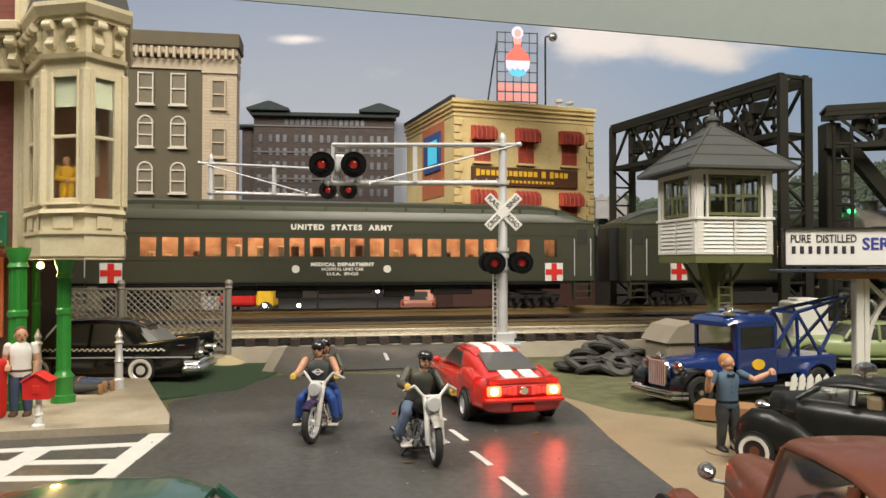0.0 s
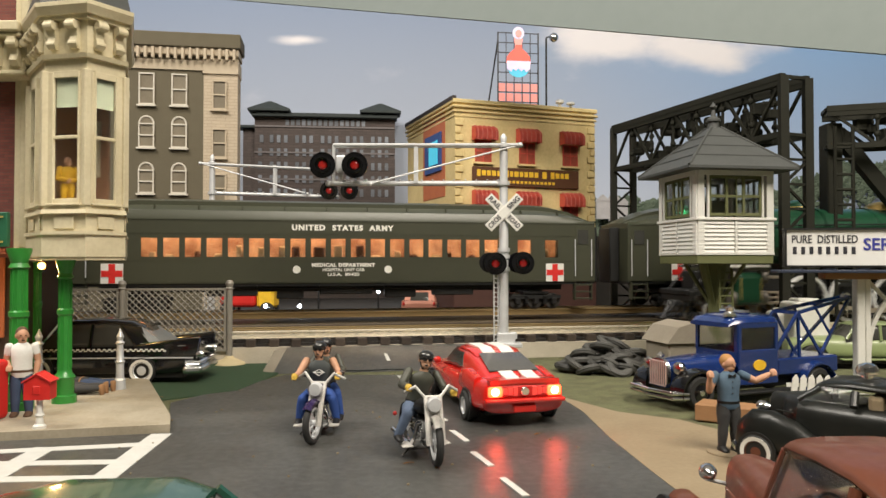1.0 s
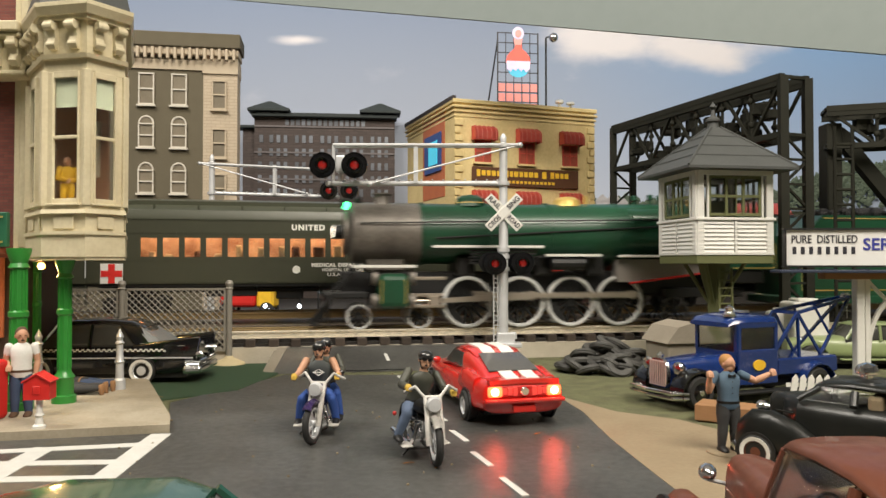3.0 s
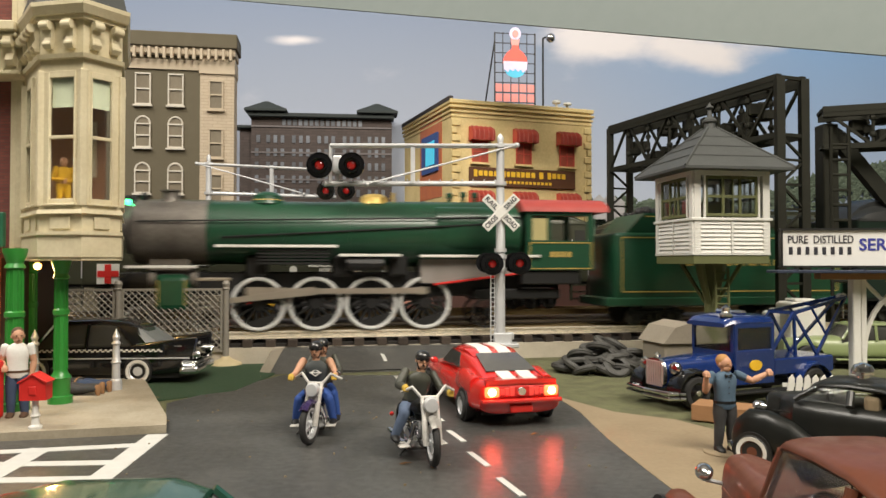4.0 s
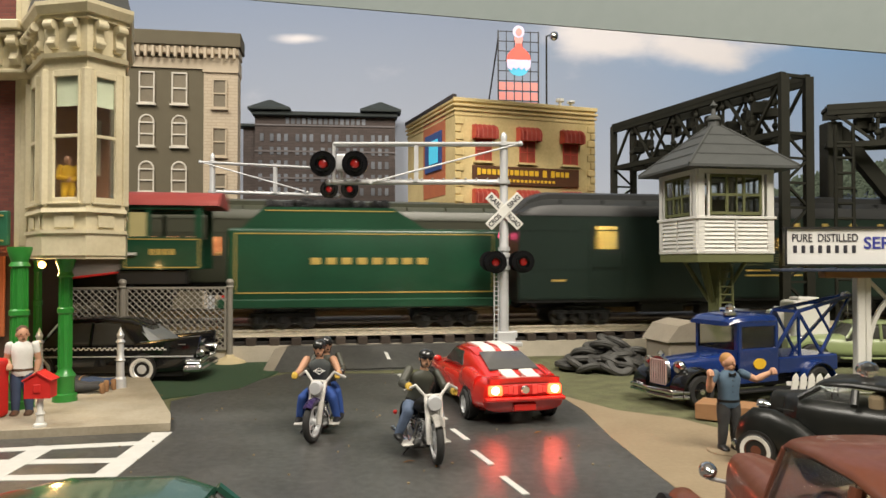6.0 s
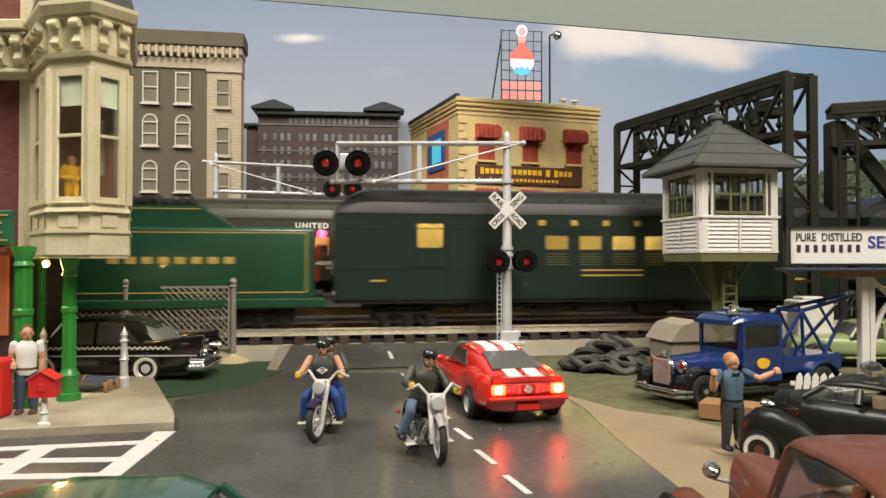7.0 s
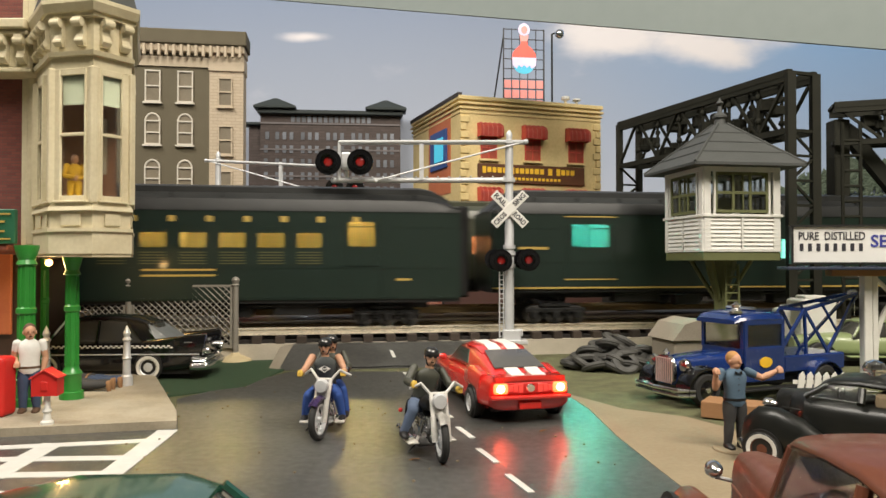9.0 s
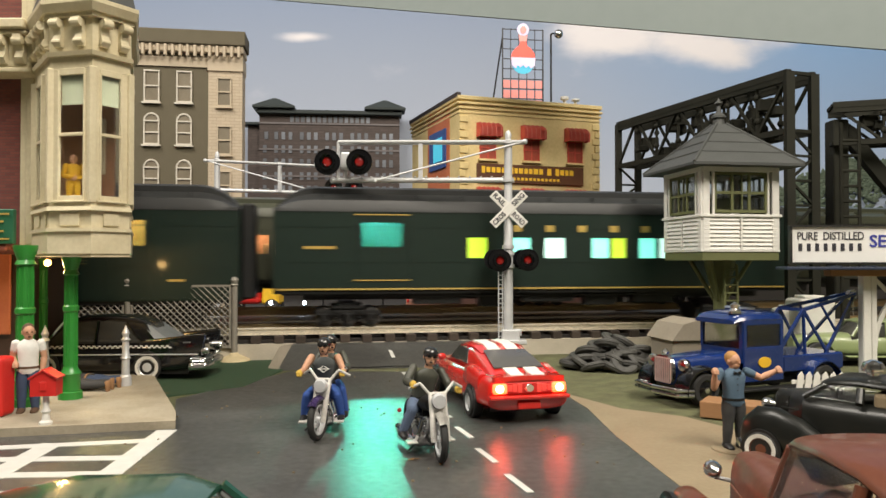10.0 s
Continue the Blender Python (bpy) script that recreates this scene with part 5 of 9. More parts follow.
STAND = [[(-0.2, 0, 1.75), (-0.24, -0.03, 0.95), (-0.26, 0.05, 0.15)], [(0.2, 0, 1.75), (0.24, -0.05, 0.95), (0.28, 0, 0.15)]]
f = figure("figurine", [DENIM, SHIRT_WHITE, SKIN, HAIR, HAIR], "painted figurine in white shirt and jeans on the pavement", STAND,
           [[(-0.48, 0, 2.92), (-0.62, 0.1, 2.3), (-0.42, -0.35, 2.1)], [(0.48, 0, 2.92), (0.6, 0.05, 2.3), (0.55, -0.1, 1.75)]], girth=0.95, bare=1, face=20)
f.matrix_basis = spot(-18.98, 33.12, 0.35, 18) @ Matrix.Scale(1.06, 4)
f = figure("figurine", [DENIM, DARK_CLOTH, SKIN, HAIR, WOOD], "painted figurine in jeans lying on the pavement", STAND,
           [[(-0.5, 0, 2.95), (-0.62, -0.1, 2.2), (-0.5, -0.3, 1.6)], [(0.5, 0, 2.95), (0.65, -0.1, 2.2), (0.5, -0.3, 1.6)]])
f.matrix_basis = spot(-17.63, 39.72, 0.72, -4) @ pose(0, 0, 0, 0, -90, 0) @ pose(0, 0, 0, 0, 0, -90)
f = figure("figurine", [DARK_CLOTH, SHIRT_WHITE, SKIN, HAIR, WOOD], "painted figurine in dark trousers lying on the pavement", STAND,
           [[(-0.5, 0, 2.95), (-0.62, -0.1, 2.2), (-0.5, -0.3, 1.6)], [(0.5, 0, 2.95), (0.65, -0.1, 2.2), (0.5, -0.3, 1.6)]])
f.matrix_basis = spot(-17.75, 38.6, 0.70, 3) @ pose(0, 0, 0, 0, -90, 0) @ pose(0, 0, 0, 0, 0, -90)
f = figure("figurine", [SHIRT_YELLOW, SHIRT_YELLOW, SKIN, SKIN, WOOD], "painted figurine in yellow at the bay window", STAND,
           [[(-0.5, 0, 2.95), (-0.65, -0.1, 2.2), (0.0, -0.45, 2.1)], [(0.5, 0, 2.95), (0.65, -0.1, 2.2), (0.1, -0.45, 2.0)]])
f.matrix_basis = spot(-19.19, 37.4, 9.9, 30) @ Matrix.Scale(0.72, 4)

# red letter box on a post, red cooler, bollards
t = thing("letter_box", -16.80, 30.63, 0.35, 8, "red gabled newspaper box on a white post", "letter box")
bm = mesh()
lathe(bm, [(0.32, 0), (0.32, 0.12), (0.2, 0.2), (0.16, 0.5), (0.24, 0.6), (0.15, 0.75), (0.15, 1.4)], n=12)
part("post", bm, WHITE, t, "white turned post", smooth=True)
bm = mesh()
prism(bm, [(-0.62, 1.35), (0.62, 1.35), (0.62, 2.15), (0, 2.5), (-0.62, 2.15)], -0.4, 0.5)
part("box", bm, RED_PAINT, t)
bm = mesh()
for s in (-1, 1):
    box(bm, 0, 0, 0, 0.85, 1.1, 0.07, 0.01, Matrix.Translation((s * 0.33, 0.05, 2.36)) @ Matrix.Rotation(s * math.radians(29), 4, "Y"))
part("lid", bm, RED_PAINT, t)
bm = mesh()
box(bm, 0, -0.43, 1.8, 0.35, 0.06, 0.4, 0.03)
part("flap", bm, RED_PAINT, t)
t.scale = (0.82, 0.82, 0.9)
t = thing("vending_cooler", -20.05, 32.29, 0.35, 0, "red vending cooler with rounded lid", "vending machine")
bm = mesh()
box(bm, 0, 0, 1.3, 1.4, 1.1, 2.6, 0.2, seg=3)
part("cabinet", bm, RED_PAINT, t)
bm = mesh()
box(bm, 0, -0.57, 1.7, 0.9, 0.05, 0.25, 0.02)
part("badge", bm, WHITE, t)
for x, y in ((-17.63, 40.07), (-21.86, 39.72)):
    t = thing("bollard", x, y, 0.35, 0, "silver turned hitching post", "bollard", "pavement posts")
    bm = mesh()
    lathe(bm, [(0.32, 0), (0.3, 0.5), (0.22, 0.6), (0.2, 1.4), (0.27, 1.5), (0.2, 1.6), (0.16, 2.4), (0.25, 2.5), (0.14, 2.65), (0.2, 2.85), (0.05, 3.2), (0.01, 3.3)], n=14)
    part("shaft", bm, SILVER, t, smooth=True)

# lattice fence
fence = thing("fence", -15.31, 52.5, 0, 8, "grey lattice fence with knobbed posts", "fence")
for x in (0, -7.3, -14.6, -21.9):
    bm = mesh()
    lathe(bm, [(0.22, 0.0), (0.22, 5.3), (0.3, 5.4), (0.22, 5.5), (0.3, 5.75), (0.2, 5.95), (0.01, 6.0)], (x, 0, 0), 12)
    part("post", bm, FENCE_METAL, fence, smooth=True)
bm = mesh()
lathe(bm, [(1.15, 0), (1.1, 0.12), (0.4, 0.42), (0.25, 0.6)], (0, 0, 0), 20)
part("foot", bm, material("cream_foot", (0.6, 0.5, 0.3), 0.6), fence, "cream cone foot")
for k in range(3):
    x1, x0 = -7.3 * k - 0.2, -7.3 * (k + 1) + 0.2
    bm = mesh()
    for z in (5.35, 1.0):
        box(bm, (x0 + x1) / 2, 0, z, x1 - x0, 0.14, 0.16)
    for x in (x0 + .1, x1 - .1):
        box(bm, x, 0, 3.2, 0.14, 0.14, 4.4)
    part("panel_frame", bm, FENCE_METAL, fence)
    bm = mesh()
    H, W = 4.3, x1 - x0
    for s in (-1, 1):
        c = -H
        while c < W:
            a, b = max(0, c), min(W, c + H)
            za, zb = (a - c), (b - c)
            if s < 0:
                za, zb = H - za, H - zb
            cyl(bm, (x0 + a, 0.03 * s, 1.0 + za), (x0 + b, 0.03 * s, 1.0 + zb), 0.045, n=4)
            c += 0.44
    part("lattice", bm, FENCE_METAL, fence)


# ---- vehicles ----
def wheel(parent, x, y, r, w, tyre, rim, white=None):
    out = 1 if y > 0 else -1
    bm = mesh()
    lathe(bm, [(r * 0.62, -w / 2), (r * 0.9, -w / 2), (r, -w * 0.3), (r, w * 0.3), (r * 0.9, w / 2), (r * 0.62, w / 2)], (0, 0, 0), 24, 0, "y", True)
    o = part("wheel", bm, tyre, parent, smooth=True)
    o.matrix_basis = spot(x, y, r)
    bm = mesh()
    lathe(bm, [(0.01, out * w * 0.42), (r * 0.2, out * w * 0.45), (r * 0.5, out * w * 0.3), (r * 0.63, out * w * 0.48), (r * 0.64, -out * w * 0.4), (0.01, -out * w * 0.4)], (0, 0, 0), 20, 0, "y")
    part("rim", bm, rim, o, smooth=True)
    if white:
        bm = mesh()
        lathe(bm, [(r * 0.64, out * w * 0.5), (r * 0.86, out * (w * 0.5 + 0.02)), (r * 0.86, out * w * 0.42), (r * 0.64, out * w * 0.42)], (0, 0, 0), 24, 0, "y", True)
        part("whitewall", bm, white, o, smooth=True)
    return o


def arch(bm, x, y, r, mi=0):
    """A flat black disc that paints the shade of a wheel arch's hollow."""
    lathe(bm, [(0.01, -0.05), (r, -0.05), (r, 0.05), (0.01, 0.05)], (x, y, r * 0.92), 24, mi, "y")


GLASS_SMOKE = material("smoke_glass", (0.085, 0.08, 0.075), 0.1, second=(0.05, 0.048, 0.045), scale=1)
TAIL_DIM = material("lit_red_tail_strip", (0.6, 0.03, 0.04), 0.3, second=(0.75, 0.12, 0.06), scale=6, glow=0.35, glow_colour=(1.0, 0.08, 0.06))


def mustang():
    c = thing("sports_coupe", 2.22, 37.59, 0, 104, "red fastback coupe with white stripes and lit tail lamps", "car")
    st = [(-5.0, 1.62, 0.85, 2.02), (-4.85, 1.8, 0.62, 2.14), (-4.0, 1.94, 0.5, 2.16), (-2.5, 1.98, 0.42, 2.06), (0, 1.93, 0.42, 1.98), (2.2, 1.93, 0.42, 1.95), (4.2, 1.85, 0.48, 1.86), (5.0, 1.7, 0.6, 1.7), (5.3, 1.55, 0.75, 1.55)]
    bm = mesh()
    loft(bm, [rect_ring(x, w, a, b, 4.2, 28, 0.93) for x, w, a, b in st])
    for s in (-1, 1):
        loft(bm, [rect_ring(x, w, 1.3, h, 3, 12, 0.7, s * 1.62) for x, w, h in ((-3.9, 0.3, 2.1), (-2.6, 0.42, 2.32), (-1.6, 0.3, 2.2))])
    part("body", bm, RED, c, "glossy red bodywork", smooth=True)
    bm = mesh()
    loft(bm, [rect_ring(x, w, 1.8, z, 4, 24, t) for x, w, z, t in ((-4.3, 1.5, 2.12, 0.9), (-2.6, 1.55, 2.62, 0.80), (-1.0, 1.6, 2.98, 0.76), (0.6, 1.6, 3.0, 0.76), (1.4, 1.62, 2.85, 0.78), (2.6, 1.62, 2.0, 0.9))])
    part("fastback", bm, RED, c, "red fastback cabin", smooth=True)
    bm = mesh()
    loft(bm, [[(x, -y, z), (x, y, z), (x, y, z - 0.06), (x, -y, z - 0.06)] for x, y, z in ((-3.75, 1.12, 2.36), (-2.6, 1.04, 2.69), (-1.8, 0.98, 2.9))])
    part("rear_window", bm, GLASS_SMOKE, c, "smoky rear window")
    for s in (-1, 1):
        bm = mesh()
        loft(bm, [[(-0.9, s * 1.53, 2.15), (2.0, s * 1.54, 2.1), (2.0, s * 1.48, 2.1), (-0.9, s * 1.47, 2.15)], [(-0.4, s * 1.31, 2.78), (1.15, s * 1.31, 2.78), (1.15, s * 1.25, 2.78), (-0.4, s * 1.25, 2.78)]])
        part("side_window", bm, GLASS_DARK, c)
    bm = mesh()
    loft(bm, [[(2.55, -1.3, 2.06), (2.55, 1.3, 2.06), (2.5, 1.3, 2.0), (2.5, -1.3, 2.0)], [(1.5, -1.1, 2.86), (1.5, 1.1, 2.86), (1.45, 1.1, 2.8), (1.45, -1.1, 2.8)]])
    part("windscreen", bm, GLASS_DARK, c)
    bm = mesh()
    loft(bm, [[(x, -w, z), (x, 0, z + 0.05), (x, w, z), (x, w, z - 0.2), (x, 0, z - 0.15), (x, -w, z - 0.2)] for x, w, z in ((-5.08, 1.52, 2.12), (-4.9, 1.56, 2.11), (-4.3, 1.4, 2.1))])
    part("tail_spoiler", bm, RED, c, "upturned red tail lip", smooth=True)
    bm = mesh()
    loft(bm, [rect_ring(x, w, z - 0.3, z, 2.6, 20, 0.9) for x, w, z in ((-1.85, 1.16, 2.84), (-1.0, 1.24, 3.06), (0.6, 1.24, 3.08), (1.5, 1.14, 2.84))])
    part("roof", bm, RED, c, smooth=True)
    for s in (-1, 1):
        y = s * 0.45
        for run_of in (((-1.7, 2.9), (-1.0, 3.09), (0.6, 3.11), (1.35, 2.92)), ((-4.88, 2.17), (-4.4, 2.22), (-3.85, 2.35)), ((2.5, 2.03), (4.2, 1.91), (5.1, 1.73))):
            bm = mesh()
            loft(bm, [[(x, y - 0.3, z), (x, y + 0.3, z), (x, y + 0.3, z - 0.08), (x, y - 0.3, z - 0.08)] for x, z in run_of])
            part("racing_stripe", bm, WHITE, c, "white racing stripe")
    bm = mesh()
    box(bm, -5.02, 0, 1.62, 0.12, 2.7, 0.5, 0.05)
    part("tail_panel", bm, RED_PAINT, c)
    for s in (-1, 1):
        bm = mesh()
        box(bm, -5.07, s * 1.28, 1.62, 0.14, 0.62, 0.46, 0.1, seg=2)
        part("tail_lamp", bm, TAIL_GLOW, c, "lit orange-red tail lamp")
        bm = mesh()
        ball(bm, (-5.14, s * 1.3, 1.62), 0.17, 0.4, 1, 1)
        part("tail_bulb", bm, TAIL_CORE, c)
        bm = mesh()
        for k in range(3):
            box(bm, -5.09, s * (0.42 + 0.22 * k), 1.62, 0.06, 0.2, 0.4 - 0.06 * k, 0.02)
        part("tail_strip", bm, TAIL_DIM, c, "dimly lit red tail strip")
    bm = mesh()
    lathe(bm, [(0.01, -0.1), (0.16, -0.1), (0.2, -0.05), (0.2, 0.05)], (-5.08, 0, 1.62), 16, 0, "x")
    part("fuel_cap", bm, CHROME, c)
    bm = mesh()
    box(bm, -5.1, 0, 1.22, 0.3, 3.5, 0.2, 0.07, seg=2)
    box(bm, -5.05, 0, 0.85, 0.1, 1.0, 0.34, 0.04)
    part("rear_bumper", bm, RED, c)
    bm = mesh()
    box(bm, 0.2, 0, 0.52, 8.2, 2.7, 0.3)
    # black discs put the shade of the wheel arches on the sides
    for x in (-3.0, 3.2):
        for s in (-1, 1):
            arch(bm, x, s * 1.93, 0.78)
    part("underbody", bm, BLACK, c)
    for x in (-3.0, 3.2):
        for s in (-1, 1):
            wheel(c, x, s * 1.8, 0.68, 0.56, RUBBER, SILVER)
    for s in (-1, 1):
        bm = mesh()
        ball(bm, (1.7, s * 2.05, 2.15), 0.22, 0.8, 0.9, 0.8)
        part("wing_mirror", bm, RED, c)
    return c


def sedan(name, at, rz, L, W, H, paint, label, era, white=None, rim=CHROME, glass=GLASS_DARK):
    """A rounded old car: era 'fifties' has flat fins and a low roof, 'thirties' a tall cab and separate wings."""
    c = thing(name, *at, rz, label, "car")
    h = W / 2
    r = 0.72 if era == "fifties" else 0.8
    ax = (L * 0.31, -L * 0.28) if era == "fifties" else (L * 0.37, -L * 0.3)
    bm = mesh()
    if era == "fifties":
        st = [(-L / 2, h * 0.82, 0.75, 1.75), (-L * 0.48, h * 0.95, 0.5, 1.98), (-L * 0.3, h, 0.42, 1.95), (0, h, 0.42, 1.88), (L * 0.25, h, 0.42, 1.86), (L * 0.44, h * 0.97, 0.45, 1.84), (L / 2, h * 0.85, 0.7, 1.55)]
        loft(bm, [rect_ring(x, w, a, b, 5, 28, 0.95) for x, w, a, b in st])
        for s in (-1, 1):
            loft(bm, [rect_ring(x, w, 1.2, z, 4, 12, 0.8, s * h * 0.86) for x, w, z in ((-L * 0.5, 0.16, 2.1), (-L * 0.3, 0.18, 2.02), (-L * 0.1, 0.12, 1.9))])
            loft(bm, [rect_ring(x, w, 1.2, z, 4, 12, 0.8, s * h * 0.84) for x, w, z in ((L * 0.48, 0.18, 1.95), (L * 0.3, 0.18, 1.96), (L * 0.1, 0.12, 1.88))])
        cab = [(-L * 0.27, 0.86, 1.95), (-L * 0.2, 0.84, H * 0.92), (-L * 0.1, 0.82, H), (L * 0.06, 0.82, H), (L * 0.11, 0.83, H * 0.93), (L * 0.19, 0.88, 1.9)]
    else:
        st = [(-L / 2, h * 0.5, 0.9, 1.6), (-L * 0.45, h * 0.72, 0.6, 2.1), (-L * 0.3, h * 0.82, 0.5, 2.2), (0, h * 0.82, 0.5, 2.15), (L * 0.12, h * 0.72, 0.5, 2.1), (L * 0.3, h * 0.5, 0.6, 2.05), (L * 0.44, h * 0.36, 0.7, 1.9), (L * 0.47, h * 0.28, 0.8, 1.75)]
        loft(bm, [rect_ring(x, w, a, b, 3.2, 28, 0.85) for x, w, a, b in st])
        cab = [(-L * 0.42, 0.62, 1.9), (-L * 0.34, 0.7, H * 0.86), (-L * 0.2, 0.72, H), (0.0, 0.72, H), (L * 0.06, 0.7, H * 0.95), (L * 0.12, 0.68, 2.0)]
    part("body", bm, paint, c, smooth=True)
    bm = mesh()
    loft(bm, [rect_ring(x, h * w * 0.97, 1.6, z - 0.08, 4, 24, 0.84) for x, w, z in cab])
    part("glasshouse", bm, glass, c, "dark side and end windows", smooth=True)
    bm = mesh()
    loft(bm, [rect_ring(x, h * w * 0.87, z - 0.28, z, 3.2, 24, 0.9) for x, w, z in cab[1:5]])
    z0 = 1.95
    for s in (-1, 1):
        a, b = cab[1], cab[4]
        cyl(bm, (cab[5][0], s * h * cab[5][1] * 0.96, z0), (b[0], s * h * b[1] * 0.84, b[2] - 0.1), 0.1, n=6)
        x = (cab[2][0] + cab[3][0]) / 2
        cyl(bm, (x, s * h * 0.98 * cab[2][1], z0 - 0.1), (x, s * h * cab[2][1] * 0.84, H - 0.15), 0.1, n=6)
        loft(bm, [[(cab[0][0] - 0.05, s * h * cab[0][1] * 0.98, z0), (cab[0][0], s * h * 0.5, z0), (cab[0][0] + 0.6, s * h * 0.5, z0), (cab[1][0] + (0.5 if era == "fifties" else 0.9), s * h * cab[1][1] * 0.99, z0)],
                  [(a[0] - 0.02, s * h * a[1] * 0.87, a[2] - 0.1), (a[0], s * h * 0.5, a[2] - 0.05), (a[0] + 0.5, s * h * 0.5, a[2] - 0.02), (a[0] + 0.7, s * h * a[1] * 0.87, a[2] - 0.08)]])
    part("roof", bm, paint, c, smooth=True)
    bm = mesh()
    box(bm, 0, 0, 0.5, L * 0.88, W * 0.8, 0.35)
    # uncut sides: the arch shade is a black disc behind each wheel
    for x in ax:
        for s in (-1, 1):
            if era == "fifties":
                arch(bm, x, s * h * 0.985, r * 1.13)
    part("underbody", bm, BLACK, c)
    if era == "thirties":
        for x, k in zip(ax, (1, 0)):
            for s in (-1, 1):
                bm = mesh()
                rings = []
                for i in range(9):
                    a = math.radians(-5 + 185 * i / 8)
                    R = r * 1.3
                    px, pz = x + R * math.cos(a) * 1.15, r + R * math.sin(a)
                    n = (math.cos(a), math.sin(a))
                    rings.append([(px, s * h * 0.58, pz), (px + 0.12 * n[0], s * h * 0.75, pz + 0.16 * n[1]), (px, s * h * 1.0, pz - 0.02), (px - 0.12 * n[0], s * h * 1.0, pz - 0.16 * n[1]), (px - 0.1 * n[0], s * h * 0.58, pz - 0.12 * n[1])])
                loft(bm, rings)
                part("wing", bm, paint, c, smooth=True)
        for s in (-1, 1):
            bm = mesh()
            box(bm, 0, s * h * 0.88, 0.62, L * 0.36, 0.5, 0.12, 0.04)
            part("running_board", bm, paint, c)
    for x in ax:
        for s in (-1, 1):
            wheel(c, x, s * h * 0.93, r, 0.46, RUBBER, rim, white)
    for s in (-1, 1):
        bm = mesh()
        if era == "fifties":
            lathe(bm, [(0.01, 0.2), (0.18, 0.18), (0.24, 0.05), (0.24, -0.1)], (L * 0.49, s * h * 0.75, 1.45), 14, 0, "x")
        else:
            lathe(bm, [(0.01, 0.22), (0.2, 0.2), (0.27, 0.1), (0.24, -0.1), (0.1, -0.32), (0.01, -0.36)], (L * 0.4, s * h * 0.55, 1.85), 14, 0, "x")
        part("headlamp", bm, CHROME, c, "chrome headlamp", smooth=True)
        bm = mesh()
        ball(bm, (-L * 0.5, s * h * 0.82, 1.7), 0.17, 0.6, 0.8, 1.2)
        part("tail_lamp", bm, RED_PAINT, c)
    for x, z in ((L * 0.505, 0.75), (-L * 0.505, 0.75)):
        bm = mesh()
        sg = 1 if x > 0 else -1
        pts = [(x - sg * 0.5, -h * 1.0), (x - sg * 0.05, -h * 0.85), (x + sg * 0.12, 0), (x - sg * 0.05, h * 0.85), (x - sg * 0.5, h * 1.0)]
        for p, q in zip(pts, pts[1:]):
            for dz in ((0, 0.28) if era == "fifties" else (0,)):
                cyl(bm, (*p, z + dz), (*q, z + dz), 0.15, n=8)
        part("bumper", bm, CHROME, c, "chrome bumper", smooth=True)
    return c


MUSTANG = mustang()
MUSTANG.scale = (1.08, 1.06, 0.99)
GLASS_PALE = material("pale_reflecting_glass", (0.20, 0.215, 0.22), 0.12, second=(0.13, 0.14, 0.145), scale=2)


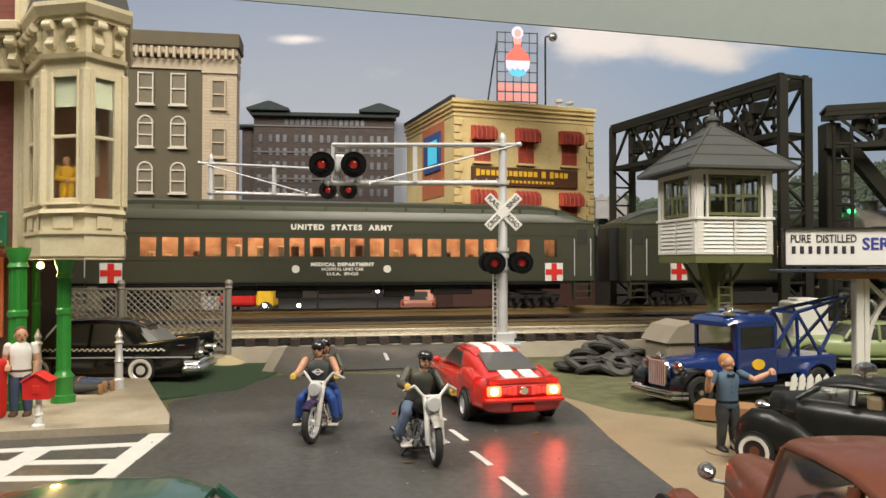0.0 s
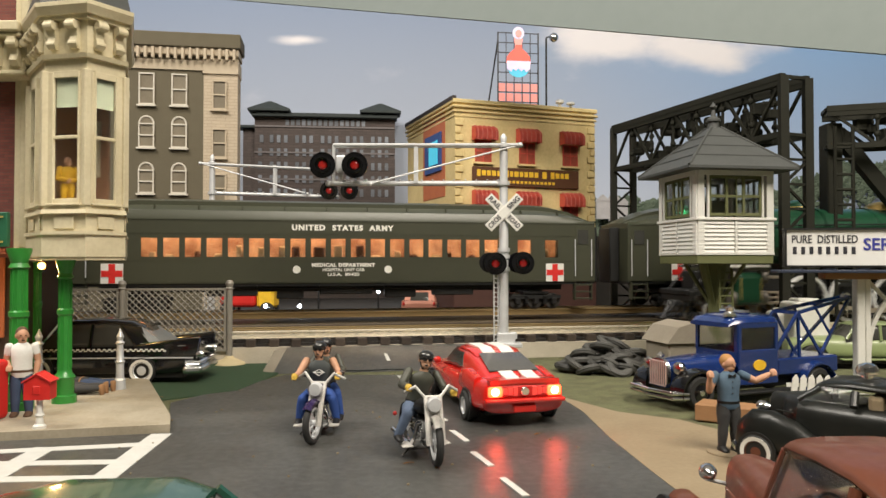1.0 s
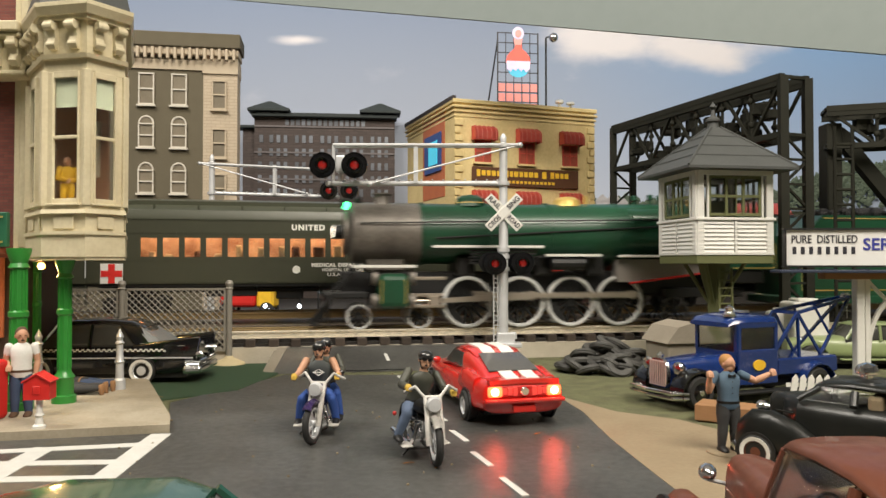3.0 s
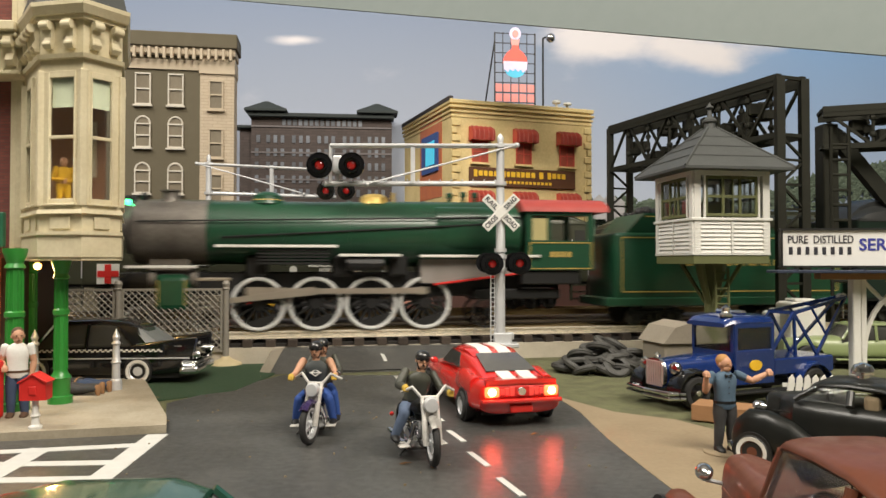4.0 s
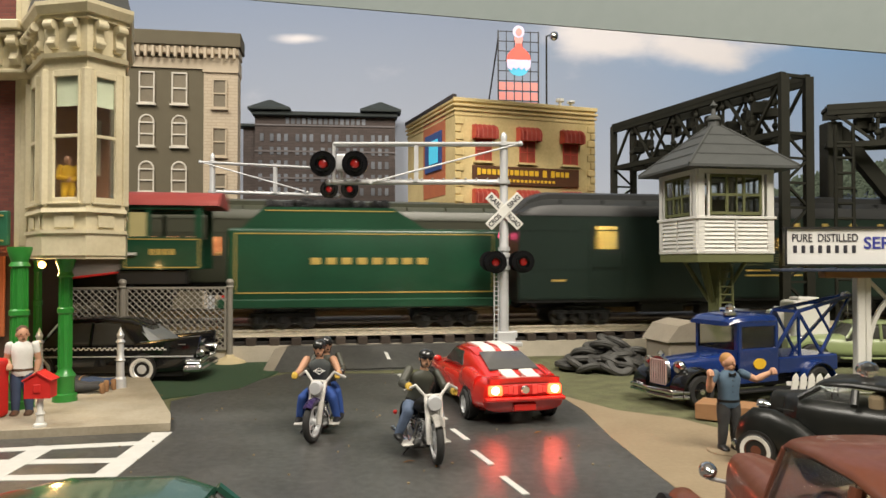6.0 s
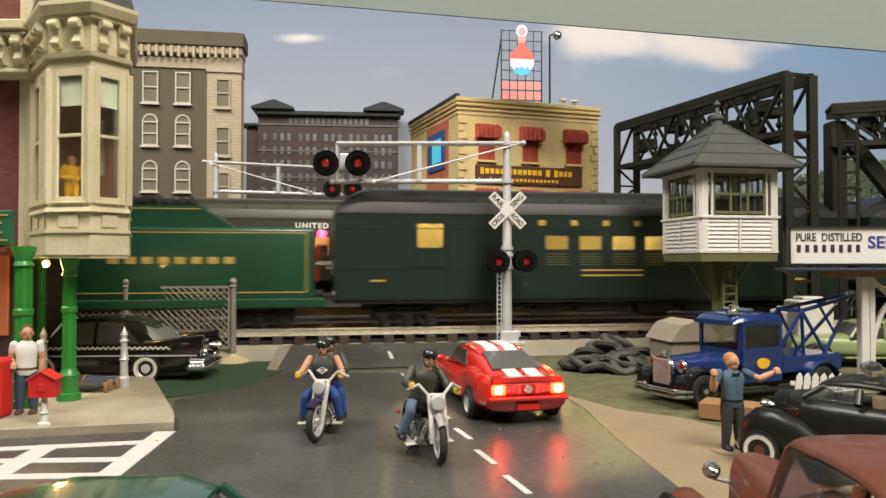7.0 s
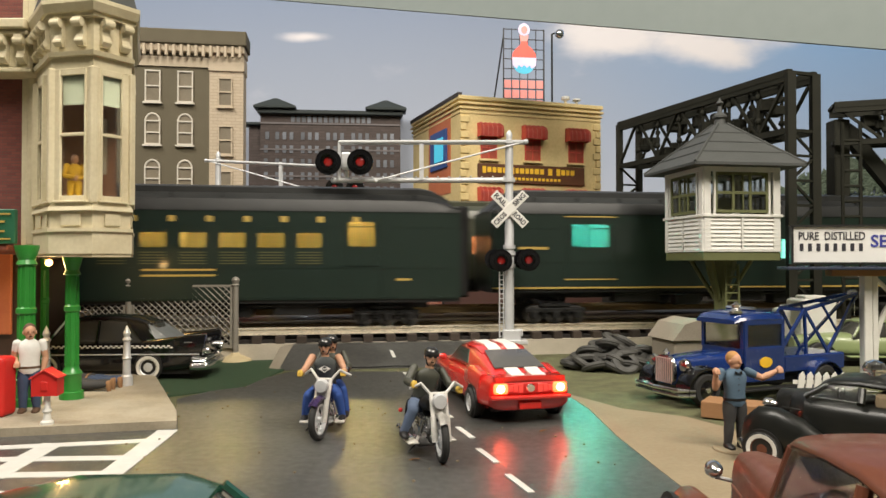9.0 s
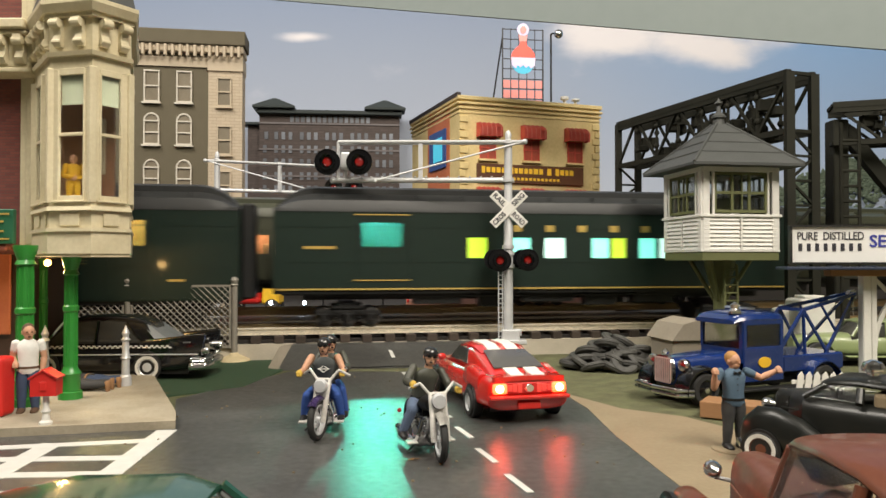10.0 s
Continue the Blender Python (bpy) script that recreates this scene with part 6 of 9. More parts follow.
def taxi(x, y, rz):
    """A long finned saloon seen from its side; its nose points to +x."""
    c = thing("taxi_cab", x, y, 0, rz, "glossy black finned taxi with whitewall tyres beside the fence", "car")
    st = [(-6.1, 1.72, 0.95, 2.1), (-5.9, 1.88, 0.62, 2.32), (-4.4, 1.96, 0.5, 2.34), (-2.2, 2.0, 0.45, 2.28), (0.5, 2.0, 0.45, 2.2), (3.6, 1.98, 0.45, 2.18), (5.4, 1.9, 0.5, 2.1), (6.0, 1.75, 0.75, 1.8)]
    bm = mesh()
    loft(bm, [rect_ring(a, w, p, q, 5.5, 28, 0.95) for a, w, p, q in st])
    part("body", bm, GLOSS_BLACK, c, "glossy black bodywork", smooth=True)
    for k in (-1, 1):
        bm = mesh()
        loft(bm, [rect_ring(a, w, 1.4, z, 4, 12, 0.6, k * 1.74) for a, w, z in ((-6.3, 0.1, 2.74), (-6.0, 0.17, 2.72), (-4.0, 0.2, 2.58), (-2.0, 0.16, 2.3))])
        part("fin", bm, GLOSS_BLACK, c, smooth=True)
        bm = mesh()
        girder(bm, (-6.32, k * 1.74, 2.7), (-6.12, k * 1.82, 1.5), 0.1)
        girder(bm, (-6.3, k * 1.74, 2.76), (-2.4, k * 1.74, 2.38), 0.05)
        part("fin_edge", bm, CHROME, c, "chrome edge of the fin")
        bm = mesh()
        box(bm, -0.3, k * 2.0, 1.56, 11.3, 0.06, 0.09, 0.02)
        part("side_moulding", bm, SILVER, c)
        for n in range(2):
            bm = mesh()
            for q in range(24):
                box(bm, 3.9 - 0.34 * q - 0.17 * n, k * 1.985, 2.06 - 0.085 * n, 0.17, 0.05, 0.085)
            part("checker_row", bm, WHITE, c, "white checkered row")
        bm = mesh()
        box(bm, -5.2, k * 1.99, 2.28, 0.5, 0.04, 0.06)
        part("name_badge", bm, CHROME, c)
    cab = [(-3.9, 0.86, 2.3), (-2.5, 0.82, 3.36), (-1.6, 0.8, 3.72), (0.2, 0.79, 3.84), (2.2, 0.79, 3.78), (3.1, 0.81, 3.5), (4.4, 0.88, 2.2)]
    bm = mesh()
    loft(bm, [rect_ring(a, 1.96 * w, 1.9, z - 0.1, 5, 24, 0.84) for a, w, z in cab])
    part("glasshouse", bm, GLASS_DARK, c, "dark side windows", smooth=True)
    bm = mesh()
    loft(bm, [rect_ring(a, 1.9 * w * 0.9, z - 0.42, z, 3.4, 24, 0.88) for a, w, z in cab[1:6]])
    part("roof", bm, GLOSS_BLACK, c, "glossy black domed roof", smooth=True)
    for k in (-1, 1):
        bm = mesh()
        loft(bm, [[(-3.1, k * 1.66, 2.2), (-2.2, k * 1.66, 2.2), (-2.2, k * 1.4, 2.2), (-3.1, k * 1.4, 2.2)], [(-2.3, k * 1.45, 3.35), (-1.0, k * 1.45, 3.5), (-1.0, k * 1.1, 3.5), (-2.3, k * 1.1, 3.4)]])
        part("rear_pillar", bm, GLOSS_BLACK, c)
        for a, b in ((0.9, 0.8), (4.2, 3.05)):
            bm = mesh()
            girder(bm, (a, k * 1.68, 2.15), (b, k * 1.43, 3.5), 0.13)
            part("pillar", bm, CHROME if a > 2 else GLOSS_BLACK, c)
    bm = mesh()
    loft(bm, [[(-3.85, -1.5, 2.36), (-3.85, 1.5, 2.36), (-3.8, 1.5, 2.32), (-3.8, -1.5, 2.32)], [(-2.35, -1.28, 3.32), (-2.35, 1.28, 3.32), (-2.3, 1.28, 3.26), (-2.3, -1.28, 3.26)]])
    for k in (-1, 1):
        loft(bm, [[(-3.85, k * 1.5, 2.36), (-3.8, k * 1.52, 2.32), (-3.1, k * 1.7, 2.3)], [(-2.35, k * 1.28, 3.32), (-2.32, k * 1.3, 3.28), (-2.2, k * 1.47, 3.2)]])
    part("rear_window", bm, GLASS_PALE, c, "pale wrapped rear window")
    bm = mesh()
    box(bm, 0, 0, 0.55, 10.4, 3.3, 0.4)
    # arch hollows are not cut, black discs give their shade
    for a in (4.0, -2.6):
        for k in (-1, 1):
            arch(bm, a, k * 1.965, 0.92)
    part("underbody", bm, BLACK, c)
    for a in (4.0, -2.6):
        for k in (-1, 1):
            wheel(c, a, k * 1.84, 0.8, 0.46, RUBBER, SILVER, WHITE).scale = (1 / 0.9, 1, 1)
    for dz, r in ((0.85, 0.24), (1.25, 0.13)):
        bm = mesh()
        pts = [(-5.5, -2.02, dz), (-6.3, -1.8, dz), (-6.5, -0.9, dz + 0.1), (-6.5, 0.9, dz + 0.1), (-6.3, 1.8, dz), (-5.5, 2.02, dz)]
        for p, q in zip(pts, pts[1:]):
            cyl(bm, p, q, r, n=10)
            ball(bm, q, r, n=10)
        part("bumper", bm, CHROME, c, "heavy chrome bumper", smooth=True)
    for k in (-1, 1):
        bm = mesh()
        lathe(bm, [(0.01, -0.34), (0.2, -0.3), (0.27, -0.05), (0.25, 0.2)], (-6.2, k * 1.62, 1.75), 14, 0, "x")
        part("tail_lamp", bm, CHROME, c, "chrome tail lamp", smooth=True)
    return c


def old_car(name, at, rz, F, cowl, H, tail, paint, label, white=None, siren=None, waist=2.5, wing=1.0, wr=0.78, upright=0.0, door=1.7):
    """A pre-war car with separate wings. F: radiator, cowl: foot of the screen, along +x."""
    c = thing(name, *at, rz, label, "car")
    bm = mesh()
    loft(bm, [rect_ring(x, w, z0, z1, 3.4, 28, 0.88) for x, w, z0, z1 in ((F + 0.1, 0.4, 0.85, waist - 0.2), (F, 0.54, 0.75, waist - 0.06), (F - 0.5, 0.66, 0.7, waist - 0.02), ((F + cowl) / 2, 0.95, 0.65, waist), (cowl + 0.1, 1.3, 0.6, waist + 0.06))])
    part("bonnet", bm, paint, c, "rounded bonnet", smooth=True)
    bm = mesh()
    loft(bm, [rect_ring(x, w, z0, z1, 4, 28, 0.94) for x, w, z0, z1 in ((cowl + 0.12, 1.3, 0.55, waist), (cowl - 0.8, 1.48, 0.5, waist), (cowl - 2.4, 1.54, 0.5, waist), (tail + 1.2, 1.4, 0.55, waist - 0.1), (tail + 0.2, 1.0, 0.7, waist - 0.5), (tail, 0.6, 0.9, waist - 0.9))])
    part("body", bm, paint, c, "enamelled body", smooth=True)
    bm = mesh()
    top = [(cowl - 0.42 + upright, 1.12, H - 0.22), (cowl - 0.75 + upright, 1.2, H - 0.06), (cowl - 1.6, 1.24, H), (cowl - 2.6, 1.24, H - 0.04), (cowl - 3.3, 1.2, H - 0.22)]
    loft(bm, [rect_ring(x, w, z - 0.34, z, 2.8, 28, 0.9) for x, w, z in top])
    part("roof", bm, paint, c, "domed roof", smooth=True)
    bm = mesh()
    loft(bm, [rect_ring(x, w, z0, z1, 3.2, 28, 0.84) for x, w, z0, z1 in ((cowl - 2.95, 1.4, waist - 0.5, H - 0.12), (cowl - 3.5, 1.36, waist - 0.5, H - 0.3), ((cowl - 3.5 + tail) / 2, 1.2, waist - 0.6, (H + waist) / 2 - 0.1), (tail + 0.35, 0.8, waist - 0.8, waist - 0.3))])
    part("rear_quarter", bm, paint, c, smooth=True)
    for s in (-1, 1):
        for p, q, w in (((cowl + 0.05, 1.24), (cowl - 0.58 + upright, 1.07), 0.17), ((cowl - door - 0.05, 1.44), (cowl - door, 1.16), 0.2)):
            bm = mesh()
            cyl(bm, (p[0], s * p[1], waist - 0.05), (q[0], s * (q[1] - 0.04), H - 0.36), w * 0.62, w * 0.66, n=10)
            part("pillar", bm, paint, c, smooth=True)
        bm = mesh()
        loft(bm, [[(cowl - 0.05, s * 1.3, waist), (cowl - door, s * 1.42, waist), (cowl - door, s * 1.39, waist), (cowl - 0.05, s * 1.27, waist)], [(cowl - 0.5, s * 1.12, H - 0.28), (cowl - door, s * 1.17, H - 0.28), (cowl - door, s * 1.14, H - 0.28), (cowl - 0.5, s * 1.09, H - 0.28)]])
        part("side_window", bm, GLASS, c).visible_shadow = False
        bm = mesh()
        loft(bm, [rect_ring(x, w, z0, z1 * wing, 2.6, 18, 0.8, s * yy) for x, w, z0, z1, yy in ((F + 0.85, 0.12, 0.75, 0.95, 1.4), (F + 0.68, 0.34, 0.55, 1.35, 1.42), (F + 0.2, 0.48, 0.5, 1.72, 1.5), (F - 0.5, 0.5, 0.5, 1.74, 1.52), (F - 1.3, 0.46, 0.5, 1.5, 1.55), (F - 2.1, 0.36, 0.5, 1.05, 1.6), (F - 2.8, 0.3, 0.5, 0.75, 1.65))])
        part("front_wing", bm, paint, c, smooth=True)
        bm = mesh()
        R = tail + 1.9
        loft(bm, [rect_ring(x, w, z0, z1, 2.6, 18, 0.8, s * yy) for x, w, z0, z1, yy in ((R + 1.5, 0.2, 0.5, 0.8, 1.65), (R + 1.0, 0.38, 0.5, 1.4, 1.6), (R + 0.2, 0.44, 0.5, 1.78, 1.56), (R - 0.7, 0.44, 0.5, 1.6, 1.5), (R - 1.5, 0.26, 0.55, 0.95, 1.4))])
        part("rear_wing", bm, paint, c, smooth=True)
        bm = mesh()
        box(bm, (F - 2.6 + R + 1.3) / 2, s * 1.68, 0.6, abs(F - 3.9 - R), 0.55, 0.1, 0.03)
        part("running_board", bm, BLACK, c)
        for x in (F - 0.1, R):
            # black disc painting the shade under the wing
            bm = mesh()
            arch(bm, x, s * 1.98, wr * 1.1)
            part("wheel_arch_shade", bm, BLACK, c)
            wheel(c, x, s * 1.86, wr, 0.42, RUBBER, MAROON if white else CHROME, white)
        bm = mesh()
        lathe(bm, [(0.01, 0.2), (0.17, 0.18), (0.21, 0.08), (0.2, -0.06), (0.1, -0.26), (0.01, -0.32)], (F + 0.1, s * 0.88, waist - 0.52), 16, 0, "x")
        lamp = part("headlamp", bm, CHROME, c, "bullet-shaped chrome headlamp", smooth=True)
        bm = mesh()
        cyl(bm, (F + 0.05, s * 0.88, waist - 0.68), (F - 0.05, s * 0.4, waist - 0.78), 0.05, n=8)
        part("lamp_bar", bm, SILVER, lamp)
        bm = mesh()
        box(bm, (cowl + F) / 2 - 0.3, s * 1.06, waist - 0.55, (F - cowl) * 0.5, 0.06, 0.06, 0.02, Matrix.Translation(((cowl + F) / 2, 0, 0)) @ Matrix.Rotation(-s * 0.19, 4, "Z") @ Matrix.Translation((-(cowl + F) / 2, 0, 0)))
        part("bonnet_moulding", bm, paint, c)
    bm = mesh()
    loft(bm, [[(cowl + 0.05, -1.18, waist), (cowl + 0.05, 1.18, waist), (cowl + 0.02, 1.18, waist), (cowl + 0.02, -1.18, waist)], [(cowl - 0.47 + upright, -1.02, H - 0.28), (cowl - 0.47 + upright, 1.02, H - 0.28), (cowl - 0.5 + upright, 1.02, H - 0.28), (cowl - 0.5 + upright, -1.02, H - 0.28)]])
    part("windscreen", bm, GLASS, c).visible_shadow = False
    bm = mesh()
    box(bm, cowl - 2.3, 0, waist + 0.05, 0.5, 2.3, 0.6, 0.15, seg=2)
    part("seat", bm, SAND, c, "buff seat back")
    bm = mesh()
    ring_torus(bm, (cowl - 0.9, 0.55, waist + 0.1), 0.32, 0.035, "x", 20, 6)
    part("steering_wheel", bm, BLACK, c, smooth=True)
    bm = mesh()
    pts = [(F + 0.6, -1.9, 0.62), (F + 1.0, -1.3, 0.62), (F + 1.1, 0, 0.62), (F + 1.0, 1.3, 0.62), (F + 0.6, 1.9, 0.62)]
    for p, q in zip(pts, pts[1:]):
        cyl(bm, p, q, 0.11, n=8)
    part("bumper", bm, CHROME, c, "chrome bumper", smooth=True)
    bm = mesh()
    box(bm, (F + tail) / 2, 0, 0.52, (F - tail) * 0.86, 2.6, 0.3)
    part("underbody", bm, BLACK, c)
    if siren:
        bm = mesh()
        lathe(bm, [(0.2, 0), (0.2, 0.16), (0.34, 0.2), (0.36, 0.34), (0.28, 0.5), (0.1, 0.58), (0.01, 0.59)], (siren[0], siren[1], H - 0.04), 18)
        part("siren", bm, CHROME, c, "chrome roof siren", smooth=True)
    return c


taxi(-20.4, 45.6, 183).scale = (0.9, 1, 1)
old_car("black_coupe", (14.5, 24.75, 0.015), 134, 3.3, 2.0, 3.3, -4.4, DUSTY_BLACK, "dusty black pre-war coupe with whitewall tyres", WHITE, (0.2, 0.2), 2.55, 1.18, 0.62)
old_car("brown_sedan", (7.4, 14.2, 0.015), 92, 3.6, -0.1, 4.06, -4.8, MAROON, "red-brown pre-war sedan with chrome headlamps", None, None, 2.65, upright=0.25, door=2.7)
sedan("green_sedan", (29.04, 52.0, 0), 178, 10.4, 4.0, 3.1, PALE_GREEN, "pale green thirties sedan parked by the tanks", "thirties")
sedan("dark_green_car", (-5.6, 12.6, 0), 4, 12.5, 4.0, 3.24, TEAL_CAR, "dark green car, roof close to the camera", "fifties")
sedan("salmon_car", (-2.71, 84.0, 1.1), 90, 9.5, 4.0, 3.2, PINK_CAR, "salmon pink car on the street behind the tracks", "fifties")


# ---- motorcycles and their riders ----
PURPLE = material("purple_enamel", (0.06, 0.035, 0.14), 0.25, coat=0.7)
# nearly non-metal white with darker mottling, in place of mirror chrome
MOTTLED_WHITE = material("mottled_white_metal", (0.72, 0.70, 0.66), 0.3, metal=0.1, second=(0.32, 0.30, 0.27), scale=8, amount=0.8)


def motorcycle(x, y, rz, steer, tank, label):
    b = thing("motorcycle", x, y, 0.0, rz, label, "motorcycle", "motorcycles on the road")
    R = 0.84
    front = Matrix.Translation((0, -1.62, 0)) @ Matrix.Rotation(radians(steer), 4, "Z")

    def bike_wheel(nm, m, w):
        bm = mesh()
        ring_torus(bm, (0, 0, R), R - w, w, "x", 28, 10)
        bm.transform(m)
        t = part(nm, bm, RUBBER, b, smooth=True)
        bm = mesh()
        ring_torus(bm, (0, 0, R), R * 0.69, 0.06, "x", 24, 6, 0, 2.0)
        lathe(bm, [(0.12, -0.1), (0.34, -0.1), (0.34, -0.07), (0.12, -0.07)], (0, 0, R), 18, 0, "x", True)
        lathe(bm, [(0.01, -0.14), (0.13, -0.14), (0.13, 0.14), (0.01, 0.14)], (0, 0, R), 12, 0, "x")
        for k in range(14):
            a = 2 * math.pi * k / 14
            cyl(bm, (0.08 * (-1) ** k, 0, R), (0, R * 0.68 * math.cos(a), R + R * 0.68 * math.sin(a)), 0.015, n=4)
        bm.transform(m)
        part("spoked_rim", bm, SILVER, t, "silver spoked rim with brake disc", smooth=True)
    bike_wheel("front_wheel", front, 0.135)
    bike_wheel("rear_wheel", Matrix.Translation((0, 1.55, 0)), 0.17)
    bm = mesh()
    for s in (-1, 1):
        cyl(bm, (s * 0.24, 0, R), (s * 0.27, 0.62, 2.35), 0.085, 0.075, n=10)
        cyl(bm, (s * 0.24, -0.02, R - 0.1), (s * 0.25, 0.25, R + 0.75), 0.11, n=10)
    box(bm, 0, 0.6, 2.15, 0.66, 0.2, 0.12, 0.04)
    box(bm, 0, 0.45, 1.85, 0.62, 0.18, 0.1, 0.03)
    box(bm, 0, 0.42, 1.74, 0.5, 0.1, 0.3, 0.04)
    bm.transform(front)
    part("fork", bm, MOTTLED_WHITE, b, "pale metal telescopic fork", smooth=True)
    bm = mesh()
    pts = [(-0.98, 0.95, 2.5), (-0.62, 0.7, 2.72), (-0.3, 0.62, 2.35), (0.3, 0.62, 2.35), (0.62, 0.7, 2.72), (0.98, 0.95, 2.5)]
    for p, q in zip(pts, pts[1:]):
        cyl(bm, p, q, 0.055, n=8)
        ball(bm, q, 0.055, n=6)
    bm.transform(front)
    part("handlebar", bm, MOTTLED_WHITE, b, "swept pale handlebar", smooth=True)
    bm = mesh()
    lathe(bm, [(0.01, -0.2), (0.24, -0.18), (0.29, -0.08), (0.26, 0.12), (0.12, 0.3), (0.01, 0.32)], (0, 0.35, 2.12), 16, 0, "y")
    bm.transform(front)
    part("headlamp", bm, SILVER, b, "round chrome headlamp", smooth=True)
    for nm, cy, a0, a1, m, w in (("front_fender", 0, 45, 140, front, 0.17), ("rear_fender", 1.55, 0, 130, Matrix(), 0.25)):
        bm = mesh()
        rings = []
        for k in range(9):
            a = radians(a0 + (a1 - a0) * k / 8) if cy == 0 else radians(a1 - (a1 - a0) * k / 8)
            a = math.pi - a if cy == 0 else a
            c, s = math.cos(a), math.sin(a)
            rings.append([(-w, cy + (R - .08) * c, R + (R - .08) * s), (-w, cy + (R + .04) * c, R + (R + .04) * s), (0, cy + (R + .12) * c, R + (R + .12) * s), (w, cy + (R + .04) * c, R + (R + .04) * s), (w, cy + (R - .08) * c, R + (R - .08) * s)])
        loft(bm, rings, closed=False)
        bmesh.ops.solidify(bm, geom=bm.faces[:], thickness=0.03)
        bm.transform(m)
        part(nm, bm, MOTTLED_WHITE if cy == 0 and tank is BLACK else tank, b, smooth=True)
    bm = mesh()
    loft(bm, [[(w * math.cos(a), yy, z + h * math.sin(a)) for a in [2 * math.pi * i / 16 for i in range(16)]] for yy, w, h, z in ((-0.85, 0.08, 0.08, 1.95), (-0.7, 0.3, 0.25, 1.92), (-0.2, 0.42, 0.32, 1.88), (0.25, 0.3, 0.24, 1.78), (0.4, 0.1, 0.1, 1.72))])
    part("fuel_tank", bm, tank, b, smooth=True)
    bm = mesh()
    loft(bm, [[(w * math.cos(a), yy, z + h * math.sin(a)) for a in [2 * math.pi * i / 14 for i in range(14)]] for yy, w, h, z in ((0.35, 0.2, 0.1, 1.6), (0.8, 0.38, 0.14, 1.55), (1.3, 0.32, 0.14, 1.66), (1.6, 0.15, 0.1, 1.75))])
    part("seat", bm, BLACK, b, smooth=True)
    bm = mesh()
    for s in (-1, 1):
        cyl(bm, (0, 0.05, 0.7), (0, -0.38 + 0.0 * s, 1.5) if s < 0 else (0, 0.5, 1.5), 0.26, 0.3, n=14)
    for k in range(5):
        for d in (-1, 1):
            yy = (-0.08 - 0.06 * k) if d < 0 else (0.15 + 0.07 * k)
            box(bm, 0, yy, 0.92 + 0.13 * k, 0.78, 0.55, 0.04, 0.01)
    lathe(bm, [(0.01, -0.42), (0.4, -0.42), (0.45, -0.3), (0.45, 0.3), (0.4, 0.42), (0.01, 0.42)], (0, 0.2, 0.62), 18, 0, "x")
    part("engine", bm, CHROME, b, "chrome twin engine", smooth=True)
    bm = mesh()
    pts = [(0.0, -0.95, 2.1), (0, -0.75, 0.5), (0, 0.7, 0.42), (0, 1.5, 0.84), (0, 0.6, 1.6), (0, -0.9, 2.0)]
    for p, q in zip(pts, pts[1:]):
        cyl(bm, p, q, 0.07, n=8)
    cyl(bm, (-0.3, 0.2, 0.4), (-0.75, 0.1, 0.02), 0.04, n=6)
    part("frame", bm, BLACK, b, smooth=True)
    for s in (-1, 1):
        bm = mesh()
        pts = [(s * 0.3, -0.4, 1.3), (s * 0.5, -0.55, 0.8), (s * 0.5, -0.1, 0.42), (s * 0.52, 2.2, 0.5)]
        for p, q in zip(pts, pts[1:]):
            cyl(bm, p, q, 0.08, n=8)
            ball(bm, q, 0.08, n=6)
        cyl(bm, (s * 0.52, 0.9, 0.44), (s * 0.52, 2.3, 0.5), 0.13, n=10)
        part("exhaust", bm, CHROME, b, "chrome exhaust pipe", smooth=True)
        bm = mesh()
        box(bm, s * 0.72, -0.2, 0.5, 0.42, 0.8, 0.08, 0.03)
        part("footboard", bm, MOTTLED_WHITE, b)
        bm = mesh()
        ball(bm, (s * 0.45, 2.3, 1.15), 0.09)
        part("indicator", bm, RED_PAINT, b)
    return b


def rider(x, y, rz, mats, label, bare, face=0.0, emblem=False, back=0.0, lift=0.0, lean=0.0):
    b = back
    legs = [[(-0.28, 0.85 + b, 1.62 + lift), (-0.62, -0.12 + b, 1.52 + lift), (-0.78, 0.12 + b, 0.66)], [(0.28, 0.85 + b, 1.62 + lift), (0.62, -0.12 + b, 1.52 + lift), (0.78, 0.12 + b, 0.66)]]
    arms = [[(-0.56, 0.72 + b, 3.0 + lift), (-0.86, 0.35 + b, 2.5 + lift), (-0.88, -0.5 + b, 2.52 + lift * 0.5)], [(0.56, 0.72 + b, 3.0 + lift), (0.86, 0.35 + b, 2.5 + lift), (0.88, -0.5 + b, 2.52 + lift * 0.5)]]
    f = figure("rider_figurine", mats, label, legs, arms, (0, 0.72 + b, 2.52 + lift), (0, 0.95 + b, 1.82 + lift), (0, 0.52 + b, 3.48 + lift), True, 1.02, bare, face, glove=True, emblem=emblem)
    f.matrix_basis = spot(x, y, 0, rz) @ spot(0, 0, 1.6, 0, 0, lean) @ spot(0, 0, -1.6)
    return f


GLOVE = material("yellow_glove_paint", (0.55, 0.36, 0.05), 0.7)
PALE_DENIM = material("faded_denim", (0.11, 0.15, 0.23), 0.85, second=(0.06, 0.085, 0.14), scale=10)
HELMET = material("black_helmet", (0.02, 0.02, 0.02), 0.2, coat=0.6)
LEATHER = material("worn_dark_leather", (0.045, 0.047, 0.035), 0.5, second=(0.09, 0.09, 0.07), scale=10)
TANK_TOP = material("grey_tank_top", (0.075, 0.085, 0.085), 0.8, second=(0.04, 0.045, 0.045), scale=10)
BX, BY = -0.55, 26.7
CX, CY = -5.3, 29.95
motorcycle(BX - 0.25, BY + 1.0, 19, -6, BLACK, "black and chrome model motorcycle with a kickstand on the road")
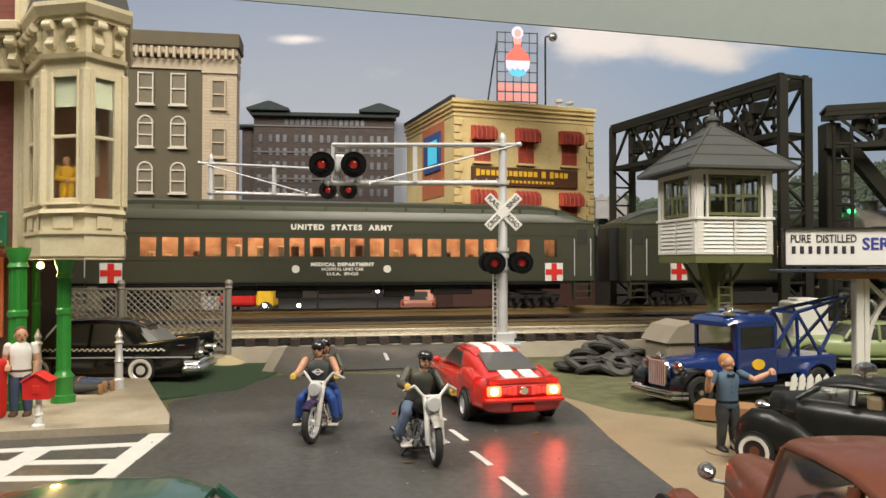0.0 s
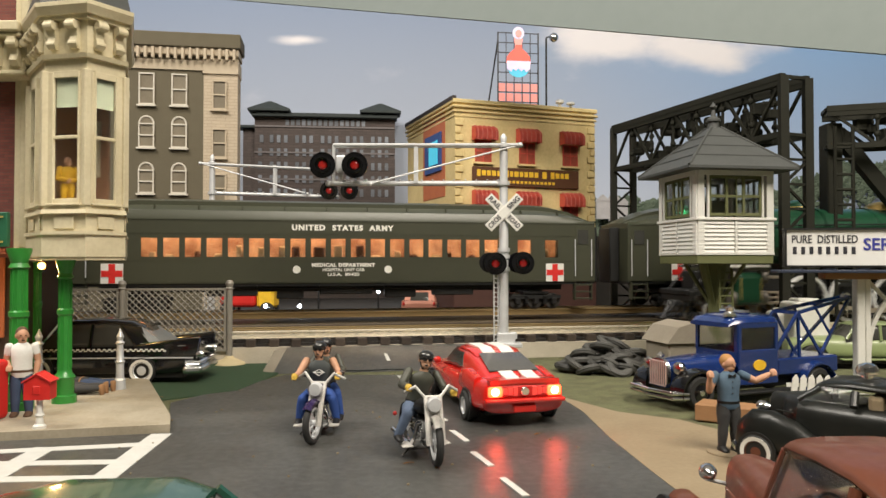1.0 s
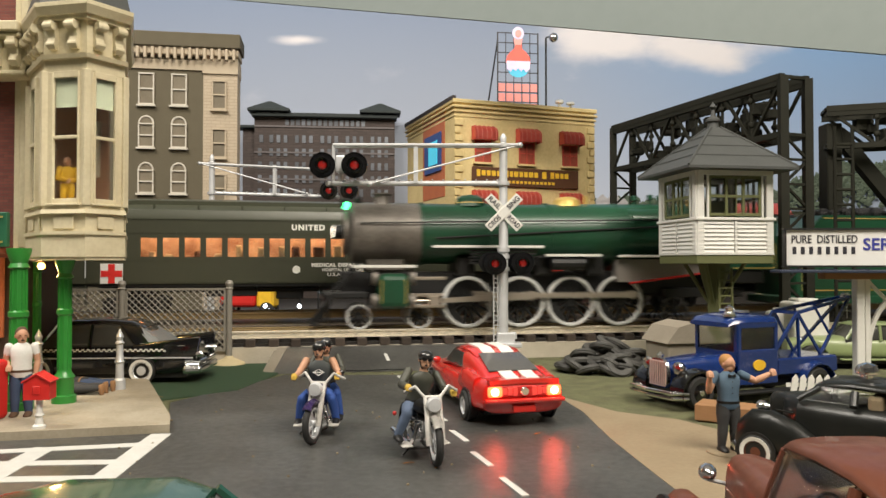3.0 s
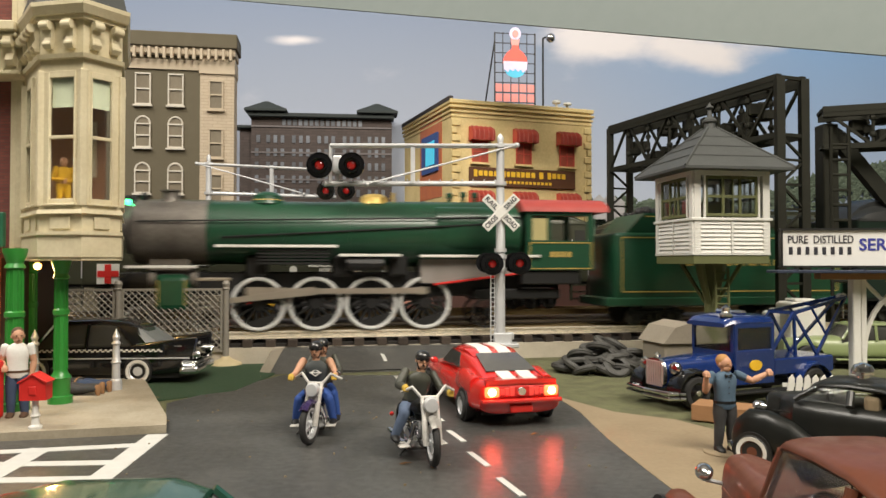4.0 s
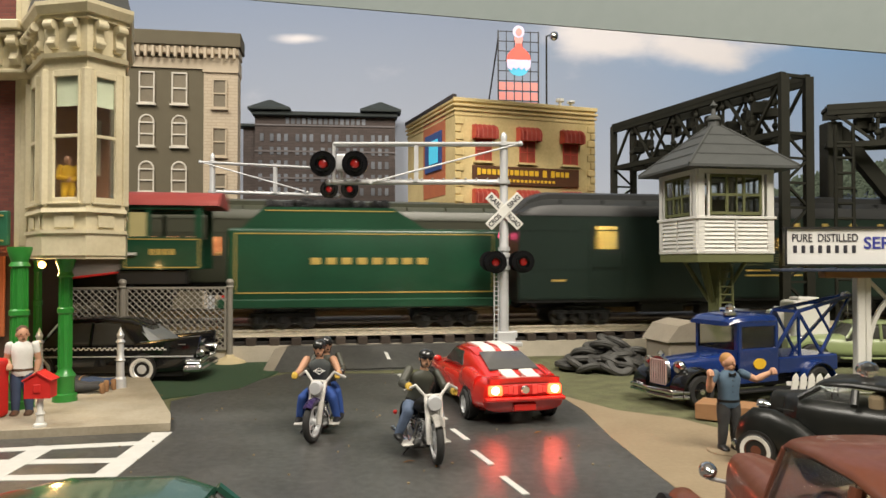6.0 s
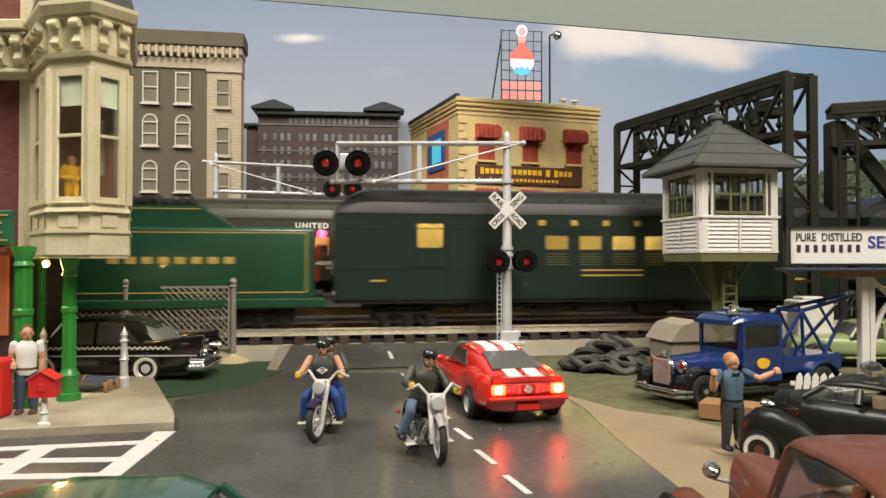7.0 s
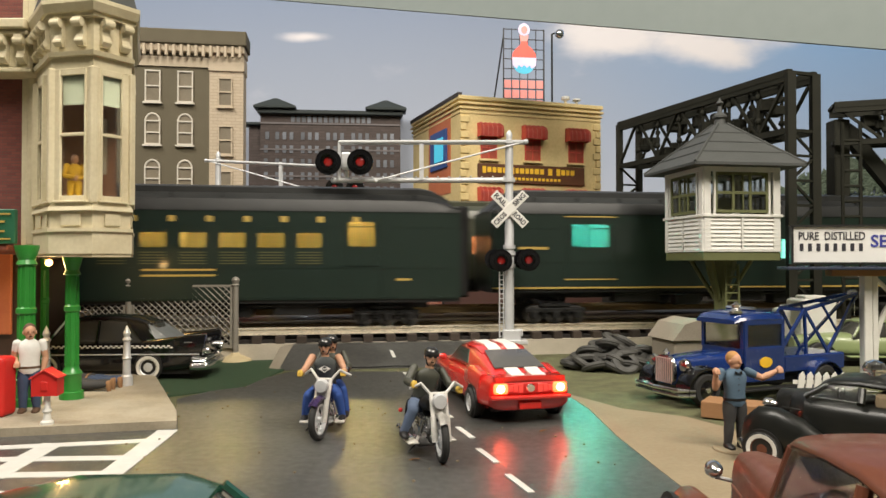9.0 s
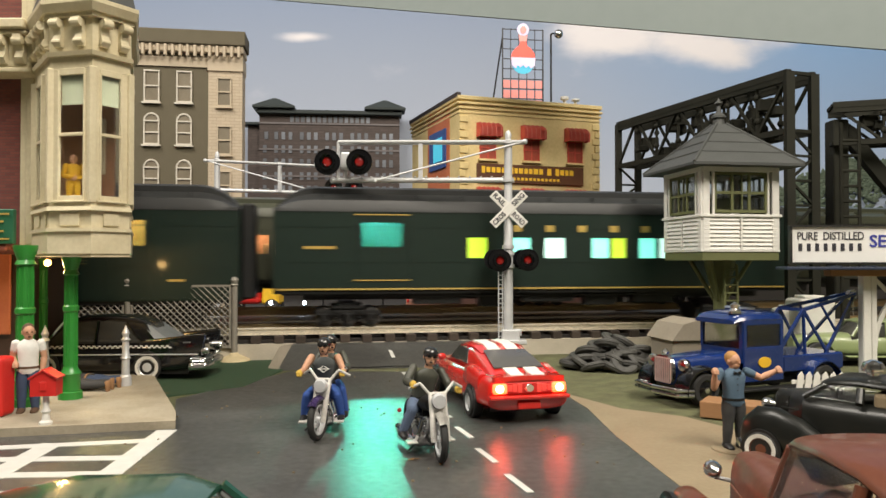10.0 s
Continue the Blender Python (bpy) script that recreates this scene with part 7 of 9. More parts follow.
rider(BX - 0.25, BY + 1.0, 19, [PALE_DENIM, LEATHER, SKIN, HELMET, BLACK, GLOVE, WHITE], "painted rider figurine in dark leather jacket and helmet", 0, -5, lean=9)
motorcycle(CX, CY + 1.0, 3, -16, PURPLE, "purple model motorcycle with chrome fork on the road")
rider(CX, CY + 1.0, 3, [BRIGHT_DENIM, TANK_TOP, SKIN, HELMET, BLACK, GLOVE, WHITE], "painted rider figurine in grey tank top and blue jeans", 2, -8, True)
rider(CX + 0.22, CY + 1.0, 3, [BRIGHT_DENIM, LEATHER, SKIN, HELMET, BLACK, HELMET, WHITE], "painted pillion figurine in dark helmet behind the rider", 0, 20, False, 0.85, 0.1).scale = (0.86, 0.95, 0.99)
bm = mesh()
pts = [(-8.5, 48.35, 0.12), (-6.2, 48.75, 0.08), (-5.2, 48.95, 0.06), (-3.6, 49.3, 0.09), (-2.4, 49.5, 0.07)]
for p, q in zip(pts, pts[1:]):
    cyl(bm, p, q, 0.045, n=6)
tagged(part("wire", bm, BLACK, smooth=True), "thin black wire lying across the road", "wire")
LEAF = material("dry_leaf", (0.35, 0.17, 0.05), 0.8)
for x, y, r in ((-1.26, 26.51, 20), (-0.24, 26.07, 80), (3.95, 31.03, 40), (-15.25, 39.47, 10)):
    bm = mesh()
    loft(bm, [[(-0.22, -0.02, 0.02), (-0.22, 0.02, 0.03)], [(0, -0.1, 0.07), (0, 0.1, 0.05)], [(0.2, -0.03, 0.03), (0.2, 0.03, 0.04)]], closed=False)
    bmesh.ops.solidify(bm, geom=bm.faces[:], thickness=0.015)
    o = tagged(part("dry_leaf", bm, LEAF), "small curled brown leaf lying on the road", "leaf", "fallen leaves")
    o.matrix_basis = spot(x, y, 0.0, r)
bm = mesh()
rnd = random.Random(2)
for k in range(70):
    box(bm, rnd.uniform(-13, 6), rnd.uniform(22, 48), 0.03, rnd.uniform(.03, .1), rnd.uniform(.03, .1), 0.06, 0.01)
tagged(part("road_grit", bm, SAND), "pale specks of grit on the road", "grit", kind="stuff")


# ---- railway crossing signals ----
def lamp_head(parent, x, y, z, r, back=False):
    bm = mesh()
    s = 1 if back else -1
    lathe(bm, [(0.01, 0.0), (r, 0.0), (r, s * 0.1), (0.01, s * 0.1)], (x, y, z), 28, 0, "y")
    lathe(bm, [(r * 0.98, s * 0.1), (r * 1.0, s * 0.16), (r * 0.92, s * 0.16), (r * 0.9, s * 0.1)], (x, y, z), 28, 0, "y", True)
    lathe(bm, [(r * 0.62, s * 0.1), (r * 0.6, s * 0.55), (r * 0.54, s * 0.55), (r * 0.54, s * 0.1)], (x, y, z), 24, 0, "y", True)
    lathe(bm, [(r * 0.5, 0), (r * 0.45, -s * 0.5), (0.01, -s * 0.62)], (x, y, z), 18, 0, "y")
    h = part("lamp_target", bm, GLOSS_BLACK, parent, "round black lamp target with hood", smooth=True)
    bm = mesh()
    ball(bm, (x, y + s * 0.14, z), r * 0.36, 1, 0.45, 1, n=18)
    part("lens", bm, SIGNAL_RED, h, "red glass lens", smooth=True)


def cantilever(x, y, base, top, upper, lower, reach, lamps, rz, label, buck, drop=0.0):
    """reach: signed length of the arm along local x."""
    c = thing("crossing_signal", x, y, base, rz, label, "crossing signal", "cantilever crossing signals")
    H = top - base
    bm = mesh()
    lathe(bm, [(0.34, 0), (0.34, H * 0.55), (0.3, H * 0.56), (0.29, H * 0.93), (0.36, H * 0.935), (0.36, H * 0.95), (0.2, H * 0.955), (0.24, H * 0.98), (0.12, H * 0.995), (0.01, H)], n=20)
    for z in (upper - base, lower - base, H * 0.42, H * 0.45, H * 0.36):
        lathe(bm, [(0.3, -0.14), (0.45, -0.14), (0.45, 0.14), (0.3, 0.14)], (0, 0, z), 18)
    part("mast", bm, SILVER, c, "silver painted mast", smooth=True)
    bm = mesh()
    box(bm, 0.2, 0, 0.12, 2.2, 1.5, 0.3, 0.05)
    box(bm, 0.15, 0, 0.6, 1.3, 0.9, 0.8, 0.06)
    box(bm, 0.7, -0.1, 0.8, 0.5, 0.5, 0.5, 0.05)
    part("base", bm, SILVER, c)
    bm = mesh()
    cyl(bm, (-0.42, 0, 0.3), (-0.42, 0, H * 0.36), 0.05, n=6)
    cyl(bm, (-0.72, 0, 0.3), (-0.72, 0, H * 0.36), 0.05, n=6)
    for k in range(16):
        cyl(bm, (-0.42, 0, 0.5 + k * H * 0.022), (-0.72, 0, 0.5 + k * H * 0.022), 0.035, n=5)
    part("ladder", bm, SILVER, c)
    d = 1 if reach > 0 else -1
    zu, zl = upper - base, lower - base
    for dy in (-0.28, 0.28):
        bm = mesh()
        cyl(bm, (-d * 1.2, dy, zu), (reach * 0.97, dy, zu + drop), 0.13, n=10)
        part("top_rail", bm, SILVER, c, smooth=True)
    bm = mesh()
    cyl(bm, (0, 0, zl), (reach, 0, zl + drop * 0.6), 0.2, n=14)
    ball(bm, (reach, 0, zl + drop * 0.6), 0.24)
    part("arm", bm, SILVER, c, smooth=True)
    bm = mesh()
    for k in (0.5, 0.97):
        for dy in (-0.28, 0.28):
            box(bm, reach * k, dy, (zu + zl + drop * k) / 2, 0.3 if k < 0.9 else 0.14, 0.12, zu - zl)
    n = 16
    for k in range(n):
        box(bm, reach * (k + 0.5) / n, 0, zl + 0.25 + drop * 0.6 * (k + 0.5) / n, 0.1, 0.6, 0.06)
    part("walkway_frame", bm, SILVER, c)
    bm = mesh()
    cyl(bm, (-d * 1.15, -0.32, zu), (reach * 0.74, -0.32, zl), 0.07, n=8)
    ball(bm, (-d * 1.2, -0.3, zu), 0.2)
    ball(bm, (reach * 0.76, -0.3, zl - 0.1), 0.16)
    part("tie_rod", bm, SILVER, c, smooth=True)
    for lx, ly, lz, r, back in lamps:
        lamp_head(c, lx, ly, lz - base, r, back)
    if buck:
        bz = buck - base
        for k, text in ((1, "CROSSING"), (-1, "RAILROAD")):
            m = Matrix.Translation((0, -0.42 - 0.05 * (k > 0), bz)) @ Matrix.Rotation(-k * radians(45), 4, "Y")
            bm = mesh()
            box(bm, 0, 0, 0, 3.3, 0.08, 0.68, 0.03, m)
            blade = part("crossbuck_blade", bm, WHITE, c, "white crossbuck blade")
            g = Matrix.Translation(((0, (-0.42 - 0.05 * (k > 0) - 0.05) * CM, bz * CM))) @ Matrix.Rotation(-k * radians(45), 4, "Y")
            writing("lettering", text[:4], 0.5, INK_BLACK, blade, g @ spot(-0.98, 0, 0), 1.1, bold=0.012)
            writing("lettering", text[4:], 0.5, INK_BLACK, blade, g @ spot(0.98, 0, 0), 1.1, bold=0.012)
    return c


L = -12.9
SIGNAL = cantilever(4.40, 54.0, 1.1, 16.78, 15.86, 13.07, L,
           [(-8.81 - 4.40, -0.7, 14.32, 0.95, False), (-6.48 - 4.40, -0.7, 14.32, 0.95, False),
            (3.41 - 4.40 - 0.05, 0.3, 7.24, 0.75, True), (5.44 - 4.40, 0.3, 7.24, 0.75, True),
            (3.74 - 4.40, -0.75, 7.16, 0.82, False), (5.73 - 4.40, -0.75, 7.20, 0.82, False)],
           0, "silver cantilever crossing signal with red lamps and crossbuck", 10.90)
cantilever(-24.66, 78.0, 1.1, 18.81, 17.78, 14.65, 13.4,
           [(-12.12 - -24.66, -0.6, 14.83, 0.95, False), (-9.96 - -24.66, -0.6, 14.83, 0.95, False)],
           0, "silver cantilever crossing signal behind the far track", None, -0.7)
bm = mesh()
box(bm, -7.56 - 4.40, 0, 14.48 - 1.1, 0.7, 0.9, 1.3, 0.15, seg=2)
box(bm, -7.56 - 4.40, -0.2, 14.32 - 1.1, 2.4, 0.25, 0.25)
box(bm, -7.56 - 4.40, 0, 13.73 - 1.1, 0.25, 0.25, 1.6)
part("lamp_junction", bm, SILVER, SIGNAL, "silver junction box between the lamps")


# ---- buildings along the back ----
def sash(parent, x, z0, z1, w, frame_mat, arched=False, y=0.0, glass=GLASS_DARK):
    win = None
    bm = mesh()
    box(bm, x, y - 0.05, (z0 + z1) / 2, w, 0.1, z1 - z0)
    if arched:
        prism(bm, [(x + w / 2 * math.cos(a), z1 + w / 2 * math.sin(a)) for a in [math.pi * i / 10 for i in range(11)]], y - 0.1, y)
    win = part("window", bm, glass, parent)
    bm = mesh()
    f = 0.18
    for s in (-1, 1):
        box(bm, x + s * w / 2, y - 0.14, (z0 + z1) / 2, f, 0.24, z1 - z0 + f)
    for z in (z0, (z0 + z1) / 2, z1):
        box(bm, x, y - 0.16, z, w + f, 0.26, f)
    if arched:
        pts = [(x + w / 2 * math.cos(a), y - 0.14, z1 + w / 2 * math.sin(a)) for a in [math.pi * i / 10 for i in range(11)]]
        for p, q in zip(pts, pts[1:]):
            cyl(bm, p, q, 0.14, n=6)
    part("window_frame", bm, frame_mat, win)
    bm = mesh()
    box(bm, x, y - 0.25, z0 - 0.22, w + 0.6, 0.5, 0.22)
    part("sill", bm, frame_mat, win)


PALE_TRIM = material("pale_window_trim", (0.62, 0.58, 0.5), 0.6)
DULL_PANE = material("dull_curtained_pane", (0.22, 0.19, 0.14), 0.3, second=(0.12, 0.1, 0.07), scale=2)
b = thing("hotel_building", -42.90, 95.0, 0, 9, "brown and tan four-storey building with bracketed cornice", "building")
b.scale = (0.93, 1, 1)
bm = mesh()
box(bm, 3.0, 1.5, 17.5, 18.2, 3, 35.0)
part("wall", bm, BROWN, b, "brown stucco wall")
bm = mesh()
box(bm, 14.45, 1.5, 17.5, 4.7, 3.3, 35.0)
part("corner_wall", bm, TAN_BRICK, b, "tan brick corner")
bm = mesh()
box(bm, 5.5, 1.5, 33.3, 22.7, 3.5, 1.3)
box(bm, 14.45, 1.5, 33.2, 4.9, 3.8, 1.9)
part("frieze", bm, TAN, b)
bm = mesh()
box(bm, 5.5, 1.3, 35.0, 23.0, 4.2, 1.0, 0.1)
part("cornice", bm, TAN, b)
bm = mesh()
box(bm, 5.5, 1.2, 36.4, 23.6, 4.8, 1.9, 0.1)
part("parapet", bm, BROWN, b)
for k in range(19):
    bm = mesh()
    box(bm, 16.4 - 1.0 * k, -0.95, 34.6, 0.42, 0.5, 1.5, 0.08)
    part("cornice_bracket", bm, TAN, b)
for x in (4.4, 8.8):
    sash(b, x, 28.0, 32.0, 1.95, PALE_TRIM, glass=DULL_PANE)
    sash(b, x, 22.4, 25.4, 1.95, PALE_TRIM, True, glass=DULL_PANE)
    sash(b, x, 16.4, 19.3, 1.95, PALE_TRIM, True, glass=DULL_PANE)
    sash(b, x, 10.4, 13.3, 1.95, PALE_TRIM, True, glass=DULL_PANE)
for z in (27.6, 21.2, 15.2):
    sash(b, 14.3, z, z + 3.7, 1.8, TAN, False, -0.15, DULL_PANE)

m = thing("warehouse_building", -33.09, 128.0, 0, 6, "dark brown brick office block with green hipped roofs", "building")
W = 24.5
bm = mesh()
box(bm, W / 2, 1.0, 16.2, W, 2, 33.2)
box(bm, -1.0, 2.4, 15.4, 2.4, 2, 31)
part("wall", bm, DARK_BRICK, m)
ROOF_DARK = material("dark_green_roof", (0.035, 0.045, 0.045), 0.7)
bm = mesh()
box(bm, W / 2, 0.4, 33.1, W + 0.8, 3.2, 0.7, 0.1)
for x, w in ((2.6, 3.6), (W - 2.6, 3.6)):
    box(bm, x, 0.2, 33.8, 2 * w, 4.2, 0.5, 0.1)
    loft(bm, [[(x - w, -1.8, 34.0), (x + w, -1.8, 34.0), (x + w, 2.2, 34.0), (x - w, 2.2, 34.0)], [(x - .3, 0, 35.6), (x + .3, 0, 35.6), (x + .3, .3, 35.6), (x - .3, .3, 35.6)]])
box(bm, -1.4, 2.0, 31.2, 3.4, 3.2, 0.5, 0.1)
part("roof", bm, ROOF_DARK, m, "dark hipped roof with wide eaves")
bm = mesh()
for z in (31.2, 26.6, 21.9):
    box(bm, W / 2, -0.05, z, W, 0.3, 0.28)
part("string_course", bm, material("grey_stone_band", (0.2, 0.18, 0.18), 0.8), m)
WIN_DIM = material("dim_grey_window", (0.20, 0.22, 0.25), 0.4, second=(0.1, 0.1, 0.12), scale=3, piece=0.3)
bm = mesh()
box(bm, 0, 0, 0, 0.62, 0.16, 1.3)
first = part("window", bm, WIN_DIM, m)
first.matrix_basis = spot(1.2, -0.06, 29.0)
for r in range(9):
    for k in range(16):
        if r == 0 and k == 0:
            continue
        x = 1.2 + k * 1.47 + (0.25 if k % 3 == 1 else (-0.25 if k % 3 == 0 else 0))
        o = new("window", first.data)
        o.parent = m
        o.matrix_basis = spot(x, -0.06, 29.0 - 2.35 * r)
for k in range(15):
    bm = mesh()
    box(bm, 5.6 + k * 0.95, -0.06, 32.0, 0.6, 0.16, 1.1)
    part("attic_window", bm, WIN_DIM, m)

y = thing("law_office", 1.29, 88.0, 0, 20, "yellow stone office building with red awnings and roof sign", "building")
bm = mesh()
box(bm, 9.65, 9.5, 13.3, 19.3, 19, 26.6)
part("wall", bm, YELLOW, y, "smooth yellow stone wall")
bm = mesh()
for d in (0, 1, 2):
    box(bm, 9.65, 9.5, 25.0 + 0.55 * d, 19.5 + 0.25 * d, 19.2 + 0.25 * d, 0.28, 0.05)
box(bm, 9.65, 9.5, 26.75, 19.9, 19.6, 0.5, 0.06)
part("cornice", bm, YELLOW, y, "stepped yellow cornice")
bm = mesh()
box(bm, -0.1, 9.6, 27.1, 0.5, 19.6, 0.5)
box(bm, 9.65, 12, 27.0, 19, 14, 0.2)
part("roof", bm, material("dark_tar_roof", (0.05, 0.04, 0.04), 0.8), y)
for x in (0.35, 18.95):
    for k in range(10, 26):
        bm = mesh()
        box(bm, x + (0.2 if k % 2 else 0) * (1 if x < 5 else -1), -0.06, 0.7 + 0.94 * k, 1.1 if k % 2 else 0.7, 0.3, 0.8, 0.06)
        part("quoin", bm, YELLOW, y)
# paler rib colour paints the lit highlights on the awnings
AWNING_RIB = material("highlight_awning_rib", (0.62, 0.16, 0.12), 0.6)
RED_WINDOW = material("dull_red_window", (0.30, 0.05, 0.03), 0.4, second=(0.42, 0.12, 0.06), scale=3)
for x in (3.7, 9.6, 15.7):
    for z1 in (23.8, 16.0):
        bm = mesh()
        rings = []
        for i in range(7):
            a = radians(90 * i / 6)
            rings.append([(x + s, -0.05 - 1.3 * math.sin(a), z1 - 0.9 + 0.95 * math.cos(a)) for s in (-1.45, 1.45)])
        rings.append([(x + s, -1.35, z1 - 1.75) for s in (-1.45, 1.45)])
        loft(bm, rings, closed=False)
        bmesh.ops.solidify(bm, geom=bm.faces[:], thickness=0.08)
        for s in (-1.45, 1.45):
            prism(bm, [(-0.05, z1)] + [(-0.05 - 1.3 * math.sin(radians(90 * i / 6)), z1 - 0.9 + 0.9 * math.cos(radians(90 * i / 6))) for i in range(7)] + [(-1.3, z1 - 1.7), (-0.05, z1 - 1.7)], x + s - 0.04, x + s + 0.04, "x")
        awning = part("awning", bm, AWNING, y, "rounded red awning", smooth=True, angle=50)
        for q in range(5):
            bm = mesh()
            ribs = [(x - 1.2 + 0.6 * q, -0.1 - 1.32 * math.sin(radians(90 * i / 6)), z1 - 0.88 + 0.97 * math.cos(radians(90 * i / 6))) for i in range(7)] + [(x - 1.2 + 0.6 * q, -1.4, z1 - 1.72)]
            for p0, p1 in zip(ribs, ribs[1:]):
                cyl(bm, p0, p1, 0.05, n=5)
            part("awning_rib", bm, AWNING_RIB, awning)
        bm = mesh()
        box(bm, x, -0.03, z1 - 3.0, 2.1, 0.12, 2.6)
        win = part("window", bm, RED_WINDOW, y)
        bm = mesh()
        for s in (-1, 0, 1):
            box(bm, x + s, -0.12, z1 - 3.0, 0.12, 0.12, 2.6)
        for d in (-1.3, 0, 1.3):
            box(bm, x, -0.12, z1 - 3.0 + d, 2.2, 0.12, 0.12)
        part("glazing_bar", bm, AWNING, win)
        bm = mesh()
        box(bm, x, -0.2, z1 - 4.45, 2.6, 0.5, 0.25)
        part("sill", bm, YELLOW, win)
bm = mesh()
box(bm, 9.5, -0.2, 17.75, 14.6, 0.3, 2.3, 0.05)
s = part("name_board", bm, SIGN_BROWN, y, "brown name board")
bm = mesh()
x = 2.75
rnd = random.Random(3)
for n in (5, 7, 1, 4):
    for k in range(n):
        w = rnd.uniform(0.42, 0.62)
        box(bm, x + w / 2, -0.38, 18.15, w, 0.06, 0.85 if k == 0 else 0.66, 0.04)
        x += w + 0.16
    x += 0.42
for k in range(14):
    box(bm, 6.0 + 0.55 * k, -0.38, 17.15, 0.38, 0.06, 0.34, 0.03)
part("painted_name", bm, SIGN_YELLOW, s, "yellow bars of a painted name")
bm = mesh()
box(bm, 9.65, 9.5, 4.5, 19.6, 19.3, 9.0, 0.1)
part("ground_floor", bm, material("dark_red_ground_floor", (0.07, 0.028, 0.02), 0.6), y, "dark red-brown ground floor")
# hoardings on the side wall
for c, w, z, h, mat, nm, d in ((7.5, 8.5, 21.0, 11.0, POSTER_ORANGE, "painted_mural", 0.08), (7.4, 6.2, 21.3, 4.9, POSTER_BLUE, "hoarding", 0.3), (6.9, 3.2, 21.3, 3.0, NEON_BLUE, "hoarding_panel", 0.42)):
    bm = mesh()
    box(bm, -d / 2, c, z, d, w, h, 0.02)
    part(nm, bm, mat, y)
for px in (3.0, 6.5):
    bm = mesh()
    box(bm, -0.05, px, 10.5, 0.15, 0.9, 1.8)
    part("side_window", bm, RED_WINDOW, y)
# roof sign with neon
rs = thing("roof_sign", 9.75, 96.0, 26.9, 8, "black lattice roof sign with coloured neon shapes", "neon sign")
for k in range(6):
    bm = mesh()
    box(bm, -2.7 + 1.08 * k, 0, 5.3, 0.09 if 0 < k < 5 else 0.16, 0.12, 10.6)
    part("upright", bm, BLACK, rs)
for k in range(9):
    bm = mesh()
    box(bm, 0, 0, 0.1 + 1.3 * k, 5.5, 0.12, 0.1)
    part("cross_bar", bm, BLACK, rs)
for s in (-1, 1):
    bm = mesh()
    cyl(bm, (s * 2.7, 0, 9.5), (s * 3.6, 3.5, -0.3), 0.1, n=6)
    part("stay", bm, BLACK, rs)
for k in range(3):
    for j in range(5):
        bm = mesh()
        box(bm, -2.16 + 1.08 * j, 0.12, 0.75 + 1.3 * k, 0.92, 0.05, 1.05, 0.03)
        part("pink_tube_panel", bm, NEON_PINK, rs, "glowing pink panel")
bell = [(-1.65, 6.5), (1.65, 6.5), (1.5, 7.4), (1.0, 8.0), (0.5, 8.4), (0.42, 8.9), (-0.42, 8.9), (-0.5, 8.4), (-1.0, 8.0), (-1.5, 7.4)]
bowl = [(1.35 * math.cos(a), 5.75 + 1.1 * math.sin(a)) for a in [math.pi * (1 + i / 12) for i in range(13)]]
teeth = [(1.6, 6.75), (-1.6, 6.75), (-1.55, 5.75), (-1.0, 5.3), (-0.75, 5.75), (-0.35, 5.45), (0, 5.8), (0.35, 5.4), (0.75, 5.75), (1.0, 5.3), (1.55, 5.75)]
top = [(0.78 * math.cos(a), 10.45 + 0.85 * math.sin(a)) for a in [2 * math.pi * i / 20 for i in range(20)]]
core = [(0.42 * math.cos(a), 10.4 + 0.5 * math.sin(a)) for a in [2 * math.pi * i / 16 for i in range(16)]]
neck = [(-0.45, 8.9), (0.45, 8.9), (0.6, 9.75), (-0.6, 9.75)]
for nm, pts, y0, mat in (("neon_dome", bell, -0.24, NEON_RED), ("neon_teeth", teeth, -0.32, NEON_WHITE), ("neon_base", bowl, -0.16, NEON_BLUE), ("neon_neck", neck, -0.2, NEON_PINK), ("neon_top", top, -0.2, NEON_WHITE), ("neon_core", core, -0.3, NEON_PINK)):
    bm = mesh()
    prism(bm, pts, y0, y0 + 0.1)
    part(nm, bm, mat, rs)
lampost = thing("roof_lamp", 13.58, 97.0, 26.9, 0, "thin dark mast with round silver lamp", "lamp mast")
bm = mesh()
cyl(bm, (0, 0, 0), (0, 0, 10.2), 0.12, n=8)
cyl(bm, (0, 0, 10.2), (0.7, -0.3, 10.4), 0.1, n=6)
part("mast", bm, BRIDGE, lampost)
bm = mesh()
ball(bm, (0.95, -0.4, 10.1), 0.62)
part("shade", bm, CHROME, lampost, smooth=True)
for vx, h in ((14.81, 0.9), (16.20, 0.6)):
    v = thing("roof_vent", vx, 93.5, 27.1, 0, "small white roof vent", "vent", "roof vents")
    bm = mesh()
    lathe(bm, [(0.2, 0), (0.2, h * 0.5), (0.55, h * 0.6), (0.5, h), (0.01, h + 0.1)], n=12)
    part("cowl", bm, WHITE, v, smooth=True)


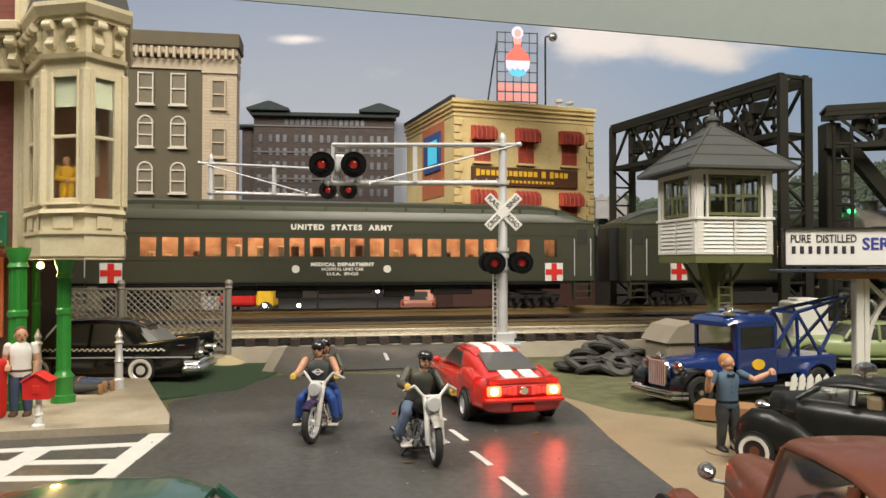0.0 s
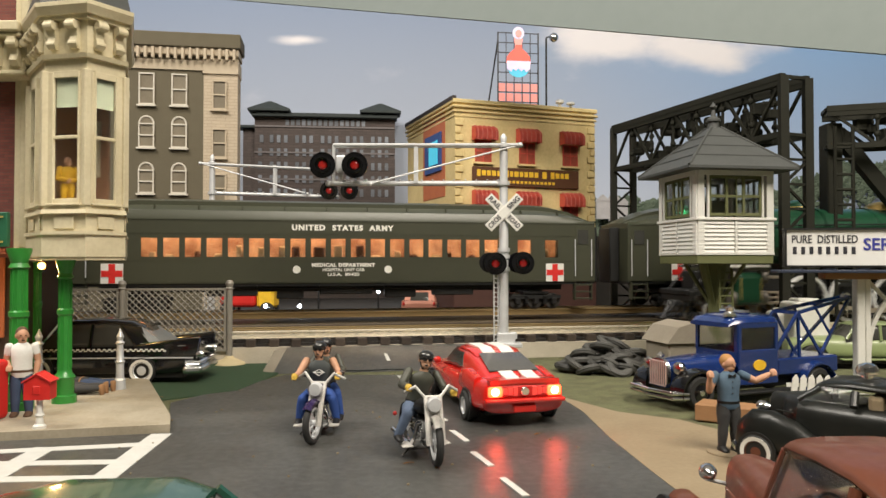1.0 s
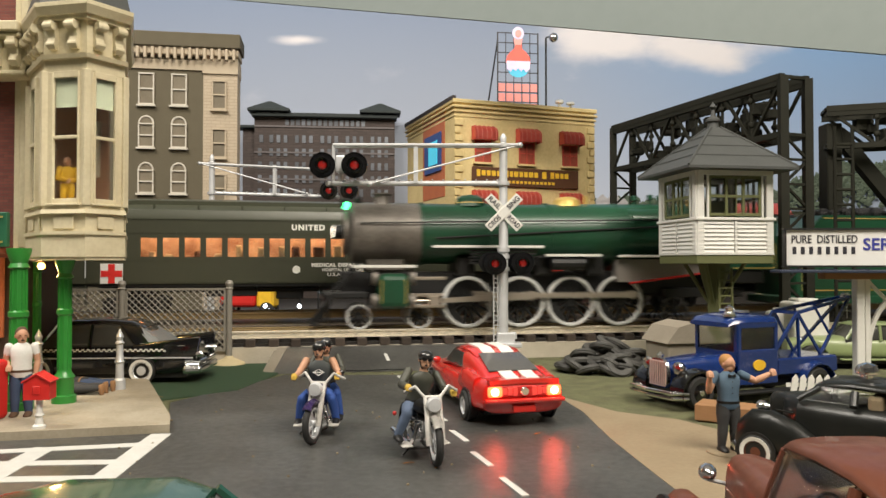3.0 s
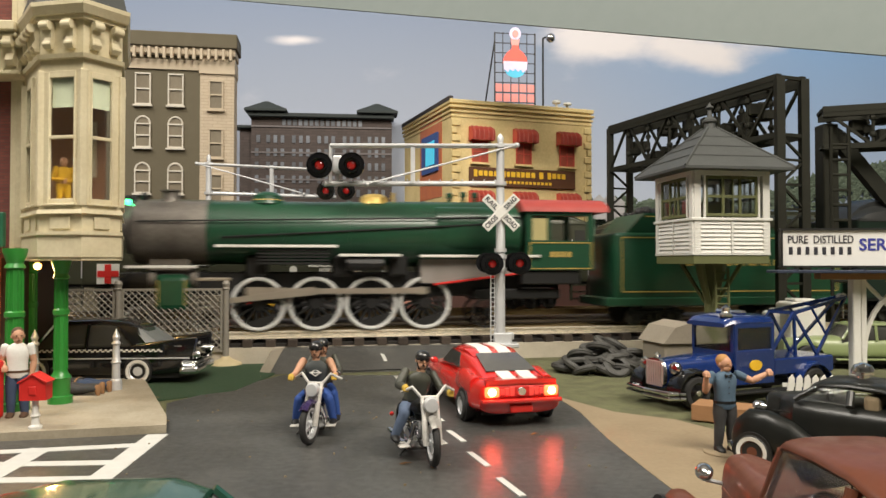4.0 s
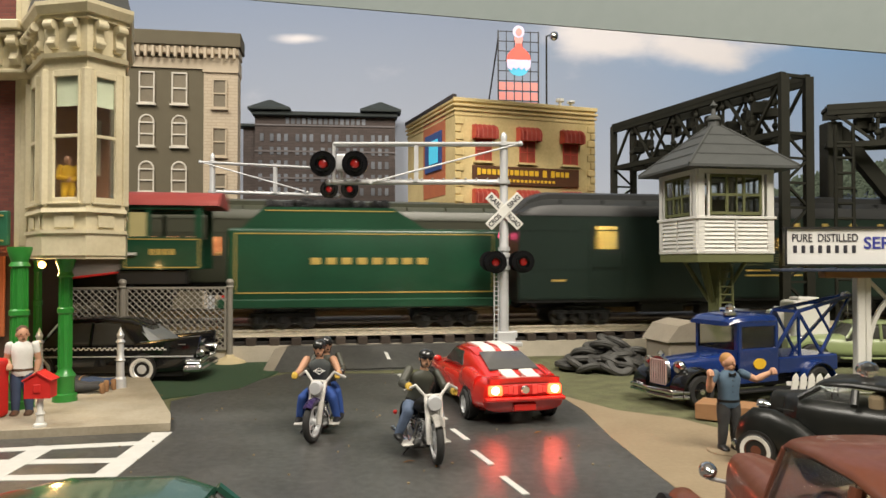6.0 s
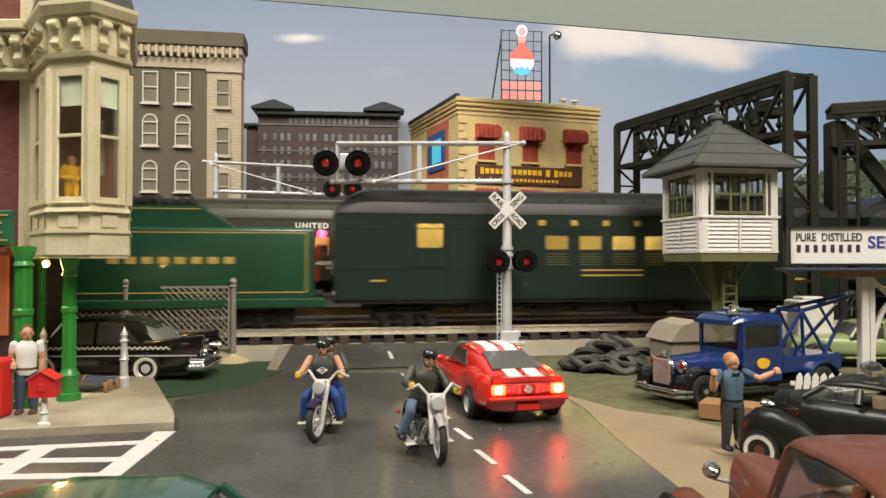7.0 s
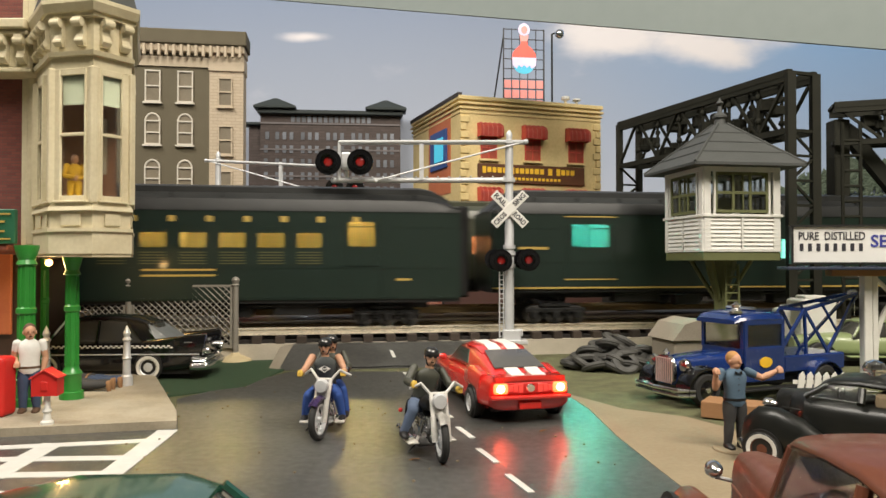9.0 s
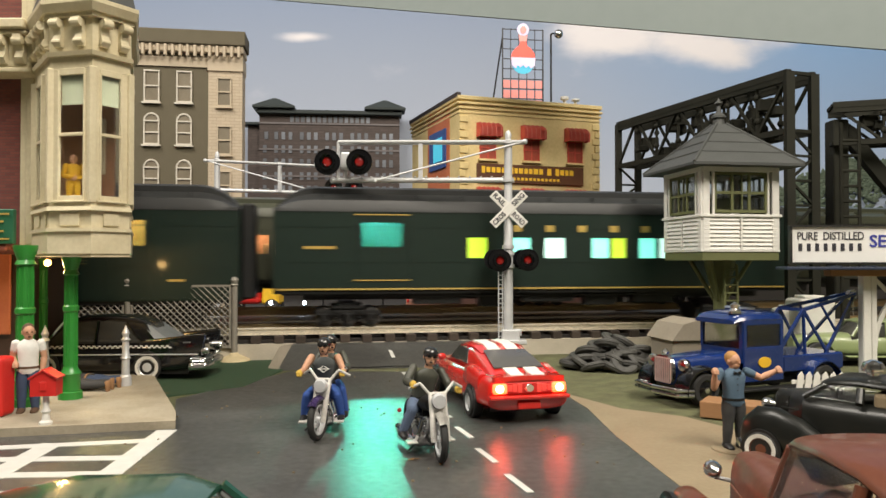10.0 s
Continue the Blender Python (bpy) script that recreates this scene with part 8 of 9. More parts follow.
# ---- signal tower ----
t = thing("signal_tower", 19.37, 52.65, 0, 9.2, "white clapboard crossing tower with grey hipped roof", "tower")
S = 2.75
for i in range(4):
    m = Matrix.Rotation(radians(90 * i), 4, "Z") @ Matrix.Translation((0, -S, 0))
    wall = mesh()
    box(wall, 0, 0.05, 9.0, 2 * S - 0.1, 0.1, 2.3, 0, m)
    wl = part("lower_wall", wall, WHITE, t)
    board = None
    for k in range(8):
        for s in (-1, 1):
            bm = mesh()
            prism(bm, [(0.04, 7.9 + 0.28 * k), (-0.14, 7.9 + 0.28 * k), (-0.02, 8.18 + 0.28 * k), (0.04, 8.18 + 0.28 * k)], s * S / 2 - S / 2 + 0.12, s * S / 2 + S / 2 - 0.12, "x")
            bm.transform(m)
            part("clapboard", bm, WHITE, wl)
    bm = mesh()
    box(bm, 0, -0.06, 10.2, 2 * S + 0.4, 0.32, 0.2, 0.03, m)
    box(bm, 0, -0.02, 7.82, 2 * S + 0.2, 0.2, 0.14, 0.02, m)
    box(bm, 0, -0.05, 13.35, 2 * S, 0.2, 0.35, 0.02, m)
    for x in (-S + 0.22, S - 0.22):
        box(bm, x, -0.02, 10.5, 0.5, 0.22, 5.4, 0.03, m)
    for x in (-S + 0.75, S - 0.75):
        box(bm, x, -0.03, 11.8, 0.16, 0.2, 3.0, 0.02, m)
    box(bm, 0, -0.04, 9.0, 0.16, 0.24, 2.3, 0, m)
    part("corner_trim", bm, WHITE, t)
    bm = mesh()
    for z in (10.5, 11.75, 13.05):
        box(bm, 0, 0.02, z, 3.9, 0.14, 0.2, 0.02, m)
    for x in (-1.85, -0.62, 0.1, 0.62, 1.85):
        box(bm, x, 0.0, 11.8, 0.2 if abs(x) != 0.1 else 0.1, 0.14, 2.6, 0.02, m)
    part("window_frame", bm, OLIVE_TRIM, t, "olive window sash")
    bm = mesh()
    box(bm, 0, 0.08, 11.8, 3.7, 0.02, 2.5, 0, m)
    part("window_pane", bm, GLASS, t).visible_shadow = False
bm = mesh()
box(bm, 0, 0, 7.45, 2 * S + 0.1, 2 * S + 0.1, 0.6, 0.04)
part("floor_beam", bm, OLIVE_TRIM, t, "olive floor beam")
bm = mesh()
box(bm, 0, 0, 10.0, 2 * S - 0.4, 2 * S - 0.4, 0.1)
box(bm, 0.5, 0.9, 10.9, 1.4, 1.0, 1.6, 0.1)
part("room_floor", bm, OLIVE_TRIM, t)
R = 3.98
bm = mesh()
loft(bm, [[(-R, -R, 13.5), (R, -R, 13.5), (R, R, 13.5), (-R, R, 13.5)], [(-R, -R, 13.68), (R, -R, 13.68), (R, R, 13.68), (-R, R, 13.68)], [(-.35, -.35, 16.9), (.35, -.35, 16.9), (.35, .35, 16.9), (-.35, .35, 16.9)]])
roof = part("roof", bm, GREY_ROOF, t, "grey slate hipped roof")
bm = mesh()
for a, b in (((-R, -R), (-.35, -.35)), ((R, -R), (.35, -.35)), ((R, R), (.35, .35)), ((-R, R), (-.35, .35))):
    cyl(bm, (*a, 13.7), (*b, 16.92), 0.09, n=6)
part("hip_ridge", bm, GREY_ROOF, roof)
for i in range(4):
    for k in range(1, 4):
        z = 13.68 + 3.22 * k / 4
        r = R - (R - 0.35) * k / 4
        bm = mesh()
        box(bm, 0, -r - 0.01, z + 0.02, 2 * r - 0.1, 0.06, 0.07, 0, Matrix.Rotation(radians(90 * i), 4, "Z"))
        part("slate_joint", bm, GREY_ROOF, roof)
bm = mesh()
lathe(bm, [(0.42, 16.85), (0.36, 17.3), (0.5, 17.35), (0.5, 17.5), (0.2, 17.75), (0.12, 18.2), (0.3, 18.4), (0.12, 18.6), (0.01, 18.8)], n=14)
part("finial", bm, GREY_ROOF, t, smooth=True)
bm = mesh()
lathe(bm, [(0.8, 0), (0.65, 0.5), (0.45, 0.7), (0.45, 4.6), (0.95, 6.4), (1.1, 7.2)], n=10)
for a in range(4):
    c, s = math.cos(radians(45 + 90 * a)), math.sin(radians(45 + 90 * a))
    cyl(bm, (0.4 * c, 0.4 * s, 4.4), (2.1 * c, 2.1 * s, 7.2), 0.15, n=6)
part("pedestal", bm, OLIVE_TRIM, t, "olive pedestal with braces")
bm = mesh()
for s in (-1, 1):
    cyl(bm, (0.2 + s * 0.48, -1.3, 0), (0.2 + s * 0.48, -1.1, 6.9), 0.1, n=6)
for k in range(12):
    cyl(bm, (-0.28, -1.28 + 0.015 * k, 0.5 + 0.55 * k), (0.68, -1.28 + 0.015 * k, 0.5 + 0.55 * k), 0.07, n=6)
part("ladder", bm, OLIVE_TRIM, t)


# ---- black iron gantries over the tracks ----
def gantry(a, b, top, depth, width, label, legs):
    """A box truss from plan point a to b with lattice legs at both ends."""
    g = thing("gantry", a[0], a[1], 0, 0, label, "railway gantry", "iron gantries")
    A, B = Vector((0, 0, 0)), Vector((b[0] - a[0], b[1] - a[1], 0))
    d = (B - A).normalized()
    n = Vector((-d.y, d.x, 0)) * width / 2
    N = 7
    for s in (-1, 1):
        bm = mesh()
        girder(bm, A + n * s + Vector((0, 0, top)), B + n * s + Vector((0, 0, top)), 0.5)
        girder(bm, A + n * s + Vector((0, 0, top - 0.42)), B + n * s + Vector((0, 0, top - 0.42)), 0.44)
        part("top_chord", bm, BRIDGE, g)
        bm = mesh()
        girder(bm, A + n * s + Vector((0, 0, top - depth)), B + n * s + Vector((0, 0, top - depth)), 0.45)
        part("bottom_chord", bm, BRIDGE, g)
        for k in range(N):
            p, q = A + (B - A) * k / N, A + (B - A) * (k + 1) / N
            bm = mesh()
            girder(bm, p + n * s + Vector((0, 0, top - depth * (k % 2))), q + n * s + Vector((0, 0, top - depth * ((k + 1) % 2))), 0.22)
            girder(bm, q + n * s + Vector((0, 0, top)), q + n * s + Vector((0, 0, top - depth)), 0.2)
            for z in (0.28, 0.72):
                ball(bm, q + n * s + Vector((0, 0, top - depth * z)), 0.28, n=6)
            part("web_bar", bm, BRIDGE, g)
    for k in range(N + 1):
        p = A + (B - A) * k / N
        bm = mesh()
        girder(bm, p + n + Vector((0, 0, top)), p - n + Vector((0, 0, top)), 0.25)
        girder(bm, p + n + Vector((0, 0, top - depth)), p - n + Vector((0, 0, top - depth)), 0.25)
        if k < N:
            q = A + (B - A) * (k + 1) / N
            girder(bm, p + n + Vector((0, 0, top)), q - n + Vector((0, 0, top)), 0.15)
        part("cross_bar", bm, BRIDGE, g)
    rnd = random.Random(5)
    for k in range(34):
        p = A + (B - A) * rnd.uniform(0.12, 0.9)
        bm = mesh()
        box(bm, p.x + rnd.uniform(-.6, .6), p.y, top - depth * rnd.uniform(0.3, 1.0), rnd.uniform(.5, 1.4), rnd.uniform(.5, 1.5), rnd.uniform(.4, 1.2), 0.1)
        part("machine_casing", bm, BRIDGE, g, "dark winding machinery inside the truss")
    for e, use in zip((A, B), legs):
        if not use:
            continue
        for s in (-1, 1):
            bm = mesh()
            girder(bm, e + n * s + Vector((0, 0, 0)), e + n * s + Vector((0, 0, top)), 0.62)
            part("leg", bm, BRIDGE, g)
        M = 9
        for k in range(M):
            z0, z1 = (top - depth) * k / M, (top - depth) * (k + 1) / M
            bm = mesh()
            girder(bm, e + n * (1 if k % 2 else -1) + Vector((0, 0, z0)), e - n * (1 if k % 2 else -1) + Vector((0, 0, z1)), 0.18)
            girder(bm, e + n + Vector((0, 0, z1)), e - n + Vector((0, 0, z1)), 0.18)
            part("lattice_bar", bm, BRIDGE, g)
    return g


gantry((26.9, 56.0), (19.0, 77.6), 21.4, 4.4, 2.4, "black iron lattice gantry spanning the tracks", (True, True))
gantry((33.0, 63.5), (58.0, 55.0), 20.3, 3.2, 2.4, "black iron truss bridge behind the gantry", (False, False))
b2 = thing("bridge_pier", 33.5, 63.5, 0, 0, "heavy dark iron bridge pier with slanting brace", "bridge pier")
bm = mesh()
box(bm, 0, 0, 9.6, 1.3, 1.6, 19.2, 0.1)
part("column", bm, BRIDGE, b2)
bm = mesh()
girder(bm, (0.5, 0, 18.5), (8.0, -1, 8.5), 1.1)
part("brace", bm, BRIDGE, b2)
bm = mesh()
for k in range(14):
    cyl(bm, (-2.6, -5.6, 1 + k * 1.2), (-1.2, -5.6, 1 + k * 1.2), 0.12, n=6)
for x in (-2.6, -1.2):
    cyl(bm, (x, -5.6, 0), (x, -5.6, 18), 0.14, n=6)
part("ladder", bm, BRIDGE, b2)

# ---- service station sign ----
g = thing("station_sign", 19.12, 41.0, 0, -7, "white service sign with dark letters on white posts", "sign")
bm = mesh()
box(bm, 7.0, 0, 8.05, 14.2, 0.3, 2.0, 0.03)
board = part("board", bm, SIGN_WHITE, g)
bm = mesh()
for z in (7.02, 9.08):
    box(bm, 7.0, -0.05, z, 14.4, 0.45, 0.1)
box(bm, -0.12, -0.05, 8.05, 0.1, 0.45, 2.1)
part("board_frame", bm, BLACK, g)
bm = mesh()
box(bm, 7.0, -0.6, 6.75, 15.6, 1.8, 0.16, 0.03)
for k in range(9):
    box(bm, 0.3 + 1.7 * k, -0.6, 6.86, 0.1, 1.8, 0.08)
part("ledge", bm, material("navy_sheet_metal", (0.03, 0.04, 0.07), 0.4), g, "dark blue ledge under the board")
bm = mesh()
box(bm, 8.0, -0.2, 6.5, 12.5, 1.0, 0.36, 0.03)
part("beam", bm, WOOD, g, "orange-brown timber beam")
for x in (3.75, 11.5):
    bm = mesh()
    box(bm, x, 0, 3.2, 0.42, 0.7, 6.4, 0.05)
    box(bm, x + 0.4, 0, 3.2, 0.3, 0.5, 6.4, 0.04)
    part("post", bm, WHITE, g)
    bm = mesh()
    cyl(bm, (x + 0.5, 0, 6.2), (x + 2.0, 0, 4.6), 0.12, n=6)
    pts = [(x + 0.5 + 3.2 * (1 - math.cos(a)), 0, 2.4 + 3.8 * math.sin(a)) for a in [math.pi / 2 * i / 8 for i in range(9)]]
    for p, q in zip(pts, pts[1:]):
        girder(bm, p, q, 0.22)
    part("bracket", bm, WHITE, g, "curved white bracket")
writing("lettering", "PURE  DISTILLED", 0.62, INK_BLACK, board, spot(1.95, -0.17, 8.5), 3.45, bold=0.006)
bm = mesh()
for k in range(8):
    box(bm, 0.38 + 0.44 * k, -0.17, 7.9, 0.2, 0.03, 0.42, 0.02)
part("brand_bars", bm, INK_BLACK, board, "dark bars of a brand name")
writing("lettering", "SERVICE", 0.92, INK_BLUE, board, spot(5.62, -0.17, 8.2), 3.3, bold=0.018)


# ---- tow truck ----
def tow_truck(x, y, rz):
    c = thing("tow_truck", x, y, 0, rz, "navy blue thirties tow truck with chrome grille and crane", "truck")
    bm = mesh()
    loft(bm, [rect_ring(xx, w, 0.9, z, 4, 24, 0.9) for xx, w, z in ((0.3, 1.3, 2.5), (1.6, 1.15, 2.45), (3.2, 0.9, 2.35), (4.0, 0.78, 2.25))])
    part("bonnet", bm, BLUE, c, "glossy navy bonnet", smooth=True)
    bm = mesh()
    for s in (-1, 1):
        box(bm, -1.0, s * 1.5, 1.85, 2.7, 0.14, 1.8, 0.05)
        for xx in (-2.25, 0.25):
            box(bm, xx, s * 1.48, 3.3, 0.24, 0.16, 1.5, 0.03)
        box(bm, -1.0, s * 1.48, 4.0, 2.6, 0.16, 0.3, 0.03)
    box(bm, -2.35, 0, 2.6, 0.14, 3.0, 3.2, 0.05)
    box(bm, 0.32, 0, 2.3, 0.14, 2.9, 0.7)
    for s in (-1, 1):
        box(bm, 0.34, s * 1.4, 3.3, 0.14, 0.2, 1.5)
    part("cab", bm, BLUE, c, "glossy navy cab")
    bm = mesh()
    loft(bm, [rect_ring(xx, w, z0, z1, 4, 24, 0.85) for xx, w, z0, z1 in ((-2.5, 1.5, 4.0, 4.3), (-2.2, 1.66, 3.95, 4.5), (-0.5, 1.68, 3.98, 4.55), (0.55, 1.62, 3.95, 4.4), (0.85, 1.5, 3.9, 4.15))])
    part("cab_roof", bm, BLUE, c, smooth=True)
    bm = mesh()
    box(bm, 0.33, 0, 3.3, 0.05, 2.7, 1.4)
    for s in (-1, 1):
        box(bm, -1.0, s * 1.47, 3.25, 2.4, 0.05, 1.3)
    part("cab_glass", bm, GLASS, c)
    bm = mesh()
    loft(bm, [rect_ring(xx, w, 1.0, z, 3, 20, 0.8) for xx, w, z in ((4.0, 0.84, 2.42), (4.18, 0.8, 2.4))])
    part("radiator_shell", bm, CHROME, c, smooth=True)
    bm = mesh()
    box(bm, 4.2, 0, 1.65, 0.04, 1.2, 1.25, 0.01)
    part("radiator_core", bm, material("pale_pink_core", (0.55, 0.36, 0.33), 0.35), c, "pale pinkish radiator core")
    bm = mesh()
    for k in range(9):
        box(bm, 4.22, -0.56 + 0.14 * k, 1.65, 0.06, 0.05, 1.2)
    lathe(bm, [(0.12, 0), (0.2, 0.12), (0.01, 0.3)], (4.0, 0, 2.42), 10)
    part("grille", bm, CHROME, c, "chrome grille")
    for s in (-1, 1):
        bm = mesh()
        lathe(bm, [(0.01, 0.26), (0.28, 0.22), (0.33, 0.1), (0.28, -0.1), (0.1, -0.3), (0.01, -0.34)], (3.75, s * 1.15, 2.0), 16, 0, "x")
        part("headlamp", bm, CHROME, c, smooth=True)
    for z in (0.62, 0.86):
        bm = mesh()
        pts = [(3.9, -1.95, z), (4.6, -1.6, z), (4.8, 0, z), (4.6, 1.6, z), (3.9, 1.95, z)]
        for p, q in zip(pts, pts[1:]):
            cyl(bm, p, q, 0.1, n=8)
        part("bumper_bar", bm, CHROME, c, smooth=True)
    for xx in (3.0, -5.0):
        for s in (-1, 1):
            bm = mesh()
            rings = []
            for i in range(10):
                a = radians(-12 + (200 if xx > 0 else 190) * i / 9)
                RR = 1.08
                px, pz = xx + RR * math.cos(a) * (1.15 if xx > 0 else 1.05), 0.85 + RR * math.sin(a)
                rings.append([(px, s * 0.95, pz), (px, s * 1.5, pz + 0.1), (px, s * 1.95, pz), (px, s * 1.95, pz - 0.1), (px, s * 1.5, pz - 0.02), (px, s * 0.95, pz - 0.1)])
            loft(bm, rings)
            part("wing", bm, GLOSS_BLACK if xx > 0 else BLUE, c, "glossy black wing" if xx > 0 else "", smooth=True)
            wheel(c, xx, s * 1.62, 0.82, 0.5, RUBBER, GLOSS_BLACK)
            bm = mesh()
            lathe(bm, [(0.01, s * 0.2), (0.14, s * 0.18), (0.2, s * 0.05)], (xx, s * 1.7, 0.82), 14, 0, "y")
            part("hub_cap", bm, CHROME, c, smooth=True)
    bm = mesh()
    box(bm, -0.6, 0, 0.85, 8.8, 1.9, 0.35)
    for s in (-1, 1):
        box(bm, -1.2, s * 1.65, 0.62, 5.2, 0.6, 0.12, 0.03)
    part("chassis", bm, BLACK, c)
    bm = mesh()
    box(bm, -4.6, 0, 1.75, 4.4, 3.0, 0.9, 0.08)
    part("bed", bm, BLUE, c, "navy truck bed")
    for s in (-1, 1):
        A, B, C, D = (-2.6, s * 0.9, 2.2), (-4.6, s * 0.8, 4.5), (-9.3, s * 0.25, 5.25), (-6.2, s * 0.9, 2.2)
        for p, q, w in ((A, B, 0.15), (B, C, 0.18), (D, C, 0.15), (D, B, 0.13), ((-4.6, s * 0.9, 2.2), B, 0.13), ((-6.0, s * .75, 4.75), (-7.2, s * .7, 3.2), 0.1)):
            bm = mesh()
            girder(bm, p, q, w)
            part("crane_bar", bm, BLUE, c, "navy crane girder")
    for xx, z, w in ((-4.6, 4.5, 1.6), (-9.3, 5.25, 0.6), (-7, 4.88, 1.1)):
        bm = mesh()
        girder(bm, (xx, -w / 2, z), (xx, w / 2, z), 0.18)
        part("crane_spacer", bm, BLUE, c)
    bm = mesh()
    lathe(bm, [(0.01, -0.12), (0.3, -0.12), (0.3, 0.12), (0.01, 0.12)], (-9.3, 0, 5.2), 14, 0, "y")
    cyl(bm, (-9.45, 0, 5.15), (-9.45, 0, 4.0), 0.03, n=5)
    part("pulley", bm, CHROME, c)
    bm = mesh()
    lathe(bm, [(0.34, 0), (0.34, 0.12), (0.2, 0.25), (0.24, 0.45), (0.01, 0.6)], (0.3, 0.9, 4.45), 12)
    part("beacon", bm, CHROME, c, smooth=True)
    bm = mesh()
    box(bm, -0.9, 0, 4.62, 0.5, 1.9, 0.22, 0.1)
    part("horn", bm, CHROME, c)
    for s in (-1, 1):
        bm = mesh()
        lathe(bm, [(0.01, -0.04), (0.42, -0.04), (0.42, 0.04), (0.01, 0.04)], (0, 0, 0), 18, 0, "y")
        bm.transform(Matrix.Translation((-1.0, s * 1.59, 1.95)) @ Matrix.Diagonal((1, 1, 0.65, 1)))
        part("door_badge", bm, SIGN_YELLOW, c, "yellow oval badge")
    return c


tow_truck(14.7, 39.0, 203)

# ---- the yard ----
SANDY = material("sandy_hair_paint", (0.42, 0.22, 0.07), 0.7, second=(0.3, 0.14, 0.04), scale=10)
f = figure("figurine", [DARK_CLOTH, SHIRT_BLUE, SKIN, SANDY, BLACK], "painted figurine in blue shirt and bow tie with raised fists", STAND,
           [[(-0.55, 0, 2.95), (-0.85, -0.1, 2.35), (-0.95, -0.35, 2.95)], [(0.55, 0, 2.95), (1.1, -0.1, 2.7), (1.6, -0.3, 3.0)]], girth=1.0, bare=1, face=25, tie=True)
f.matrix_basis = spot(10.83, 28.08, 0.09, 8) @ Matrix.Scale(0.97, 4)
# the figurine's round base, a mesh of its own
bm = mesh()
lathe(bm, [(0.85, 0), (0.85, 0.04), (0.8, 0.07), (0.01, 0.07)], n=28)
tagged(part("figurine_base", bm, SAND), "round tan base of the figurine", "disc").matrix_basis = spot(10.85, 28.0, 0.015)

rnd = random.Random(11)
OLD_RUBBER = material("dusty_rubber", (0.034, 0.034, 0.031), 0.55, second=(0.075, 0.073, 0.066), scale=6, bump=0.3, piece=0.3)
bm = mesh()
lathe(bm, [(0.44, -0.16), (0.50, -0.2), (0.72, -0.22), (0.84, -0.16), (0.88, -0.08), (0.88, 0.08), (0.84, 0.16), (0.72, 0.22), (0.50, 0.2), (0.44, 0.16), (0.47, 0)], n=24, ring=True)
ring_torus(bm, (0, 0, 0), 0.70, 0.225, "z", 24, 4, 0, 1.0)
tyre = tagged(part("tyre", bm, OLD_RUBBER, smooth=True), "worn black rubber tyre in a scrap pile", "tyre", "scrap tyres")
tx, ty = 11.1, 47.66
tyre.matrix_basis = spot(tx + 0.2, ty - 0.3, 0.62, 0, 48, 6)
for lay, (n, rx, ry, z) in enumerate(((15, 2.7, 1.6, 0.22), (12, 2.2, 1.3, 0.6), (9, 1.6, 1.0, 0.98), (6, 1.0, 0.6, 1.36), (3, 0.5, 0.3, 1.72))):
    for k in range(n):
        a = 2 * math.pi * k / n + lay
        copy_thing(tyre, spot(tx + rx * math.cos(a) + rnd.uniform(-.3, .3), ty + 1.7 + ry * math.sin(a), z + rnd.uniform(-.05, .2), rnd.uniform(0, 180), rnd.uniform(4, 32) if math.sin(a) < 0 else rnd.uniform(-15, 15), rnd.uniform(-18, 18)))

sh = thing("shed", 15.11, 47.5, 0, 12, "low grey canvas-covered shed beside the tracks", "shed")
bm = mesh()
box(bm, 0, 0, 1.15, 3.0, 3.0, 2.3, 0.1)
part("body", bm, CARDBOARD, sh)
bm = mesh()
prism(bm, [(-1.7, 2.2), (1.7, 2.2), (1.2, 3.0), (0.2, 3.5), (-0.9, 3.2)], -1.7, 1.7)
part("cover", bm, CARDBOARD, sh, "sagging canvas cover")
for px, Y, w, h, z in ((26.42, 54, 2.6, 4.4, 0), (25.73, 55.5, 2.2, 3.6, 0)):
    tk = thing("storage_tank", px, Y, z, 0, "off-white rounded storage tank", "tank", "storage tanks")
    bm = mesh()
    box(bm, 0, 0, h / 2, w, w, h, 0.3, seg=3)
    part("shell", bm, WHITE, tk)
    bm = mesh()
    box(bm, 0, 0, h + 0.1, w * 0.6, w * 0.6, 0.25, 0.08)
    part("cap", bm, WHITE, tk)
pk = thing("timber_plank", 13.6, 33.4, 0.0, -32, "raw timber block lying on the ground", "timber")
bm = mesh()
box(bm, 0, 0, 0.38, 4.0, 1.6, 0.75, 0.04)
part("block", bm, WOOD, pk)
pf = thing("picket_fence", 18.14, 36.5, 0, -6, "short white picket fence in the yard", "fence")
for k in range(7):
    bm = mesh()
    prism(bm, [(-0.14, 0), (0.14, 0), (0.14, 1.5), (0, 1.7), (-0.14, 1.5)], -0.05, 0.05)
    o = part("picket", bm, WHITE, pf)
    o.matrix_basis = spot(-0.9 + 0.38 * k, 0, 0, 0, 0, 8)
for z in (0.5, 1.15):
    bm = mesh()
    box(bm, 0.2, 0.1, z, 2.6, 0.06, 0.2)
    part("rail", bm, WHITE, pf)
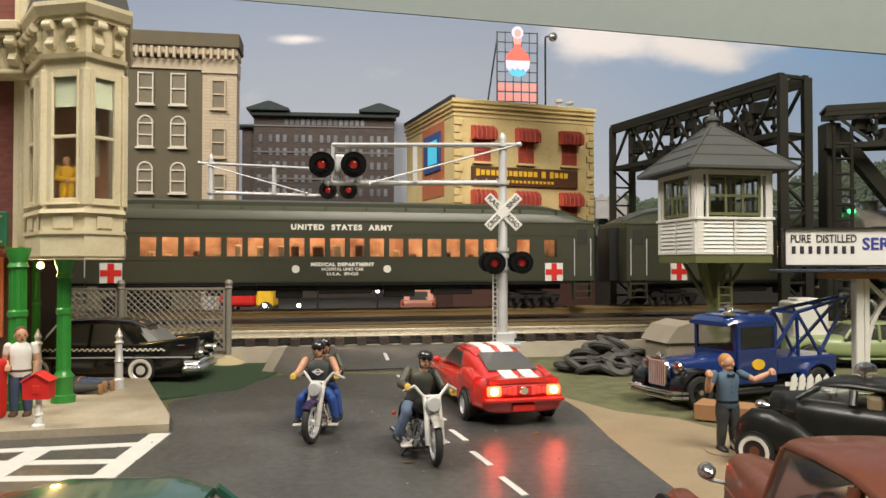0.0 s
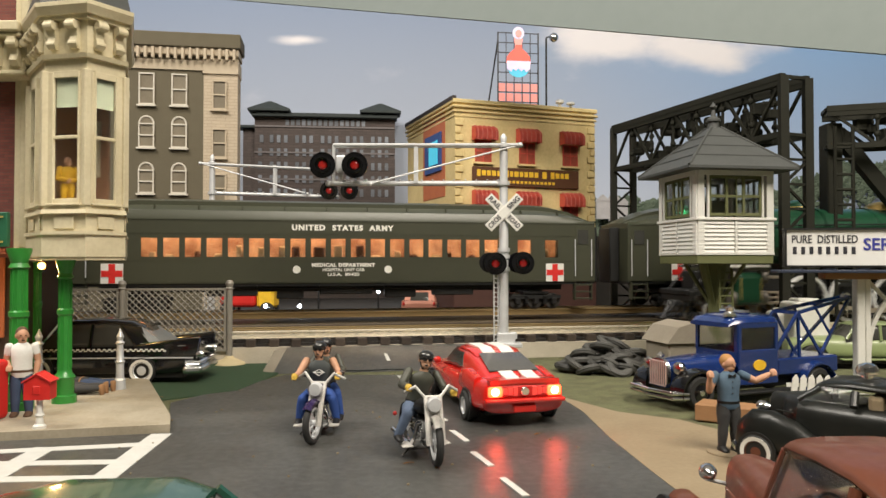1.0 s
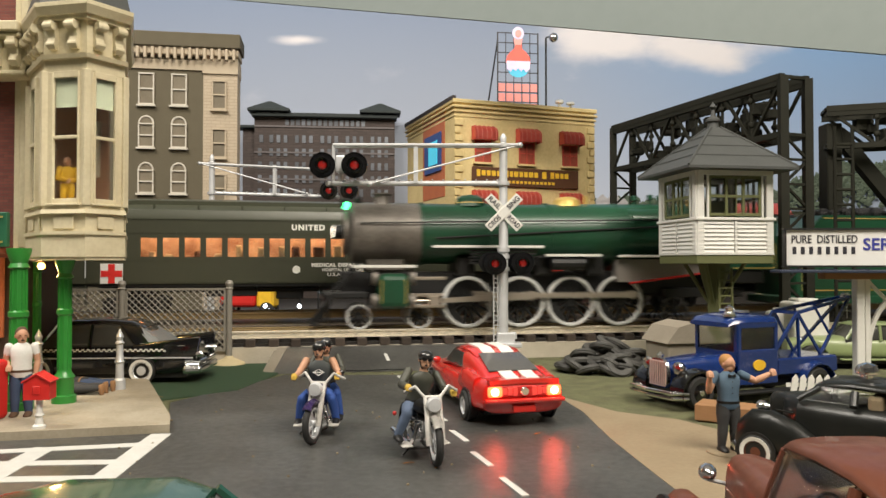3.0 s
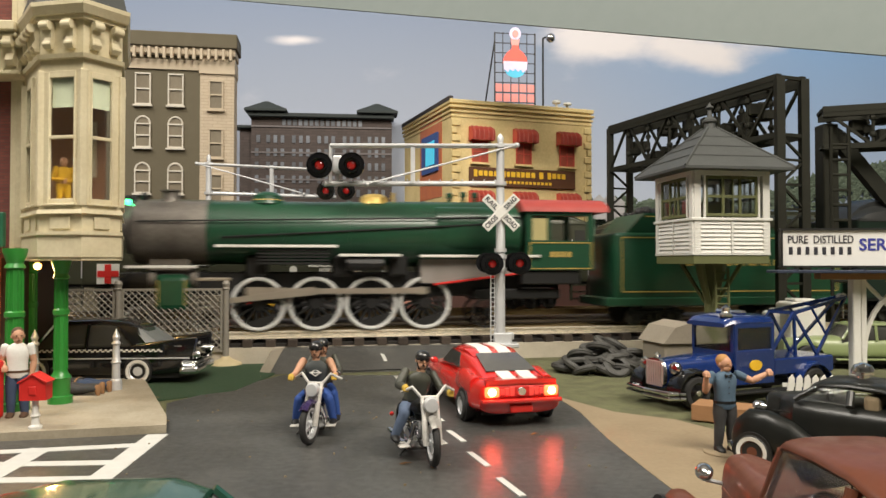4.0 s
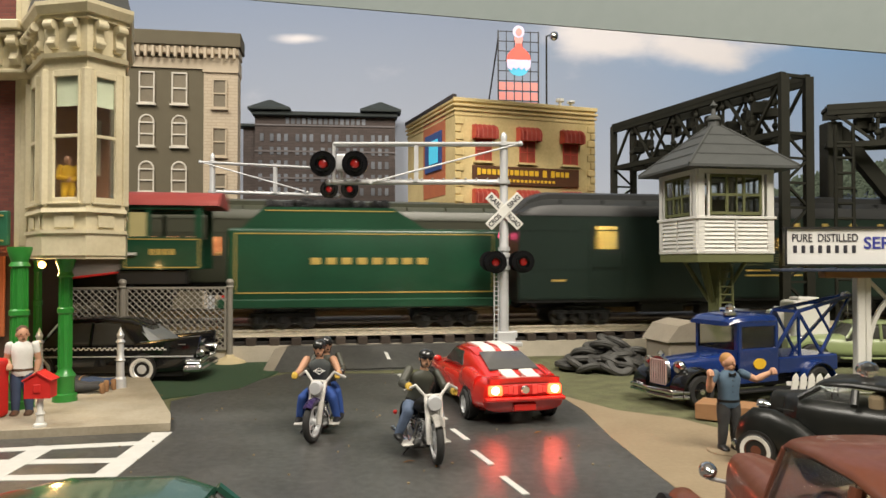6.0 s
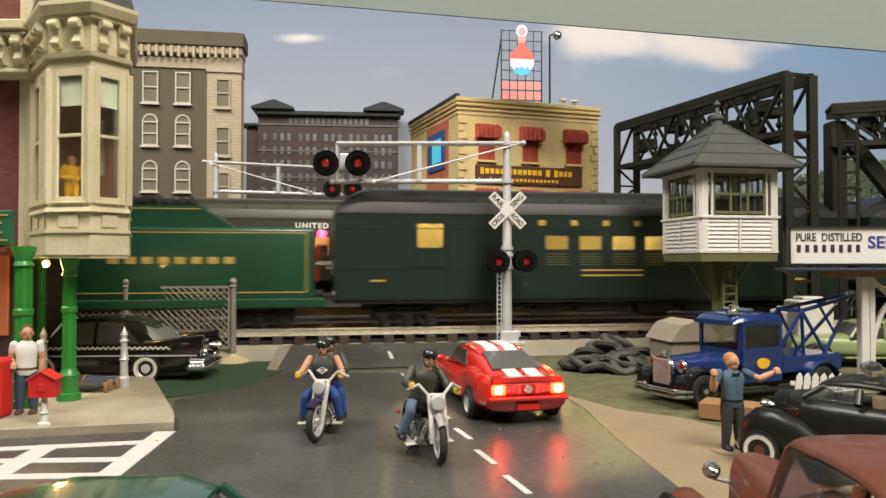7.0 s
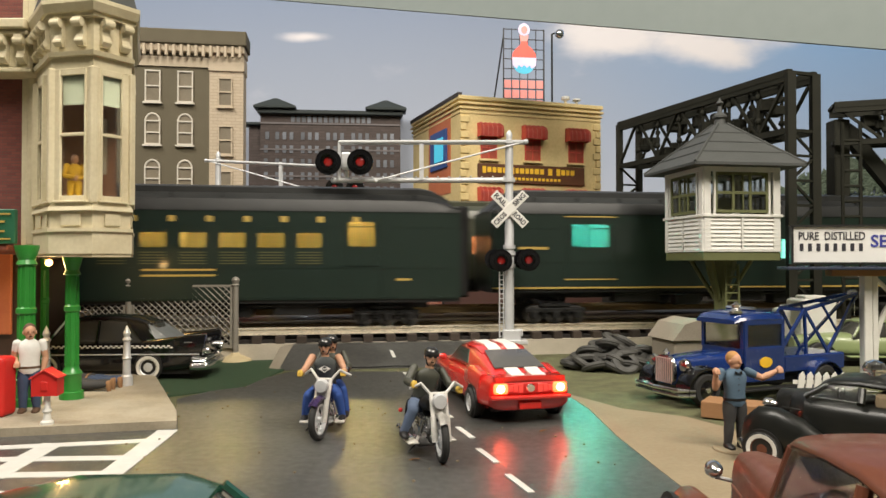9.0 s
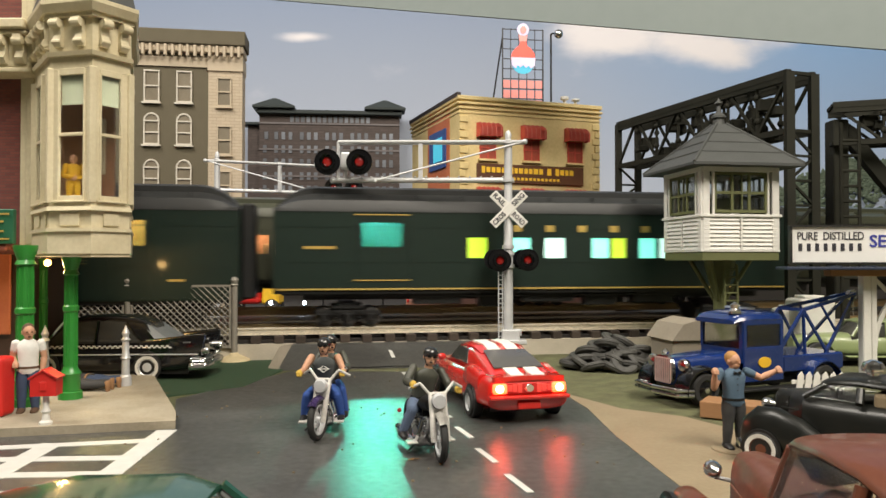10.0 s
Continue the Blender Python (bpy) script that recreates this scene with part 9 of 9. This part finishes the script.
# a truck and its headlights on the street behind the far track
bt = thing("delivery_truck", -21.77, 86.0, 1.1, 0, "red and yellow truck with bright headlights behind the tracks", "truck")
bm = mesh()
box(bm, -2.0, 0, 2.6, 4.2, 3.0, 3.2, 0.5, seg=3)
part("cab", bm, RED_PAINT, bt)
bm = mesh()
box(bm, 1.2, 0, 2.6, 2.0, 3.0, 3.4, 0.3)
part("box_body", bm, SIGN_YELLOW, bt)
for x in (-3.2, 1.4):
    for s in (-1, 1):
        wheel(bt, x, s * 1.4, 0.8, 0.5, RUBBER, CHROME)
# glow balls, the low pair for headlights; their stems are added
for x, z in ((-19.39, 2.53), (-15.69, 2.53), (-16.48, 3.71), (-14.35, 4.23), (-7.50, 3.97)):
    h = thing("street_light", x, 80.0 if z < 3 else 84.0, 1.1, 0, "small bright white light on an added stem behind the tracks", "light", "white street lights")
    bm = mesh()
    cyl(bm, (0, 0.2, 0), (0, 0.2, z - 1.1), 0.12, n=6)
    part("stem", bm, BLACK, h)
    bm = mesh()
    ball(bm, (0, 0, z - 1.1), 0.22 if z < 4 else 0.18)
    part("lamp", bm, BLUE_WHITE, h, "bright cool white lamp")


# ---- motion ----
# where the second guide wheel stands on the near track, second by second
RUN = [(0.0, 41.2), (1.4, 21.3), (1.8, 15.8), (2.2, 9.9), (2.7, 2.4), (3.8, -14.6), (5.7, -43.2), (7.6, -70.9), (8.5, -86.1), (9.0, -94.2), (9.5, -102.3), (10.0, -110.3)]

CRANK = 2.36                   # turn of the crank pins at the start


def run(t):
    for (a, u), (b, v) in zip(RUN, RUN[1:]):
        if t <= b:
            return u + (v - u) * (t - a) / (b - a)
    return RUN[-1][1]


def motions():
    base = Matrix.Translation((0, NEAR_AT * CM, RAIL_N * CM)) @ pose(0, 0, 0, 0, 0, NEAR)
    for ob, off in ((LOCO, 0.0), (TENDER, 31.1), (COACH_A, 52.7), (COACH_B, 96.9)):
        walk(ob, [(t, base @ spot(s + off, 0, 0)) for t, s in RUN])
    steps = [i / 15 for i in range(151)]
    for ob, x, s in WHEELS:
        walk(ob, [(t, spot(x, s * 1.75, 2.0, 0, 0, math.degrees((run(t) - 41.2) / 2.0 + CRANK) + (90 if s > 0 else 0))) for t in steps])
    for ob, x, s, r in SMALL:
        walk(ob, [(t, spot(x, s * 1.6, r, 0, 0, math.degrees((run(t) - 41.2) / r))) for t in [i / 30 for i in range(301)]])
    for ob, x, y in RODS:
        rows = []
        for t in steps:
            a = (run(t) - 41.2) / 2.0 + CRANK + (math.pi / 2 if y > 0 else 0)
            px, pz = x + 1.0 * math.cos(a), 2.0 - 1.0 * math.sin(a)
            tilt = math.degrees(math.asin((pz - 2.15) / 7.2)) if ob.name.startswith("connecting") else 0
            rows.append((t, spot(px, y, pz, 0, 0, -tilt)))
        walk(ob, rows)


motions()
